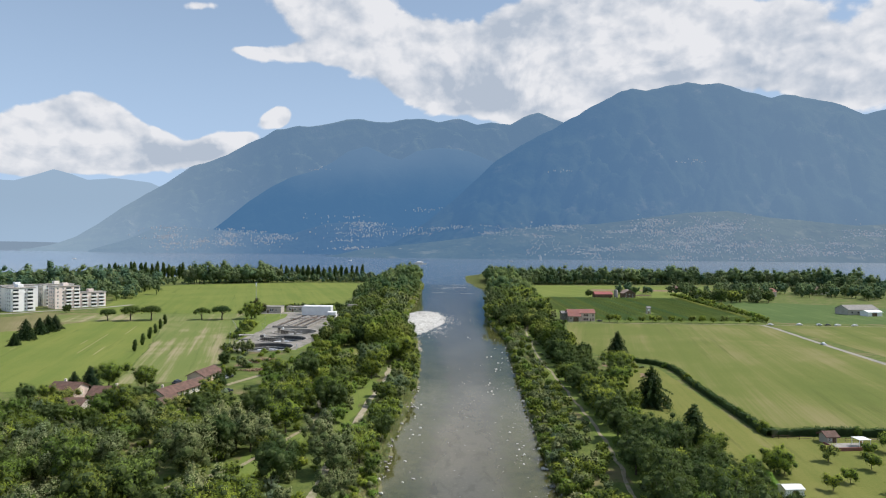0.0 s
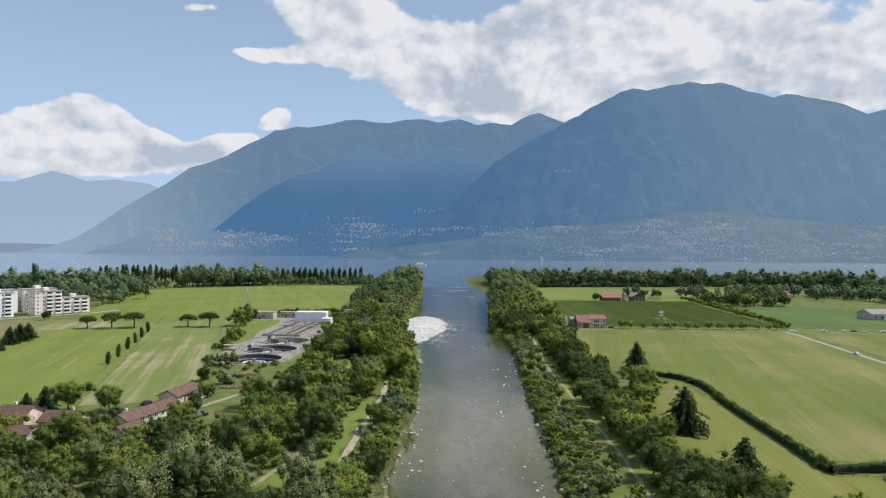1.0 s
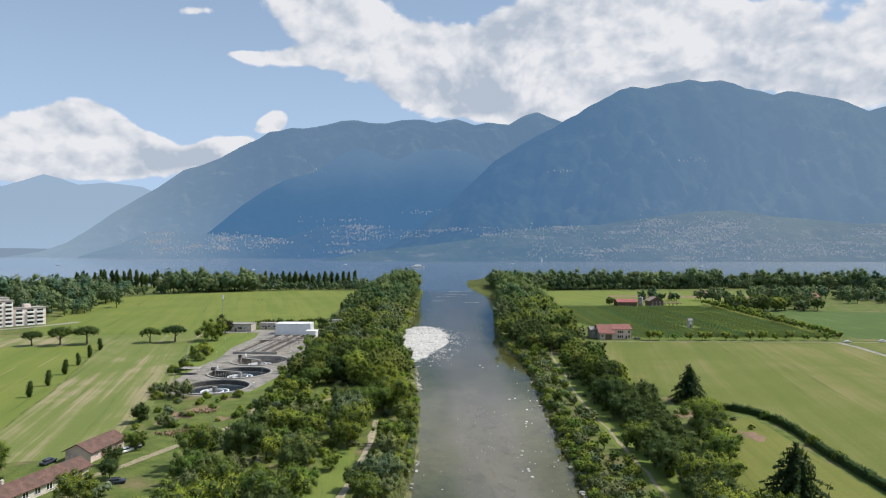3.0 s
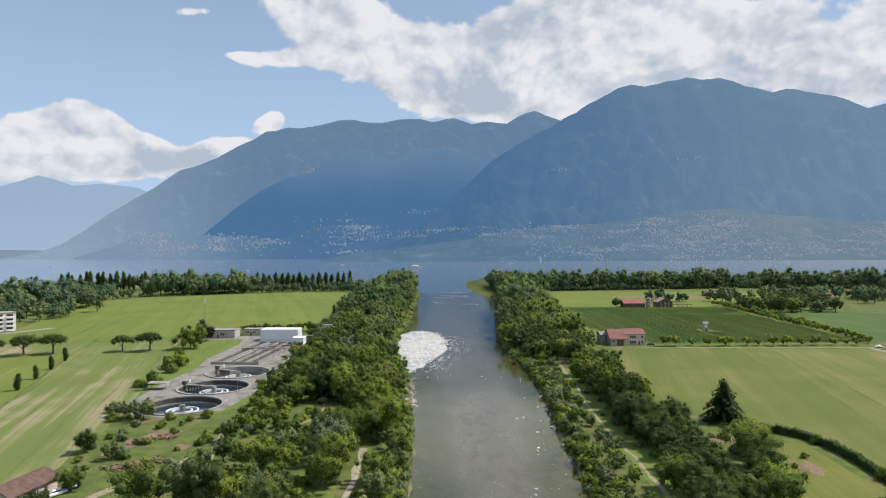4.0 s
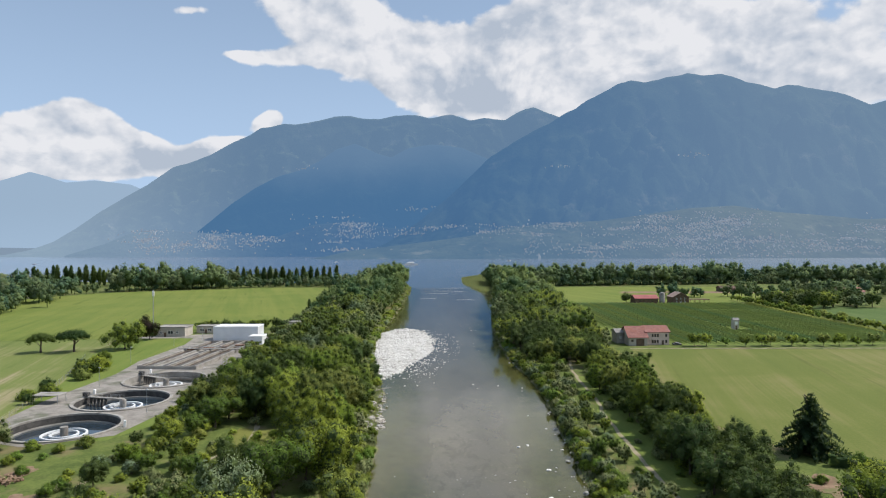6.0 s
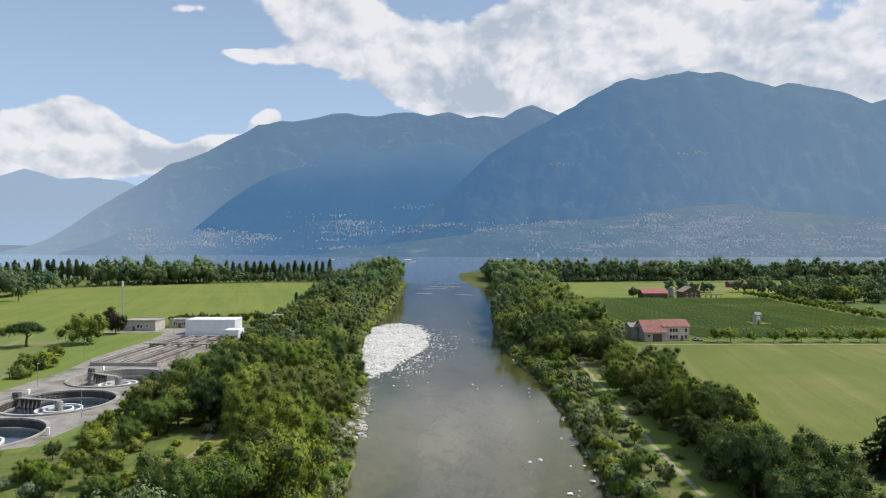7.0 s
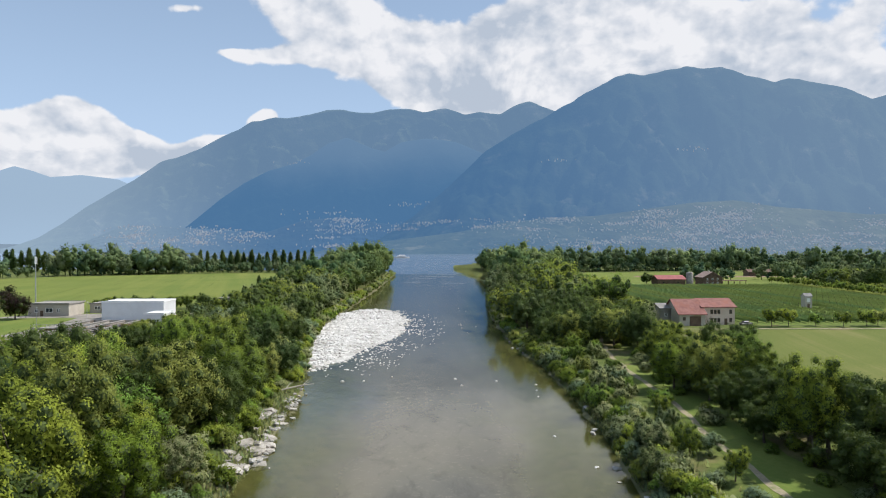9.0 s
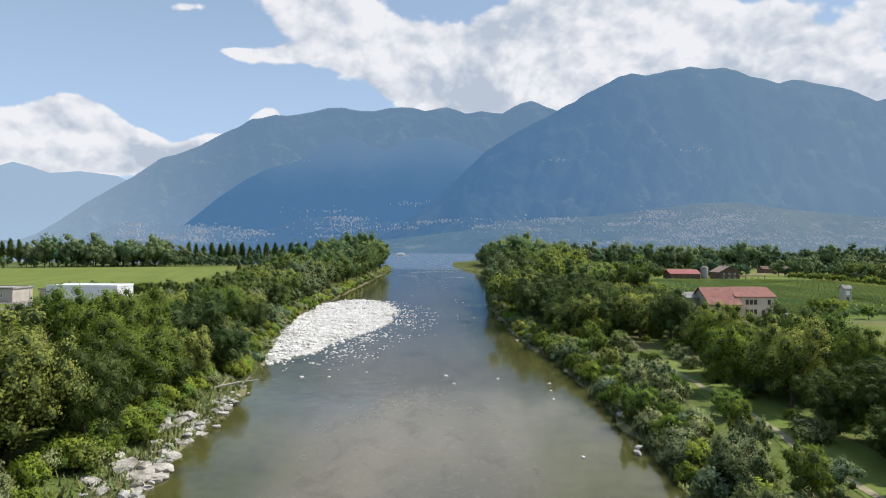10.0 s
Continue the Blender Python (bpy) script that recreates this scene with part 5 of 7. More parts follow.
def hedge(name, label, line, width, tall, mat, seed, density=5.0, size=0.45):
    rng = np.random.default_rng(seed)
    pts = smooth_line(line, 1.6)
    s, pos, nrm = Shape(), [], []
    for i, (x, y) in enumerate(pts[:-1]):
        x2, y2 = pts[i + 1]
        d = math.hypot(x2 - x, y2 - y) + 1e-6
        tx, ty = (x2 - x) / d, (y2 - y) / d
        hh, ww = tall * rng.uniform(0.8, 1.2), width * rng.uniform(0.85, 1.15)
        for _ in range(int(density * d * (tall + width))):
            u, e = rng.uniform(-1, 1), rng.uniform(0, 1)
            a = u * math.pi * 0.55
            ox, oz = math.sin(a) * ww / 2, (0.35 + 0.65 * math.cos(a)) * hh
            pos.append((x + tx * d * e - ty * ox, y + ty * d * e + tx * ox, oz + rng.normal(0, 0.08)))
            nrm.append((-ty * math.sin(a), tx * math.sin(a), 0.3 + math.cos(a)))
        k = 0.36 * ww
        s.face([(x + ty * k, y - tx * k, 0), (x2 + ty * k, y2 - tx * k, 0), (x2 + ty * k * 0.8, y2 - tx * k * 0.8, hh * 0.8), (x + ty * k * 0.8, y - tx * k * 0.8, hh * 0.8)])
        s.face([(x - ty * k, y + tx * k, 0), (x2 - ty * k, y2 + tx * k, 0), (x2 - ty * k * 0.8, y2 + tx * k * 0.8, hh * 0.8), (x - ty * k * 0.8, y + tx * k * 0.8, hh * 0.8)])
        s.face([(x + ty * k * 0.8, y - tx * k * 0.8, hh * 0.8), (x2 + ty * k * 0.8, y2 - tx * k * 0.8, hh * 0.8), (x2 - ty * k * 0.8, y2 + tx * k * 0.8, hh * 0.8), (x - ty * k * 0.8, y + tx * k * 0.8, hh * 0.8)])
    lv = leaf_quads(rng, np.array(pos), np.array(nrm), size)
    k = len(s.v)
    v = np.concatenate([np.array(s.v), lv])
    f = s.f + [(k + 4 * i, k + 4 * i + 1, k + 4 * i + 2, k + 4 * i + 3) for i in range(len(pos))]
    away = np.concatenate([np.tile((0.0, 0.0, 1.0), (k, 1)), np.repeat(np.array(nrm) + rng.normal(0, 0.25, (len(nrm), 3)), 4, axis=0)])
    return thing(name, label, "hedge", data=mesh_of(name, v, f, mat, 0, away))


hedge("hedge", "long dark trimmed hedge along the lawn", [(86, 315), (95, 311), (102, 302), (103, 285), (99.7, 260), (97.3, 225), (95.4, 197), (97, 194), (113, 195.5), (135, 194)], 2.6, 2.4, L_DARK, 201, 5.0, 0.5)
for x, y, q in ((101.5, 299, 0.9), (103, 288, 0.7), (101, 271, 1.0), (99.5, 258, 0.8), (98.2, 238, 0.7), (97, 217, 0.9), (95.5, 198, 1.1), (91, 313, 1.1), (113, 196, 0.8), (121, 195, 0.9)):
    put("shrub", x, y, q, which=2, tall=1.25)
hedge("hedge", "low hedge in front of the garden", [(75, 150), (78, 162), (79, 172)], 1.8, 1.6, L_FRESH, 202)
hedge("hedge", "rough hedge line along the drainage ditch", [(256, 700), (246, 620), (241, 545), (236, 500)], 3.0, 2.0, L_BROAD, 203, 1.6, 0.9)

# vineyard: rows of trained vines
def vine_row(x0, y0, y1, slope, me_cache):
    n = round((y1 - y0) / 5)
    if n not in me_cache:
        rng = np.random.default_rng(n)
        L = n * 5.0
        m = int(L * 3.2)
        pos = np.stack([rng.normal(0, 0.24, m), rng.uniform(0, L, m), rng.uniform(0.6, 1.7, m)], 1)
        nrm = np.stack([pos[:, 0] * 2, rng.normal(0, 0.3, m), np.full(m, 0.8)], 1)
        lv = leaf_quads(rng, pos, nrm, 0.72)
        s = Shape()
        s.box(-0.18, 0.18, 0, L, 0.5, 1.4)
        v = np.concatenate([np.array(s.v), lv])
        f = s.f + [(8 + 4 * i, 9 + 4 * i, 10 + 4 * i, 11 + 4 * i) for i in range(m)]
        p = Shape()
        for yy in np.arange(0, L + 0.1, 10.0):
            p.tube([(0, yy, -0.2), (0, yy, 2.0)], [0.05, 0.05], 4)
        away = np.concatenate([np.tile((0.0, 0.0, 1.0), (8, 1)), np.repeat(nrm, 4, axis=0)])
        me_cache[n] = (mesh_of("foliage", v, f, L_VINE, 0, away), p.mesh("trellis", M_WOOD))
    row = thing("vine_row", "straight row of trained green grapevines", "vines", pose(x0, y0, 0.04, 0, 0, slope), group="vineyard rows")
    part("foliage", me_cache[n][0], row)
    tagged(part("trellis", me_cache[n][1], row), kind="stuff")


CACHE = {}
for i in range(52):
    x = 94 + i * 2.9
    y0 = 590 - (x - 94) * 4.2 if x < 119 else 486
    if 166 < x < 177:
        vine_row(x + 1.25, 486, 533, -1.5, CACHE)
        y0 = 547
    vine_row(x, y0, 706 - (x - 94) * 0.05, -1.5, CACHE)
for i in range(15):
    put("orchard", 122 + i * 7.8 + random.uniform(-2.2, 2.2), 478 + random.uniform(-1, 1), random.uniform(0.7, 1.3))
for i in range(34):
    t = i / 33
    put("orchard", np.interp(t, [0, 0.35, 0.7, 1], [262, 254, 246, 242]) + random.uniform(-1, 1), 735 - 250 * t, random.uniform(0.85, 1.3))
for i in range(20):
    t = i / 19
    put("orchard", 268 + random.uniform(-1, 1) - 14 * t, 720 - 160 * t, random.uniform(0.85, 1.3))

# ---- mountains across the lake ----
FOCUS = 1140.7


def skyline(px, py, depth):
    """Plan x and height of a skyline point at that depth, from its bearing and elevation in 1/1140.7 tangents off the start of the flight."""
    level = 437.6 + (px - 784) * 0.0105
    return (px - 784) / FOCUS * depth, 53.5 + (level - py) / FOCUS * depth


def mountain(name, label, ridge, foot_y, back_y, mat, seed, rough=1.0, power=0.8, nx=260, ny=70):
    """A slope rising from the shore to its ridge line, broken by spurs and gullies."""
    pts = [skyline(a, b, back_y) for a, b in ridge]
    xs = np.linspace(pts[0][0], pts[-1][0], nx)
    hs = np.interp(xs, [p[0] for p in pts], [p[1] for p in pts])
    s = Shape()
    v = []
    for j in range(ny):
        t = j / (ny - 1)
        for i in range(nx):
            k = (foot_y + (back_y - foot_y) * t) / back_y
            x = xs[i] * (0.5 + 0.5 * k)
            spur = noise.fractal((xs[i] * 0.0024 + seed, t * 0.9, seed), 0.9, 2.1, 6)
            small = noise.fractal((xs[i] * 0.0075 + seed, t * 6.5, seed + 3), 0.9, 2.1, 5)
            tt = min(1, max(0, t + rough * 0.16 * spur * math.sin(math.pi * t) ** 0.8))
            z = -4 + (hs[i] + 4) * tt ** power + rough * (10 + 0.05 * hs[i]) * small * (math.sin(math.pi * min(t * 1.02, 1)) + 0.10)
            v.append((x, foot_y + (back_y - foot_y) * t + min(120, 0.2 * (back_y - foot_y)) * spur * math.sin(math.pi * t), z))
    q = len(v)
    s.v = v
    s.f = [(j * nx + i, j * nx + i + 1, (j + 1) * nx + i + 1, (j + 1) * nx + i) for j in range(ny - 1) for i in range(nx - 1)]
    # the far side falls away behind the ridge
    s.v += [(v[(ny - 1) * nx + i][0] * 1.02, back_y + 90, -40) for i in range(nx)]
    s.f += [((ny - 1) * nx + i, (ny - 1) * nx + i + 1, q + i + 1, q + i) for i in range(nx - 1)]
    s.m = [0] * len(s.f)
    tagged(new(name, s.mesh(name, mat, smooth=True)), label, "mountain", kind="structure")


# every slope glows with blue distance haze put into its colour
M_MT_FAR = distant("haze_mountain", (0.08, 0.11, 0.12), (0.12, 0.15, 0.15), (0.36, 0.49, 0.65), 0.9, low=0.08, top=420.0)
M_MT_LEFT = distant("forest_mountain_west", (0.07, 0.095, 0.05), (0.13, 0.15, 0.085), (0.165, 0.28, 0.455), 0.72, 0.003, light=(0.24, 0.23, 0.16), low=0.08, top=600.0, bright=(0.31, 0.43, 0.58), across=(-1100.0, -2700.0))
# a cloud's shade on the west mountain, as a dark colour fading upward
M_MT_CLOUD_SHADE = distant("cloud_shaded_slope", (0.035, 0.06, 0.045), (0.06, 0.085, 0.055), (0.078, 0.188, 0.36), 0.86, 0.003, lit_crest=(0.15, 0.26, 0.42), rising=(330.0, 760.0))
# veil darker on the left side, for the cloud shade lying there
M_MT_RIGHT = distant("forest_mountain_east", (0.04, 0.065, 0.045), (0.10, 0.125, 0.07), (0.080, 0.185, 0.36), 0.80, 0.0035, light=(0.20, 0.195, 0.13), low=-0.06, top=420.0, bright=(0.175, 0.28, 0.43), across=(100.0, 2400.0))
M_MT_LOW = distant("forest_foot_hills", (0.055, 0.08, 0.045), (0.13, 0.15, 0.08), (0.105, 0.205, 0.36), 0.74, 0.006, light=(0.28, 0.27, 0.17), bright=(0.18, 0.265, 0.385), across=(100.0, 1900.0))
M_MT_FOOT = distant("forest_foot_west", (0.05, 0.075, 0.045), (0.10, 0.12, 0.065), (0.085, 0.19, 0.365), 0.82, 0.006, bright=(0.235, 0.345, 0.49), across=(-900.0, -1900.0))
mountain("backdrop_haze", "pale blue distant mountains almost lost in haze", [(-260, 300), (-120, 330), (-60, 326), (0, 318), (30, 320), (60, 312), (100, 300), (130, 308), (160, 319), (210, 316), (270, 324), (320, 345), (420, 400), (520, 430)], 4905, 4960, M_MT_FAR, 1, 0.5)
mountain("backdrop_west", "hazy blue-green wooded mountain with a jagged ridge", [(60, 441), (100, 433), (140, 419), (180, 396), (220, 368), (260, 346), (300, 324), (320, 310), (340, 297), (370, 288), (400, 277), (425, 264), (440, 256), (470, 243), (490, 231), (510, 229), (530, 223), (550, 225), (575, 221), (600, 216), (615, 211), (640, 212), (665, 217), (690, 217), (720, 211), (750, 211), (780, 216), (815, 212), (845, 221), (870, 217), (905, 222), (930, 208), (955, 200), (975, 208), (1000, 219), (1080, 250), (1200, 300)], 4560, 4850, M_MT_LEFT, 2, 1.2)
# added layer before the west mountain, shaped like the cloud shade
mountain("backdrop_spur", "dark blue slope layer painted as cloud shade on the mountain", [(340, 441), (375, 412), (405, 388), (440, 360), (480, 333), (520, 313), (560, 303), (590, 288), (620, 268), (650, 260), (690, 278), (712, 283), (740, 268), (780, 262), (830, 268), (880, 290), (960, 330), (1060, 400)], 4330, 4540, M_MT_CLOUD_SHADE, 3, 0.7)
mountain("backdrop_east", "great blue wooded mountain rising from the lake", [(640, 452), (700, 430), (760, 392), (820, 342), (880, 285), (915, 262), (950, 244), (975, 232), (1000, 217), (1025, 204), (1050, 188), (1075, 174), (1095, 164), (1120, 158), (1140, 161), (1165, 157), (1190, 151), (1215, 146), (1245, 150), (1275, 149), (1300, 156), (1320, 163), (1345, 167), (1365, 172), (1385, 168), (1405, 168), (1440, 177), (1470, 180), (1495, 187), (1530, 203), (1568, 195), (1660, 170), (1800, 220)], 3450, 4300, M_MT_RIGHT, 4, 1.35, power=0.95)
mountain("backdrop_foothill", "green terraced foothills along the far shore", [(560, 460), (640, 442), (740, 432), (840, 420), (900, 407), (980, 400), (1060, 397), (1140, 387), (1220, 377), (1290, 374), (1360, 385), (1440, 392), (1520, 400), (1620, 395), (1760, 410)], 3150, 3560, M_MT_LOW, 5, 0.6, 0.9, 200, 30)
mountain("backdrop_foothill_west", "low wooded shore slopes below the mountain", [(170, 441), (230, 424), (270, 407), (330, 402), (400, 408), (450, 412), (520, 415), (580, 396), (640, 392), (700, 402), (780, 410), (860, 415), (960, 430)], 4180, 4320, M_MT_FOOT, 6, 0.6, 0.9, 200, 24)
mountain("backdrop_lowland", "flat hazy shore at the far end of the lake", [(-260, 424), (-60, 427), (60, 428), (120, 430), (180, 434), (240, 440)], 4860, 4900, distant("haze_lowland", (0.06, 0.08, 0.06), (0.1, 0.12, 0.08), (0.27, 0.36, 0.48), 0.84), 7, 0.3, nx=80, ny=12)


# villages on the far slopes: one mass of tiny houses
def villages():
    rng = np.random.default_rng(77)
    deps = bpy.context.evaluated_depsgraph_get()
    s = Shape()
    east_towns = [(1260, 405, 90, 22, 430), (1180, 430, 130, 16, 300), (1330, 440, 150, 14, 330), (1480, 440, 90, 16, 170), (1150, 405, 60, 10, 110), (1000, 402, 60, 5, 80), (930, 415, 60, 14, 110), (810, 402, 30, 4, 45), (720, 408, 40, 6, 50), (625, 398, 40, 12, 90), (640, 415, 60, 10, 70)]
    west_towns = [(300, 425, 30, 14, 130), (400, 422, 30, 12, 110), (480, 425, 45, 12, 90), (360, 432, 70, 7, 80), (650, 440, 90, 5, 40), (1000, 445, 130, 8, 120), (745, 371, 14, 4, 12), (565, 300, 12, 2, 8), (990, 303, 20, 2, 10), (1230, 288, 30, 3, 10), (1540, 415, 50, 16, 110)]
    for px, py, rx, ry, n in east_towns + west_towns:
        # hamlets strung along the slope, thinning out at their edges
        hamlets = [(px + rng.normal(0, rx * 0.55), py + rng.normal(0, ry * 0.6), rng.uniform(6, 20), rng.uniform(1.0, 2.6)) for _ in range(max(2, n // 12))]
        for _ in range(int(n * 1.8)):
            hx, hy, hw, hh = hamlets[int(len(hamlets) * rng.random() ** 1.6)]
            a, b = (hx + rng.normal(0, hw), hy + rng.normal(0, hh)) if rng.random() < 0.8 else (px + rng.normal(0, rx * 0.6), py + rng.normal(0, ry * 0.6))
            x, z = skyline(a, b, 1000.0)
            way = Vector((x, 1000.0, z - 53.5)).normalized()
            hit, at, _, _, _, _ = scene.ray_cast(deps, Vector((0.13, 8.9, 53.5)) + way * 2200, way)
            if not hit or at.y < 3000 or at.z < 1.0:
                continue
            far = at.y / 3300
            w, d, h = rng.uniform(1.9, 4.8) * far, rng.uniform(3, 5), rng.uniform(1.2, 2.7) * far
            if rng.random() < 0.04:
                w, h = w * 1.8, h * 1.6
            m, r = int(rng.choice(4, p=(0.45, 0.2, 0.2, 0.15))), 4 + int(rng.choice(3, p=(0.45, 0.3, 0.25)))
            x, y, z = at
            s.box(x - w / 2, x + w / 2, y - d, y + 6, z - 4, z + h, m)
            k = len(s.v)
            s.v += [(x - w * 0.56, y - d * 1.1, z + h), (x + w * 0.56, y - d * 1.1, z + h), (x + w * 0.56, y - d / 2 + 3, z + h * 1.45), (x - w * 0.56, y - d / 2 + 3, z + h * 1.45), (x + w * 0.56, y + 7, z + h), (x - w * 0.56, y + 7, z + h)]
            s.f += [(k, k + 1, k + 2, k + 3), (k + 3, k + 2, k + 4, k + 5), (k + 1, k + 4, k + 2), (k + 5, k, k + 3)]
            s.m += [r, r, m, m]
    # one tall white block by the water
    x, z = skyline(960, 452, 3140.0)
    for k in range(3):
        s.box(x - 5 + k * 3.4, x - 2 + k * 3.4, 3132 + k, 3140, -3, 21 - 4 * k, 0)
    # pale blue haze is mixed as glow into walls and roofs
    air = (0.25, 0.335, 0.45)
    mats = [distant("hazed_far_wall", c, c, air, 0.56) for c in ((0.72, 0.70, 0.68), (0.52, 0.48, 0.42), (0.62, 0.48, 0.41), (0.42, 0.41, 0.4))] + [distant("hazed_far_roof", c, c, air, 0.6) for c in ((0.36, 0.2, 0.15), (0.24, 0.2, 0.18), (0.4, 0.36, 0.33))]
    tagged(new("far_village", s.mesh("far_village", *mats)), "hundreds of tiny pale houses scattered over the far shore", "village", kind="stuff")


villages()

# ---- buildings ----
def window_meshes():
    cache = {}

    def get(w, h, trim):
        if (w, h, trim) not in cache:
            t = 0.12
            cache[(w, h, trim)] = (one("window", M_WOOD if trim else M_WHITE, (-w / 2, w / 2, -0.07, 0.02, h / 2 - t, h / 2), (-w / 2, w / 2, -0.10, 0.02, -h / 2 - t, -h / 2), (-w / 2, -w / 2 + t, -0.07, 0.02, -h / 2, h / 2 - t), (w / 2 - t, w / 2, -0.07, 0.02, -h / 2, h / 2 - t), (-t / 2, t / 2, -0.06, 0.02, -h / 2, h / 2 - t)),
                             one("pane", M_GLASS, (-w / 2 + t, w / 2 - t, -0.02, 0.01, -h / 2, h / 2 - t)))
        return cache[(w, h, trim)]

    return get


WINDOW = window_meshes()


def add_window(parent, x, y, z, w, h, turn=0.0, trim=False):
    fr, pane = WINDOW(w, h, trim)
    ob = part("window", fr, parent)
    ob.matrix_basis = pose(x, y, z, 0, 0, turn)
    part("pane", pane, ob)


def house(label, x, y, turn, L, W, H, rise, wall, roof, windows=(), door=None, chimney=None, name="house", category="house", over=0.6, group="", gate=None):
    """A pitched-roof building: its front along local x at y = 0, ridge along x."""
    h = thing(name, label, category, pose(x, y, 0, 0, 0, turn), group)
    s = Shape()
    s.box(0, L, 0, W, -0.3, H)
    for xx in (0.003, L - 0.003):
        s.face([(xx, 0, H), (xx, W, H), (xx, W / 2, H + rise)])
    part("wall", s.mesh("wall", wall), h)
    r = Shape()
    r.gable(0, L, 0, W, H, rise, over)
    rf = part("roof", r.mesh("roof", roof), h)
    if chimney:
        part("chimney", one("chimney", M_PLASTER, (chimney - 0.35, chimney + 0.35, W / 2 + 0.6, W / 2 + 1.3, H, H + rise + 0.9), bevel=0.06), rf)
    for side, u, z, w, hh in windows:
        if side == "f":
            add_window(h, u, -0.004, z, w, hh, trim=name in ("farmhouse", "barn"))
        elif side == "r":
            add_window(h, L + 0.004, u, z, w, hh, 90)
        else:
            add_window(h, -0.004, u, z, w, hh, -90)
    if door:
        d = part("door", one("door", M_WOOD, (door - 0.5, door + 0.5, -0.06, 0.03, 0, 2.1), bevel=0.02), h)
        part("handle", one("handle", M_METAL, (door + 0.32, door + 0.42, -0.12, -0.06, 0.98, 1.06)), d)
    if gate:
        part("gate", one("gate", M_WOOD, (gate[0], gate[1], -0.05, 0.03, 0, gate[2]), bevel=0.02), h, "dark wide barn door")
    return h


house("rose two-storey farmhouse with red tiled roof", 103, 483.5, 0, 11, 11, 6.0, 2.3, M_PINK, M_ROOF_RED, [("f", u, z, 0.9, 1.3) for u in (3.2, 4.4, 5.6, 9.6) for z in (1.6, 4.4)] + [("r", 3, 4.4, 0.9, 1.3), ("r", 7, 4.4, 0.9, 1.3)], 8.0, None, "farmhouse")
house("low farm barn under a sweeping red tiled roof", 94.2, 480.6, 0, 8.6, 14.2, 4.0, 4.2, M_BEIGE, M_ROOF_RED, [("f", 1.6, 2.4, 1.0, 1.0)], gate=(3.4, 7.2, 3.2), name="barn", category="barn")
house("small grey stone outbuilding beside the barn", 90.6, 488, 0, 3.6, 9, 5.2, 1.2, M_CONCRETE, M_ROOF_GREY, [("f", 1.8, 3.0, 1.0, 1.0)], name="outbuilding", category="shed")
house("long dark barn with a bright red sheet roof", 168, 708, 0, 19, 13, 4.2, 2.4, M_WOOD, M_RED_SHEET, [("f", 4, 2.0, 1.4, 1.0), ("f", 14, 2.0, 1.4, 1.0)], gate=(7, 11.5, 3.4), name="barn", category="barn")
house("dark timber farm dwelling with a tan gable roof", 210.5, 704, 90, 13, 13, 5.6, 3.6, M_WOOD, M_ROOF_TAN, [("l", u, z, 1.1, 1.3) for u in (3, 6.5, 10) for z in (1.8, 4.4)], chimney=4.0)
house("small pale transformer tower with a pitched roof", 169.9, 538, 0, 3.0, 3.0, 5.2, 1.1, M_BEIGE, M_ROOF_GREY, gate=None, name="transformer_tower", category="tower", over=0.25, door=1.5)
sg = thing("panel_sign", "white blank panel on the small tower", "sign", pose(171.4, 537.98, 3.6))
part("board", one("board", M_WHITE, (-0.7, 0.7, -0.04, 0.0, -0.8, 0.8), bevel=0.02), sg)
house("white-walled cottage with brown tiled roof", -117, 223.5, -2, 9.2, 8.6, 3.0, 2.1, M_PINK, M_ROOF_BROWN, [("f", 2.5, 2.2, 0.9, 1.3), ("f", 7.5, 2.0, 0.9, 1.2), ("r", 3.5, 2.4, 1.0, 1.2)], 5.0, 7.0, group="small houses")
house("white cottage with low brown roof among trees", -133, 228, -6, 9.5, 8, 3.6, 2.0, M_PINK, M_ROOF_BROWN, [("f", 2.5, 1.8, 0.9, 1.2), ("r", 4, 2.0, 1.0, 1.2)], 5.5, 3.0, group="small houses")
house("low brown-roofed shed beside the cottages", -128, 211, 4, 15, 8, 2.6, 1.3, M_BEIGE, M_ROOF_BROWN, gate=(5, 9, 2.2), name="shed", category="shed")
house("long low white building with brown roof and arcade", -92.6, 226.5, 74, 23, 6.4, 2.5, 1.6, M_PLASTER, M_ROOF_BROWN, [("f", u, 1.5, 1.6, 1.6) for u in (3, 6, 9, 12, 15, 18)], 20.5, 4, name="stable", category="house", group="small houses")
house("small house with brown hipped roof at the field edge", -90.6, 257.5, 80, 13, 7.2, 2.7, 1.8, M_PINK, M_ROOF_BROWN, [("f", 2, 1.7, 1.0, 1.2), ("f", 7, 1.7, 1.0, 1.2), ("r", 3, 1.9, 1.0, 1.2)], 4.5, group="small houses")
house("small white outhouse with brown roof", -85.5, 211, 72, 7.5, 6, 3.2, 1.6, M_PLASTER, M_ROOF_BROWN, [("l", 3, 1.8, 0.9, 1.1)], 3.5, name="outhouse", category="shed")
house("small garden house with brown roof and white wall", 107.6, 187, 6, 3.0, 3.2, 2.2, 0.9, M_BEIGE, M_ROOF_BROWN, [("f", 0.9, 1.4, 0.8, 0.8)], 2.2, name="garden_house", category="shed")
house("white tool shed in the garden", 75, 147.5, 4, 4.2, 3.0, 1.9, 0.5, M_WHITE, M_CLAD, door=2.2, name="tool_shed", category="shed", over=0.2)
house("large grey farm building with long pale roof", 342, 548, 12, 30, 14, 4.6, 3.2, M_BEIGE, M_ROOF_GREY, [("f", u, 2.2, 1.6, 1.2) for u in (4, 10, 20, 26)], gate=(13, 17, 3.4), name="barn", category="barn")
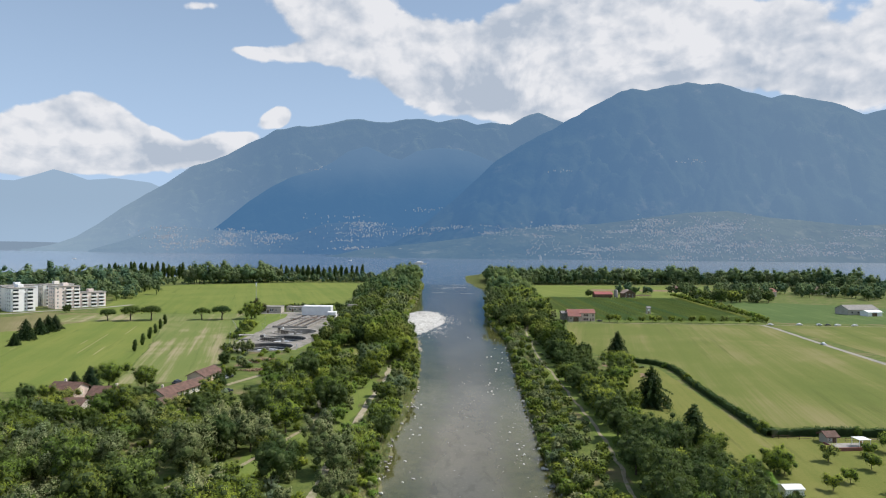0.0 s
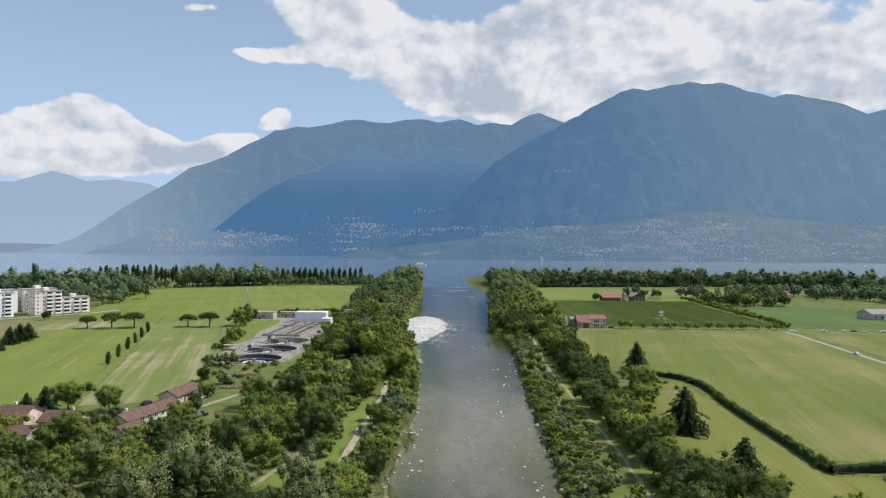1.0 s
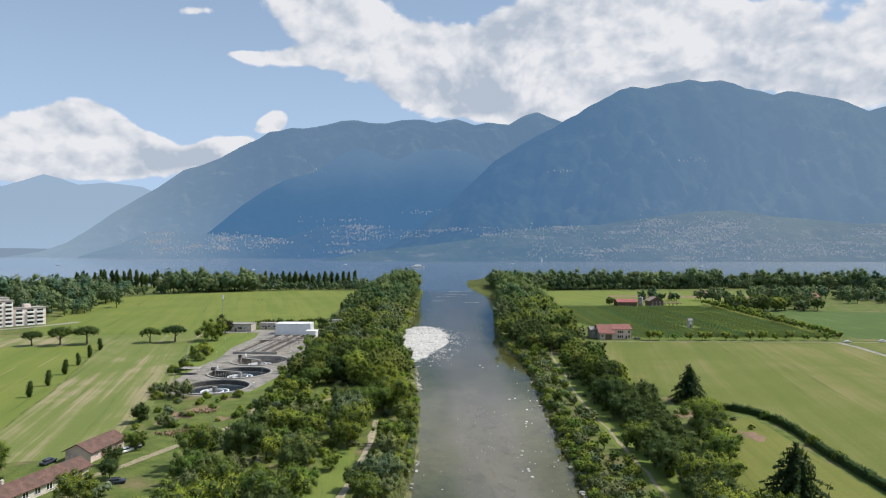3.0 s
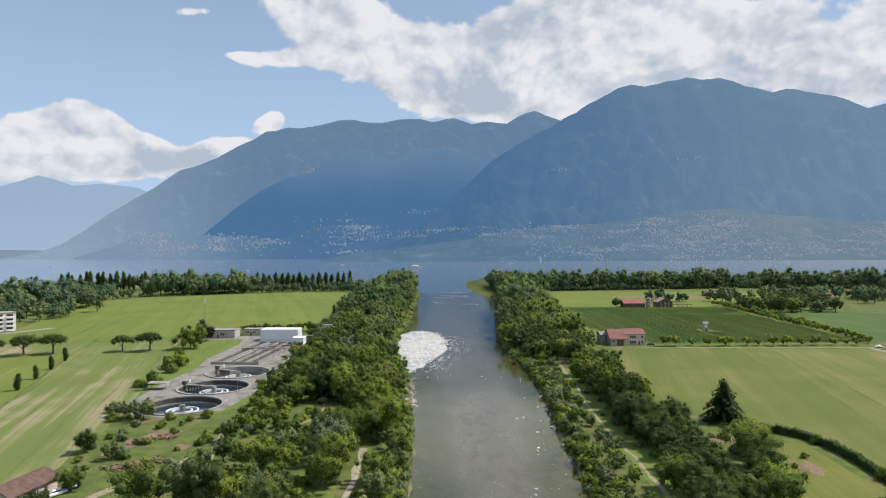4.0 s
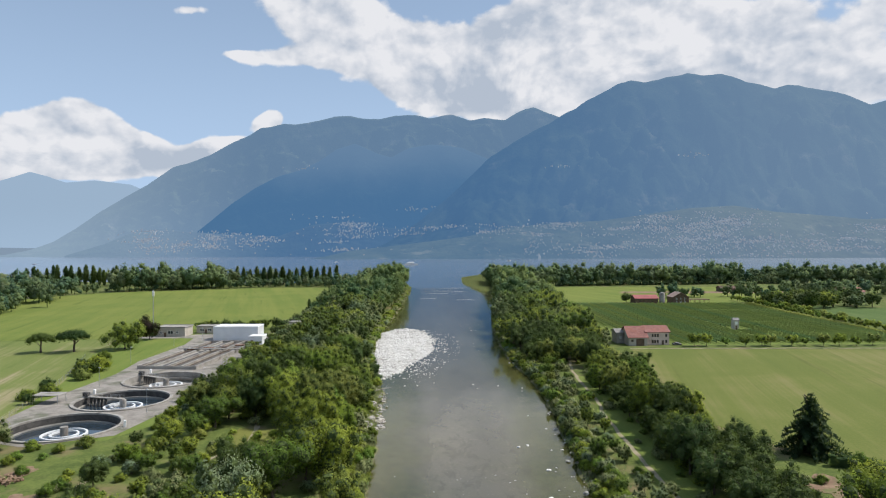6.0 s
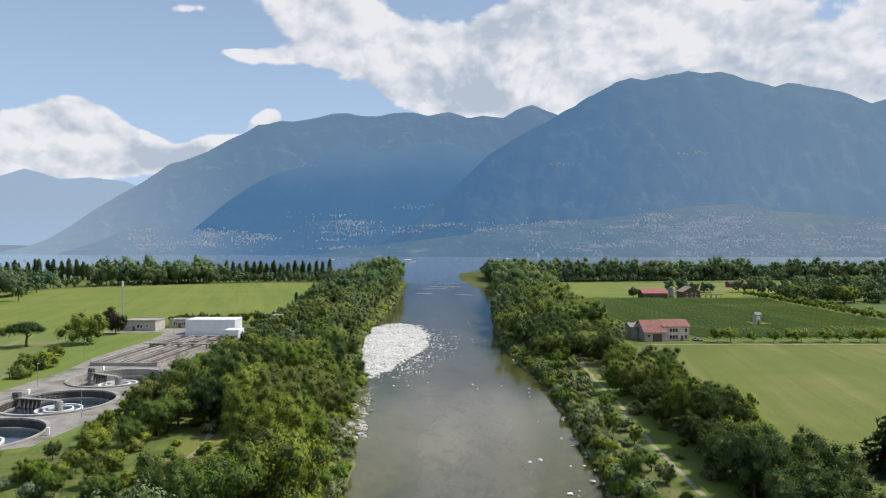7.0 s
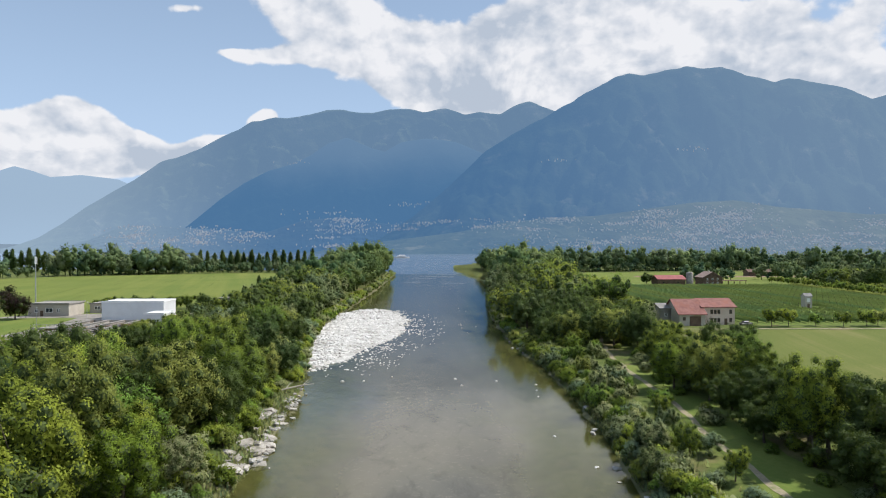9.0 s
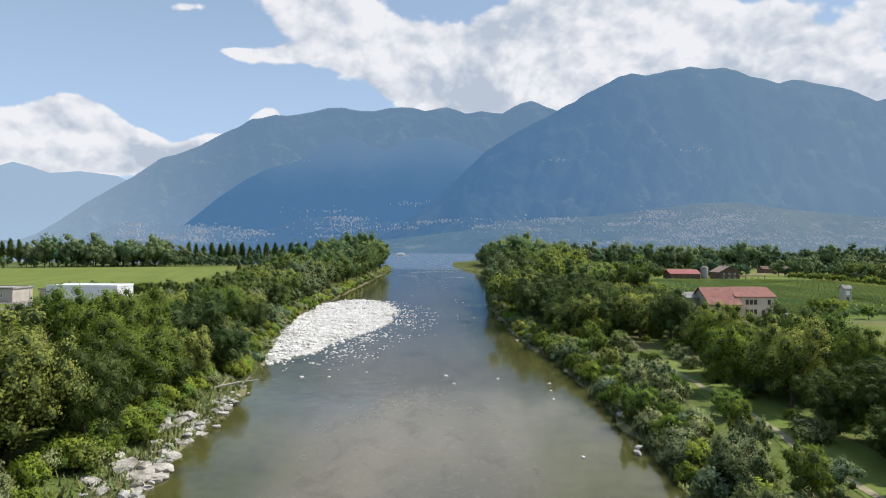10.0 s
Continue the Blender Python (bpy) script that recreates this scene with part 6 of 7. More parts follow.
house("white machine hall with pale roof", 352, 538, 12, 14, 8, 3.4, 1.4, M_WHITE, M_WHITE, gate=(4, 9, 2.8), name="machine_hall", category="hall")
house("rose villa with red roof among trees", 366, 752, 8, 24, 14, 6.0, 3.2, M_PINK, M_ROOF_RED, [("f", u, z, 1.0, 1.4) for u in (3, 8, 13, 18, 22) for z in (1.7, 4.4)], 10.5, 6, group="far houses")
house("villa with brown roof among trees", 460, 800, -6, 20, 12, 6.0, 3.0, M_PLASTER, M_ROOF_BROWN, [("f", u, 4.2, 1.0, 1.4) for u in (3, 8, 13, 17)], 10.5, 6, group="far houses")
house("long brown-roofed farm shed near the lake", 300, 846, -2, 34, 12, 3.6, 2.2, M_WOOD, M_ROOF_BROWN, gate=(14, 18, 3.0), name="shed", category="shed")


def flat_building(name, label, category, x, y, turn, L, W, H, wall, windows=(), eaves=0.35, door=None, top=None):
    b = thing(name, label, category, pose(x, y, 0, 0, 0, turn))
    part("wall", one("wall", wall, (0, L, 0, W, -0.3, H)), b)
    part("roof", one("roof", top or M_CONCRETE, (-eaves, L + eaves, -eaves, W + eaves, H, H + 0.35), (-eaves, L + eaves, -eaves, -eaves + 0.3, H + 0.35, H + 0.55), (-eaves, L + eaves, W + eaves - 0.3, W + eaves, H + 0.35, H + 0.55), bevel=0.0), b)
    for u, z, w, h in windows:
        add_window(b, u, -0.004, z, w, h)
    if door:
        part("door", one("door", M_WOOD, (door - 0.6, door + 0.6, -0.05, 0.03, 0, 2.2), bevel=0.02), b)
    return b


flat_building("process_hall", "large white windowless hall of the treatment plant", "hall", -106.4, 504.3, 0, 22.2, 11, 6.4, M_CLAD, eaves=0.1, top=M_WHITE)
flat_building("annex", "small white annex with flat roof", "hall", -84.5, 489, 0, 6.5, 8, 3.6, M_CLAD, eaves=0.15, door=1.6, top=M_WHITE)
flat_building("office_building", "low beige flat-roofed plant office", "building", -141.3, 518.4, 0, 15.4, 11, 4.6, M_BEIGE, [(3.2, 2.2, 1.2, 1.2), (8.0, 2.4, 2.8, 1.6), (11.5, 2.4, 1.2, 1.2)], door=5.2)
flat_building("office_building", "long low beige plant wing with dark windows", "building", -124.5, 531, 0, 26, 8, 3.6, M_BEIGE, [(u, 2.1, 2.2, 1.3) for u in (3, 7, 11, 15, 19, 23)], door=5.0)
flat_building("pump_house", "small beige pump house by the trees", "building", -76, 537, 0, 8, 6, 5.0, M_PLASTER, [(2.5, 2.6, 1.2, 1.2), (5.5, 2.6, 1.2, 1.2)])


def apartment(label, x, y, turn, L, W, floors, wall, bays):
    b = thing("apartment_block", label, "building", pose(x, y, 0, 0, 0, turn), "apartment blocks")
    H = floors * 2.9 + 0.6
    part("wall", one("wall", wall, (0, L, 0, W, -0.3, H)), b)
    rf = part("roof", one("roof", M_CONCRETE, (-0.4, L + 0.4, -0.4, W + 0.4, H, H + 0.5)), b)
    part("lift_house", one("lift_house", wall, (L * 0.4, L * 0.4 + 4, W * 0.3, W * 0.7, H + 0.5, H + 2.8), bevel=0.1), rf)
    slab = one("balcony", M_WHITE, (0, 4.6, -1.5, 0, -0.2, 0), (0, 4.6, -1.5, -1.35, 0, 0.95), (0, 0.12, -1.35, 0, 0, 0.95), (4.48, 4.6, -1.35, 0, 0, 0.95))
    dark = one("recess", M_GLASS, (0.4, 4.2, -0.05, -0.004, 0.05, 2.2))
    for f in range(floors):
        z = 0.6 + f * 2.9
        for u in bays:
            o = part("balcony", slab, b)
            o.matrix_basis = pose(u, 0, z)
            part("balcony_door", dark, o)
        for u in range(2, int(L) - 1, 4):
            if not any(q - 0.8 < u < q + 5.2 for q in bays):
                add_window(b, u, -0.004, z + 1.5, 1.3, 1.4)
        for v in (3.0, 6.5, 10.0):
            if v < W - 1:
                add_window(b, L + 0.004, v, z + 1.5, 1.5, 1.5, 90)
                add_window(b, -0.004, v, z + 1.5, 1.5, 1.5, -90)
    return b


apartment("cream six-storey apartment block with white balconies", -362, 494, 50, 24, 13, 6, M_PALECREAM, (2, 14))
apartment("white six-storey apartment block with stacked balconies", -330, 505, 52, 17, 20, 6, M_WHITE, (1, 11))
apartment("rose six-storey apartment block with balconies", -311, 530, 52, 19, 14, 6, M_PALEROSE, (8, 14))
apartment("rose four-storey apartment block with balconies", -300, 545, 48, 21, 12, 4, M_PALEROSE, (2, 9, 15))
apartment("white apartment block behind the others", -354, 530, 50, 26, 13, 6, M_WHITE, (2, 14))
apartment("cream apartment block behind the others", -334, 552, 50, 24, 13, 6, M_PALECREAM, (2, 14))


# open shed and silo of the far farm
shed = thing("open_shed", "open timber shed with flat dark roof", "shed", pose(212, 708, 0))
part("roof", one("roof", M_ROOF_BROWN, (-0.5, 17.5, -0.5, 8.5, 3.0, 3.3), bevel=0.08), shed)
post_me = one("post", M_WOOD, (-0.12, 0.12, -0.12, 0.12, 0, 3.0))
for i in range(5):
    for j in (0, 8):
        part("post", post_me, shed).matrix_basis = pose(0.3 + i * 4.1, j, 0)
si = Shape()
si.tube([(0, 0, 0), (0, 0, 8.0), (0, 0, 8.8), (0, 0, 9.2)], [2.3, 2.3, 1.6, 0.4], 16)
silo = thing("silo", "round grey concrete farm silo", "silo", pose(191.5, 712, 0))
part("shell", si.mesh("shell", M_CONCRETE, smooth=True), silo)
part("ladder", one("ladder", M_METAL, (-0.25, -0.2, -2.5, -2.42, 0.4, 8), (0.2, 0.25, -2.5, -2.42, 0.4, 8), *[(-0.2, 0.2, -2.48, -2.44, z, z + 0.05) for z in np.arange(0.6, 8, 0.6)]), silo)

terrace = thing("terrace", "raised garden terrace with low red brick walls", "terrace", pose(106.5, 180.5, 0, 0, 0, 6))
part("floor", one("floor", M_CONCRETE, (0.25, 10.75, 0.25, 5.5, 0, 0.5)), terrace)
part("front_wall", one("front_wall", M_ROOF_RED, (0, 11, 0, 0.25, 0, 1.0), bevel=0.03), terrace)
part("side_wall", one("side_wall", M_ROOF_RED, (0, 0.25, 0.25, 5.5, 0, 1.0), bevel=0.03), terrace)
part("side_wall", one("side_wall", M_ROOF_RED, (10.75, 11, 0.25, 5.5, 0, 1.0), bevel=0.03), terrace)
pergola = thing("pergola", "white open pergola on the garden terrace", "pergola", pose(113.4, 182, 0.5, 0, 0, 6))
for px, py in ((0, 0), (3.2, 0), (0, 2.8), (3.2, 2.8)):
    part("post", one("post", M_WHITE, (px - 0.06, px + 0.06, py - 0.06, py + 0.06, 0, 2.2)), pergola)
part("roof", one("roof", M_WHITE, (-0.2, 3.4, -0.2, 3.0, 2.2, 2.3), bevel=0.03), pergola)
low_fence = thing("garden_fence", "low wooden garden fence on posts", "fence")
fence_line = smooth_line([(95, 192), (106, 190.5), (128, 188)], 2.5)
for x, y in fence_line:
    part("post", one("post", M_WOOD, (-0.05, 0.05, -0.05, 0.05, 0, 1.1)), low_fence).matrix_basis = pose(x, y, 0)
for z in (0.45, 0.95):
    s = Shape()
    s.tube([(x, y, z) for x, y in fence_line], [0.05] * len(fence_line), 4)
    part("rail", s.mesh("rail", M_WOOD), low_fence)

# ---- treatment plant ----
def clarifier(x, y, turn, full, bridge):
    c = thing("clarifier_tank", "round sunken concrete settling tank " + ("filled with dark water" if full else "standing empty"), "tank", pose(x, y, 0, 0, 0, turn), "settling tanks")
    s = Shape()
    s.ring(0, 0, TANK_R - 0.55, TANK_R, -3.6, 0.0, 64)
    part("wall", s.mesh("wall", M_DARKCONC if full else M_CONCRETE), c)
    s = Shape()
    s.ring(0, 0, TANK_R - 0.6, TANK_R + 0.35, 0.0, 0.45, 64)
    part("rim", s.mesh("rim", M_CONCRETE), c)
    s = Shape()
    s.prism(circle(0, 0, TANK_R - 0.56, 64), -3.7, -1.9 if full else -3.2)
    part("water" if full else "floor", s.mesh("water", M_POOL if full else M_CONCRETE), c)
    s = Shape()
    s.ring(0, 0, TANK_R - 1.5, TANK_R - 1.2, -2.2, -1.5, 64)
    part("overflow_weir", s.mesh("overflow_weir", M_CONCRETE), c)
    for r, w in ((5.4, 0.5), (3.4, 0.42)):
        s = Shape()
        s.ring(0, 0, r - w, r, -2.2, -1.45, 48)
        part("inner_ring", s.mesh("inner_ring", M_CLAD), c, "white ring channel")
    s = Shape()
    s.tube([(0, 0, -3.6), (0, 0, 0.3), (0, 0, 0.31)], [0.95, 0.95, 0.9], 16)
    part("hub", s.mesh("hub", M_CONCRETE), c)
    if bridge:
        br = part("bridge", one("bridge", M_CONCRETE, (-0.2, TANK_R + 0.6, -0.7, 0.7, 0.46, 0.66)), c)
        part("railing", one("railing", M_METAL, (0, TANK_R, -0.7, -0.64, 1.5, 1.56), (0, TANK_R, 0.64, 0.7, 1.5, 1.56), *[(u, u + 0.06, v, v + 0.06, 0.66, 1.5) for u in np.arange(0.2, TANK_R, 1.6) for v in (-0.7, 0.64)]), br)
        part("scraper", one("scraper", M_DARKCONC, *[(u, u + 0.25, -0.45, 0.45, -2.4, 0.46) for u in np.arange(6, TANK_R - 1.5, 1.3)]), br)
        part("motor_box", one("motor_box", M_DARKCONC, (TANK_R - 1.4, TANK_R + 0.5, -0.6, 0.6, 0.66, 1.9), bevel=0.1), br)
    part("control_cabinet", one("control_cabinet", M_WHITE, (TANK_R + 0.5, TANK_R + 1.1, -5.0, -4.3, 0.1, 1.7), bevel=0.05), c)


clarifier(*TANKS[0], 20, True, False)
clarifier(*TANKS[1], 165, True, True)
clarifier(*TANKS[2], 150, False, True)

lanes = thing("settling_basin", "long rectangular concrete basins with brown water", "basin", pose(-110, 428, 0, 0, 0, -4))
for i in range(5):
    x0 = 1.5 + i * 5.6
    part("lane_wall", one("lane_wall", M_CONCRETE, (x0 - 0.3, x0 + 0.3, 0, 66, 0, 1.3), bevel=0.06), lanes)
    part("coping", one("coping", M_CONCRETE, (x0 - 0.5, x0 + 0.5, 0, 66, 1.3, 1.42)), lanes)
for i in range(4):
    x0 = 1.5 + i * 5.6
    part("basin_water", one("basin_water", M_SLUDGE if i != 1 else M_CONCRETE, (x0 + 0.3, x0 + 5.3, 1, 65, 0.1, 0.62)), lanes)
    part("channel", one("channel", M_DARKCONC, (x0 + 2.2, x0 + 3.4, 2, 64, 0.62, 0.8)), lanes)
    rust = part("scraper_beam", one("scraper_beam", M_RUST, (x0 + 0.3, x0 + 5.3, 40 + 4 * i, 41 + 4 * i, 1.0, 1.6), bevel=0.08), lanes, "rusty scraper beam")
for yy in (0, 66):
    part("end_wall", one("end_wall", M_CONCRETE, (1.2, 24.2, yy - 0.3, yy + 0.3, 0, 1.3), bevel=0.06), lanes)
walkway = part("walkway", one("walkway", M_CONCRETE, (-1, 27, 38, 39.6, 1.75, 1.95)), lanes)
part("railing", one("railing", M_METAL, (-1, 27, 38, 38.06, 2.85, 2.92), (-1, 27, 39.5, 39.56, 2.85, 2.92), *[(u, u + 0.06, v, v + 0.06, 1.95, 2.9) for u in range(-1, 28, 2) for v in (38, 39.5)]), walkway)
for i in range(5):
    part("strut", one("strut", M_CONCRETE, (1.2 + i * 5.6, 1.8 + i * 5.6, 38.2, 39.4, 1.42, 1.75)), lanes)

canopy = thing("car_port", "low pale canopy on thin posts", "shelter", pose(-114.2, 372, 0))
part("roof", one("roof", M_CONCRETE, (0, 8, 0, 5, 2.5, 2.7), bevel=0.06), canopy)
for px, py in ((0.3, 0.3), (7.6, 0.3), (0.3, 4.6), (7.6, 4.6)):
    part("post", one("post", M_METAL, (px - 0.07, px + 0.07, py - 0.07, py + 0.07, 0, 2.5)), canopy)


def lamp(x, y, h=6.5):
    p = thing("lamp_post", "slim grey lamp post on the plant lawn", "lamp", pose(x, y, 0), "plant lamps")
    s = Shape()
    s.tube([(0, 0, -0.2), (0, 0, h)], [0.09, 0.05], 6)
    part("pole", s.mesh("pole", M_METAL), p)
    part("head", one("head", M_CLAD, (-0.15, 0.45, -0.12, 0.12, h - 0.05, h + 0.1), bevel=0.03), p)


for x, y in ((-106.7, 396), (-113, 356), (-76, 362), (-117, 440), (-118, 485), (-112, 505), (-72, 395)):
    lamp(x, y)
mast = thing("radio_mast", "tall slim grey radio mast", "mast", pose(-152, 541, 0))
s = Shape()
s.tube([(0, 0, -0.3), (0, 0, 12), (0, 0, 23)], [0.32, 0.22, 0.12], 8)
part("pole", s.mesh("pole", M_METAL), mast)
part("antenna", one("antenna", M_CLAD, *[(a - 0.15, a + 0.15, b - 0.15, b + 0.15, 19.5, 22.5) for a, b in ((0.4, 0), (-0.4, 0.2), (0, -0.45))]), mast)
fence = thing("wire_fence", "low wire fence on thin posts beside the lawn", "fence")
fp = one("post", M_METAL, (-0.04, 0.04, -0.04, 0.04, 0, 1.5))
line = smooth_line([(-104.5, 330), (-122, 398), (-143.5, 456)], 4)
for x, y in line:
    part("post", fp, fence).matrix_basis = pose(x, y, 0)
for z in (0.5, 1.0, 1.45):
    s = Shape()
    s.tube([(x, y, z) for x, y in line], [0.018] * len(line), 3)
    part("wire", s.mesh("wire", M_METAL), fence)


# ---- vehicles and boats ----
def car(x, y, turn, paint, label):
    c = thing("car", label, "car", pose(x, y, 0.0, 0, 0, turn), "parked cars")
    s = Shape()
    s.box(-2.1, 2.1, -0.85, 0.85, 0.3, 0.85, bevel=0.14)
    s.box(-1.3, 1.0, -0.74, 0.74, 0.84, 1.42, bevel=0.28)
    part("body", s.mesh("body", paint), c)
    part("glazing", one("glazing", M_GLASS, (-1.12, 0.82, -0.76, 0.76, 0.92, 1.22)), c)
    w = Shape()
    w.tube([(0, -0.1, 0), (0, 0.1, 0), (0, 0.11, 0)], [0.32, 0.32, 0.2], 12)
    me = w.mesh("wheel", M_TYRE)
    for px in (-1.3, 1.3):
        for py in (-0.8, 0.8):
            part("wheel", me, c).matrix_basis = pose(px, py, 0.32)


for x, y, a, p, l in ((-86, 266, 60, M_CAR_W, "white car parked beside the small house"), (-85, 269, 60, M_CAR_D, "dark car parked beside the small house"), (-77, 243, 20, M_CAR_D, "dark car parked under the trees"), (-101, 257, 80, M_CAR_D, "dark car parked at the field edge"),
                      (-110, 205, 30, M_CAR_W, "white car parked under the trees"), (-116, 204, 20, M_CAR_W, "white car parked under the trees"), (-103, 208, 40, M_CAR_W, "white car parked beside the shed"), (236, 468.9, 2, M_CAR_W, "white car parked beside the farm lane"),
                      (258, 471, 4, M_CAR_W, "white car parked beside the field"), (272, 470.5, 4, M_CAR_W, "white car parked beside the field"), (278, 470, 4, M_CAR_D, "dark car parked beside the field"), (285, 470, 4, M_CAR_W, "white car parked beside the field"), (297, 469.5, 4, M_CAR_W, "white van parked beside the field"), (117, 482, 10, M_CAR_D, "dark car parked beside the farmhouse"), (219, 376, 80, M_CAR_W, "white car driving on the field lane")):
    car(x, y, a, p, l)


def boat(x, y, turn, L, label, cabin=True, name="motor_boat"):
    b = thing(name, label, "boat", pose(x, y, WATER, 0, 0, turn), "boats on the lake")
    w = L * 0.16
    s = Shape()
    ring = lambda k, z: [(-L / 2, -w * k, z), (L * 0.15, -w * k, z), (L / 2 * (0.85 + 0.15 * k), 0, z), (L * 0.15, w * k, z), (-L / 2, w * k, z)]
    s.v = ring(0.6, -0.3) + ring(1.0, L * 0.09)
    s.f = [(i, (i + 1) % 5, 5 + (i + 1) % 5, 5 + i) for i in range(5)] + [(5, 6, 7, 8, 9)]
    s.m = [0] * 6
    part("hull", s.mesh("hull", M_WHITE), b)
    if cabin:
        part("cabin", one("cabin", M_WHITE, (-L * 0.35, L * 0.2, -w * 0.75, w * 0.75, L * 0.09, L * 0.17), bevel=L * 0.01), b)
        part("cabin_windows", one("cabin_windows", M_GLASS, (-L * 0.32, L * 0.17, -w * 0.76, w * 0.76, L * 0.115, L * 0.145)), b)
    return b


f = boat(-66, 2086, 0, 42, "white passenger ferry crossing the lake", name="ferry")
part("upper_deck", one("upper_deck", M_WHITE, (-10, 6, -3.6, 3.6, 7.15, 9.3), bevel=0.3), f)
for x, y, a, L in ((-783, 1582, 5, 14), (287, 2633, 20, 20), (554, 1982, -5, 12), (-350, 2500, 40, 14), (-1300, 2300, 0, 16), (160, 1600, 170, 9), (-520, 1900, 30, 9), (900, 2300, 10, 12)):
    boat(x, y, a, L, "small white motor boat on the lake")
rngb = np.random.default_rng(5)
for i in range(26):
    x, y = 640 + rngb.uniform(0, 260), 1085 + rngb.uniform(0, 60)
    b = boat(x, y, rngb.uniform(70, 110), rngb.uniform(7, 11), "white sailing boat moored in the marina", False, "sailing_boat")
    s = Shape()
    s.tube([(0.5, 0, 0.5), (0.5, 0, 12)], [0.1, 0.06], 5)
    part("mast", s.mesh("mast", M_WHITE), b)

# ---- stones, gravel bar, driftwood, reeds ----
def stones(name, label, places, seed, mat=M_STONE, flat=0.6):
    rng = np.random.default_rng(seed)
    V, F, k = [], [], 0
    for x, y, z, r in places:
        v = BALL1[0] * rng.uniform(0.7, 1.3, (len(BALL1[0]), 1)) * (r * rng.uniform(0.8, 1.3), r * rng.uniform(0.8, 1.3), r * flat)
        a = rng.uniform(0, math.tau)
        V.append(np.stack([v[:, 0] * math.cos(a) - v[:, 1] * math.sin(a) + x, v[:, 0] * math.sin(a) + v[:, 1] * math.cos(a) + y, v[:, 2] + z], 1))
        F += [tuple(i + k for i in f) for f in BALL1[1]]
        k += len(v)
    return tagged(new(name, mesh_of(name, np.concatenate(V), F, mat)), label, "stones", kind="stuff")


BAR = [(-16.5, 415), (-12, 420), (-8, 432), (-4.5, 449), (-1, 463), (3, 480), (4.5, 503), (4, 520), (0, 545), (-6, 562), (-12, 566), (-19, 562), (-26, 545), (-29, 515), (-28, 480), (-25, 455), (-21, 432)]
rngs = np.random.default_rng(9)
P = []
cx, cy = np.mean([p[0] for p in BAR]), np.mean([p[1] for p in BAR])
ripple = lambda x, y: noise.noise((x * 0.16 + 0.05 * y, y * 0.05, 4.0)) + 0.6 * noise.noise((x * 0.5, y * 0.22, 8.0))
while len(P) < 9500:
    x, y = rngs.uniform(-31, 18), rngs.uniform(405, 600)
    worn = ripple(x, y)
    if inside(x, y, BAR):
        edge_in = inside(x + 4.0 + 3 * worn, y, BAR) and inside(x + 1, y - 9, BAR)
        if rngs.random() < (0.75 + 0.5 * worn if edge_in else 0.34 + 0.5 * worn):
            big = rngs.random() < 0.12
            P.append((x, y, WATER + (0.2 + 0.2 * max(0, worn) if edge_in else 0.0), rngs.uniform(0.4, 0.8) if big else rngs.uniform(0.14, 0.4)))
    elif rngs.random() < (0.07 + 0.16 * worn) and inside(x - 6, y + 5, BAR):
        P.append((x, y, WATER - 0.03, rngs.uniform(0.12, 0.34)))
    elif rngs.random() < 0.035 + 0.06 * worn and inside(x - 13, y + 6, BAR):
        P.append((x, y, WATER - 0.03, rngs.uniform(0.1, 0.26)))
stones("gravel_bar", "bright bar of bleached river stones", P, 10)
# the low bank of gravel that carries them, uneven at its edge
mound = Shape()
rows = [(0.97, -0.12), (0.88, 0.04), (0.72, 0.16), (0.45, 0.3), (0.2, 0.36)]
rim = smooth_line(BAR + BAR[:1], 5.0)[:-1]
n_ = len(rim)
for k_, z_ in rows:
    for x, y in rim:
        w_ = 1 + 0.12 * noise.noise((x * 0.25, y * 0.09, k_ * 3))
        mound.v.append((cx + (x - cx) * k_ * w_, cy + (y - cy) * k_ * w_, WATER + z_ + 0.12 * ripple(x * k_, y * k_)))
mound.v.append((cx, cy, WATER + 0.36))
mound.f = [(j * n_ + i, j * n_ + (i + 1) % n_, (j + 1) * n_ + (i + 1) % n_, (j + 1) * n_ + i) for j in range(len(rows) - 1) for i in range(n_)] + [((len(rows) - 1) * n_ + i, (len(rows) - 1) * n_ + (i + 1) % n_, len(rows) * n_) for i in range(n_)]
mound.m = [0] * len(mound.f)
tagged(new("gravel_bank", mound.mesh("gravel_bank", M_GRAVEL, smooth=True)), "pale gravel bank under the loose stones", "gravel", kind="structure")
P = []
for i in range(230):
    y = rngs.choice([rngs.uniform(150, 265), rngs.uniform(350, 398)])
    P.append((bank_l(y) + rngs.normal(-0.6, 1.1), y, WATER + rngs.uniform(-0.15, 0.6), rngs.uniform(0.2, 0.55) if rngs.random() < 0.85 else rngs.uniform(0.5, 0.8)))
for i in range(90):
    y = rngs.uniform(150, 470)
    P.append((bank_r(y) + rngs.normal(0.2, 0.9), y, WATER + rngs.uniform(-0.1, 0.5), rngs.uniform(0.25, 0.7)))
for i in range(60):
    y = rngs.uniform(440, 600)
    P.append((rngs.uniform(-2, 30), y, WATER - 0.05, rngs.uniform(0.1, 0.34)))
for i in range(300):
    y = rngs.uniform(140, 320)
    P.append((rngs.uniform(bank_l(y) + 2, bank_r(y) - 1) if i % 2 else bank_r(y) - abs(rngs.normal(0, 5)), y, WATER - 0.04, rngs.uniform(0.1, 0.26)))
R = []
for cx, cy in ((-85, 306), (-80, 309), (-77, 285), (-74, 288), (-82, 283)):
    for _ in range(60):
        r = rngs.uniform(0.15, 0.45)
        R.append((cx + rngs.normal(0, 1.7), cy + rngs.normal(0, 1.1), 0.12 + rngs.uniform(0, 0.5), r))
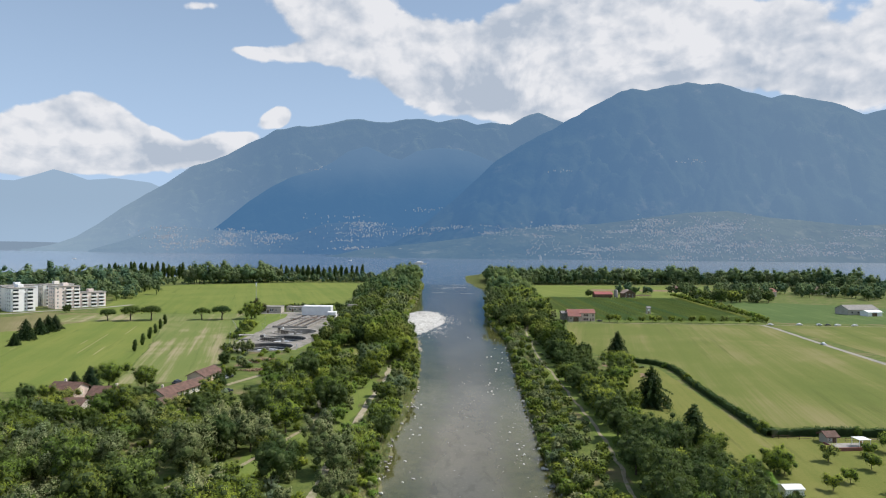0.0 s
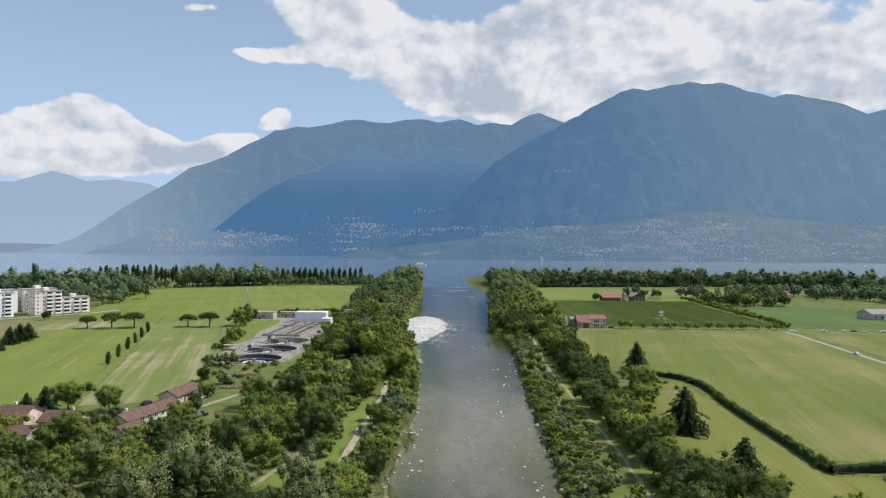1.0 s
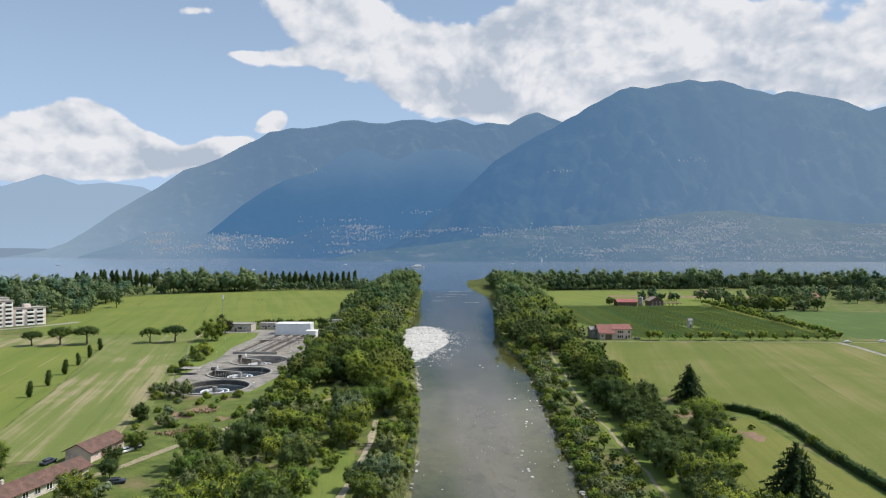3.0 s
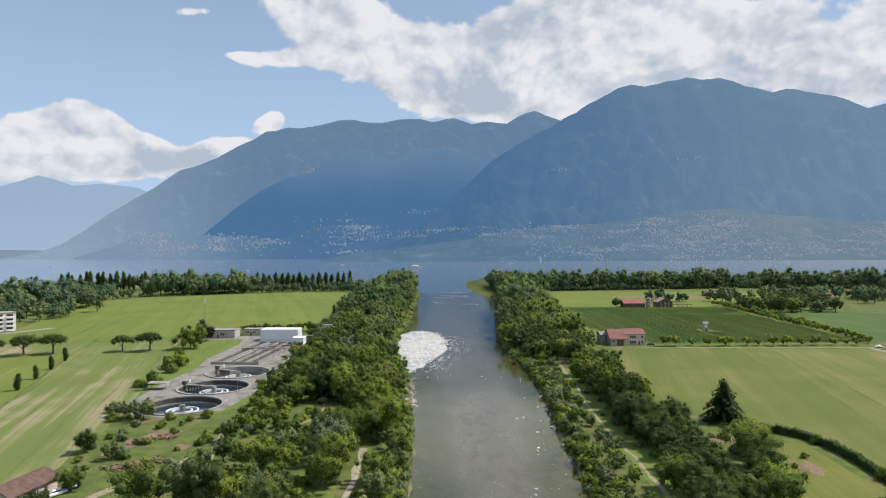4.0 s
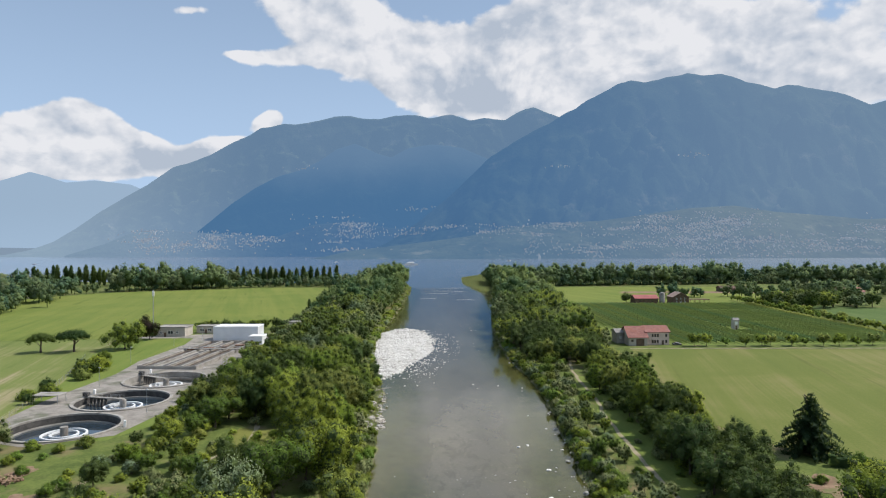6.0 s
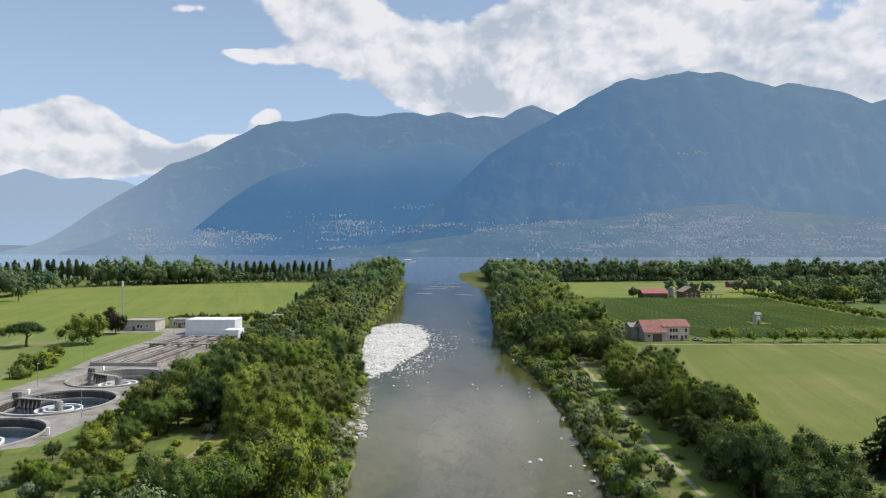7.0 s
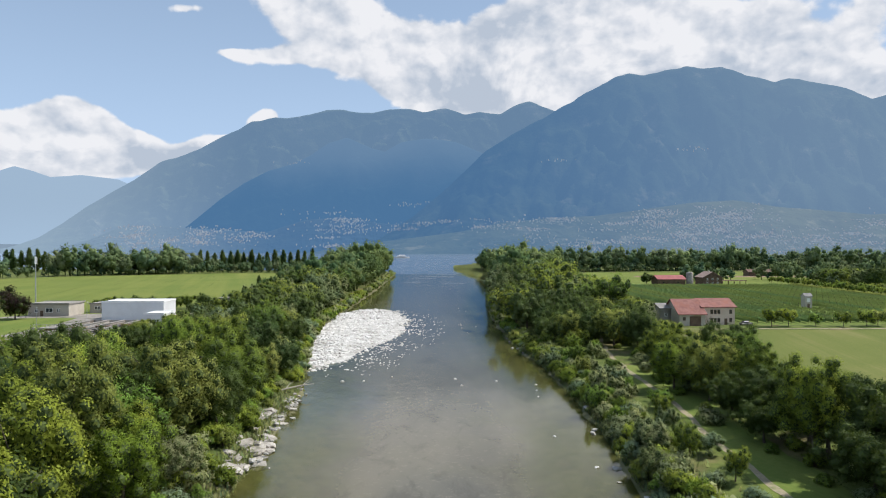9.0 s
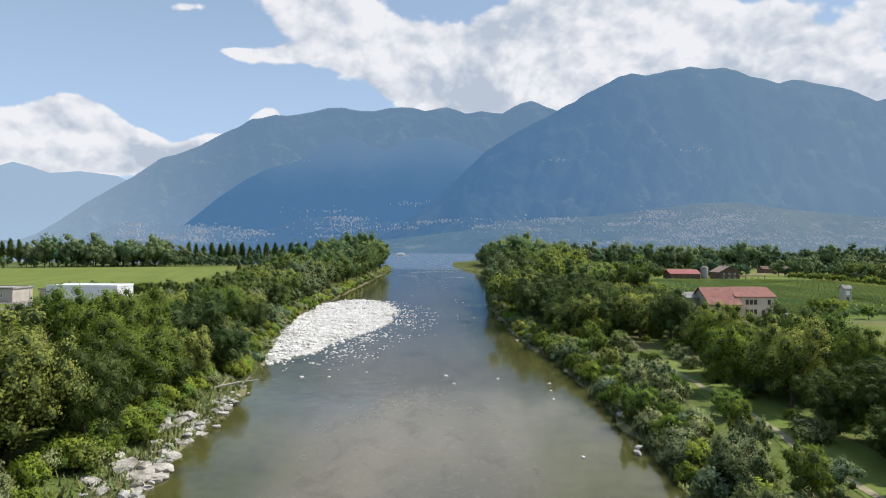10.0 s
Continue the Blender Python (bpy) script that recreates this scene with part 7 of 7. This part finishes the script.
stones("rubble_heaps", "heaps of reddish earth and rubble", R, 14, M_SOIL, 0.8)
stones("bank_stones", "pale boulders along the water's edge", P, 11, M_ROCK)


def slab(x, y, z, size, seed):
    """A broad flat ledge of bank rock, split and chipped along its rim."""
    rng = np.random.default_rng(seed)
    v = BALL2[0] * (1 + np.array([0.55 * noise.noise((p[0] * 1.3 + seed, p[1] * 1.3, p[2] * 1.3)) for p in BALL2[0]]))[:, None]
    v = np.sign(v) * np.abs(v) ** 0.8
    v[:, 2] = np.minimum(v[:, 2], 0.55 + 0.12 * np.sin(3.1 * v[:, 0] + seed))
    me = mesh_of("rock_slab", v * (size * 0.62, size * 0.46, size * 0.26), BALL2[1], M_SLAB)
    thing("rock_slab", "angular pale rock ledge set in the river bank", "rock", pose(x, y, z, rng.uniform(-9, 9), rng.uniform(2, 18), rng.uniform(0, 360)), "bank rock slabs", data=me)


for i in range(64):
    y = (350 + 28 * rngs.random()) if i < 48 else (378 + 14 * rngs.random())
    d = rngs.uniform(-1.2, 3.4) if i < 48 else rngs.uniform(-1.0, 1.2)
    x = bank_l(y) - d
    slab(x, y, float(height(np.array(x), np.array(y))) + 0.06, rngs.uniform(1.4, 2.8) if i % 3 == 0 and i < 48 else rngs.uniform(0.6, 1.4), 500 + i)


def rock(x, y, r, seed):
    rng = np.random.default_rng(seed)
    v = BALL2[0] * rng.uniform(0.8, 1.2, (len(BALL2[0]), 1)) * (r, r * 0.75, r * 0.5)
    ob = thing("river_rock", "pale boulder lying in the shallow river", "rock", pose(x, y, WATER, 0, 0, rng.uniform(0, 360)), "river rocks", data=mesh_of("river_rock", v, BALL2[1], M_STONE))


for i in range(54):
    if i < 16:
        x, y = rngs.normal(21.5, 1.6), float(rngs.choice([190, 262])) + rngs.normal(0, 7)
    elif i < 32:
        x, y = rngs.uniform(24, 35), rngs.uniform(290, 425)
    elif i < 48:
        x, y = bank_l(200) + rngs.uniform(2, 7), rngs.uniform(150, 290)
    else:
        x, y = rngs.uniform(-8, 20), rngs.uniform(395, 430)
    rock(x, y, rngs.uniform(0.22, 0.6), 300 + i)
dw = thing("driftwood", "bleached dead branch lying on the bank", "branch", pose(-15.5, 391, -1.3, 0, 0, 35))
s = Shape()
s.tube([(-3, 0, 0.2), (0, 0.2, 0.6), (3, 0, 1.0), (6, -0.4, 1.1)], [0.2, 0.16, 0.1, 0.03], 6)
for a, b, c in ((0.5, 1.8, 1.6), (2.5, -1.4, 1.8), (3.6, 1.2, 1.9)):
    s.tube([(a, 0.1, 0.7), (a + 1, b * 0.6, 1.2), (a + 2.2, b, c)], [0.08, 0.05, 0.02], 5)
part("branch", s.mesh("branch", M_PALEBARK), dw)


def blades(name, label, places, seed, tall):
    rng = np.random.default_rng(seed)
    n = len(places)
    p = np.array(places)
    a = rng.uniform(0, math.tau, n)
    w, h = rng.uniform(0.1, 0.3, n) * tall, rng.uniform(0.5, 1.0, n) * tall
    dx, dy = np.cos(a) * w, np.sin(a) * w
    lx, ly = rng.normal(0, 0.25, n) * tall, rng.normal(0, 0.25, n) * tall
    v = np.stack([np.stack([p[:, 0] - dx, p[:, 1] - dy, p[:, 2]], 1), np.stack([p[:, 0] + dx, p[:, 1] + dy, p[:, 2]], 1), np.stack([p[:, 0] + lx, p[:, 1] + ly, p[:, 2] + h], 1)], 1).reshape(-1, 3)
    me = mesh_of(name, v, [(3 * i, 3 * i + 1, 3 * i + 2) for i in range(n)], L_REED, 0, np.tile((0.0, 0.0, 1.0), (3 * n, 1)) + rng.normal(0, 0.3, (3 * n, 3)))
    me.attributes.new("tint", "FLOAT", "POINT").data.foreach_set("value", np.repeat(rng.uniform(0, 1, n), 3).astype(np.float32))
    tagged(new(name, me), label, "grass", kind="stuff")


P = []
while len(P) < 20000:
    x, y = rngs.uniform(40, 90), rngs.uniform(848, 1285)
    if wetness(np.array(x), np.array(y)) < 1.0:
        P.append((x, y, float(height(np.array(x), np.array(y))) - 0.1))
blades("reeds", "pale green reeds on the low river spit", P, 12, 3.0)
for x, y, n in ((-6, 868, 24), (2, 905, 34), (14, 892, 20), (-10, 800, 14), (24, 782, 16), (10, 960, 30)):
    pts = smooth_line([(x, y), (x + n * 0.5, y + 1.5), (x + n, y - 2)], 2.0)
    top = fill(strip_line(pts, 1.3, 0.8), (), WATER + 0.05, "foam_streak", M_FOAM)
    tagged(new("foam_streak", top), "thin pale streak of foam on the river", "foam", kind="structure")
P = []
for i in range(26000):
    y = rngs.uniform(140, 480)
    if rngs.random() < 0.5:
        x = bank_l(y) - abs(rngs.normal(0, 3.2)) + 0.2
    else:
        x = bank_r(y) + abs(rngs.normal(0, 3.2)) - 0.2
    P.append((x, y, float(height(np.array(x), np.array(y))) - 0.05))
blades("bank_grass", "rough green grass and weeds on the river banks", P, 13, 0.9)
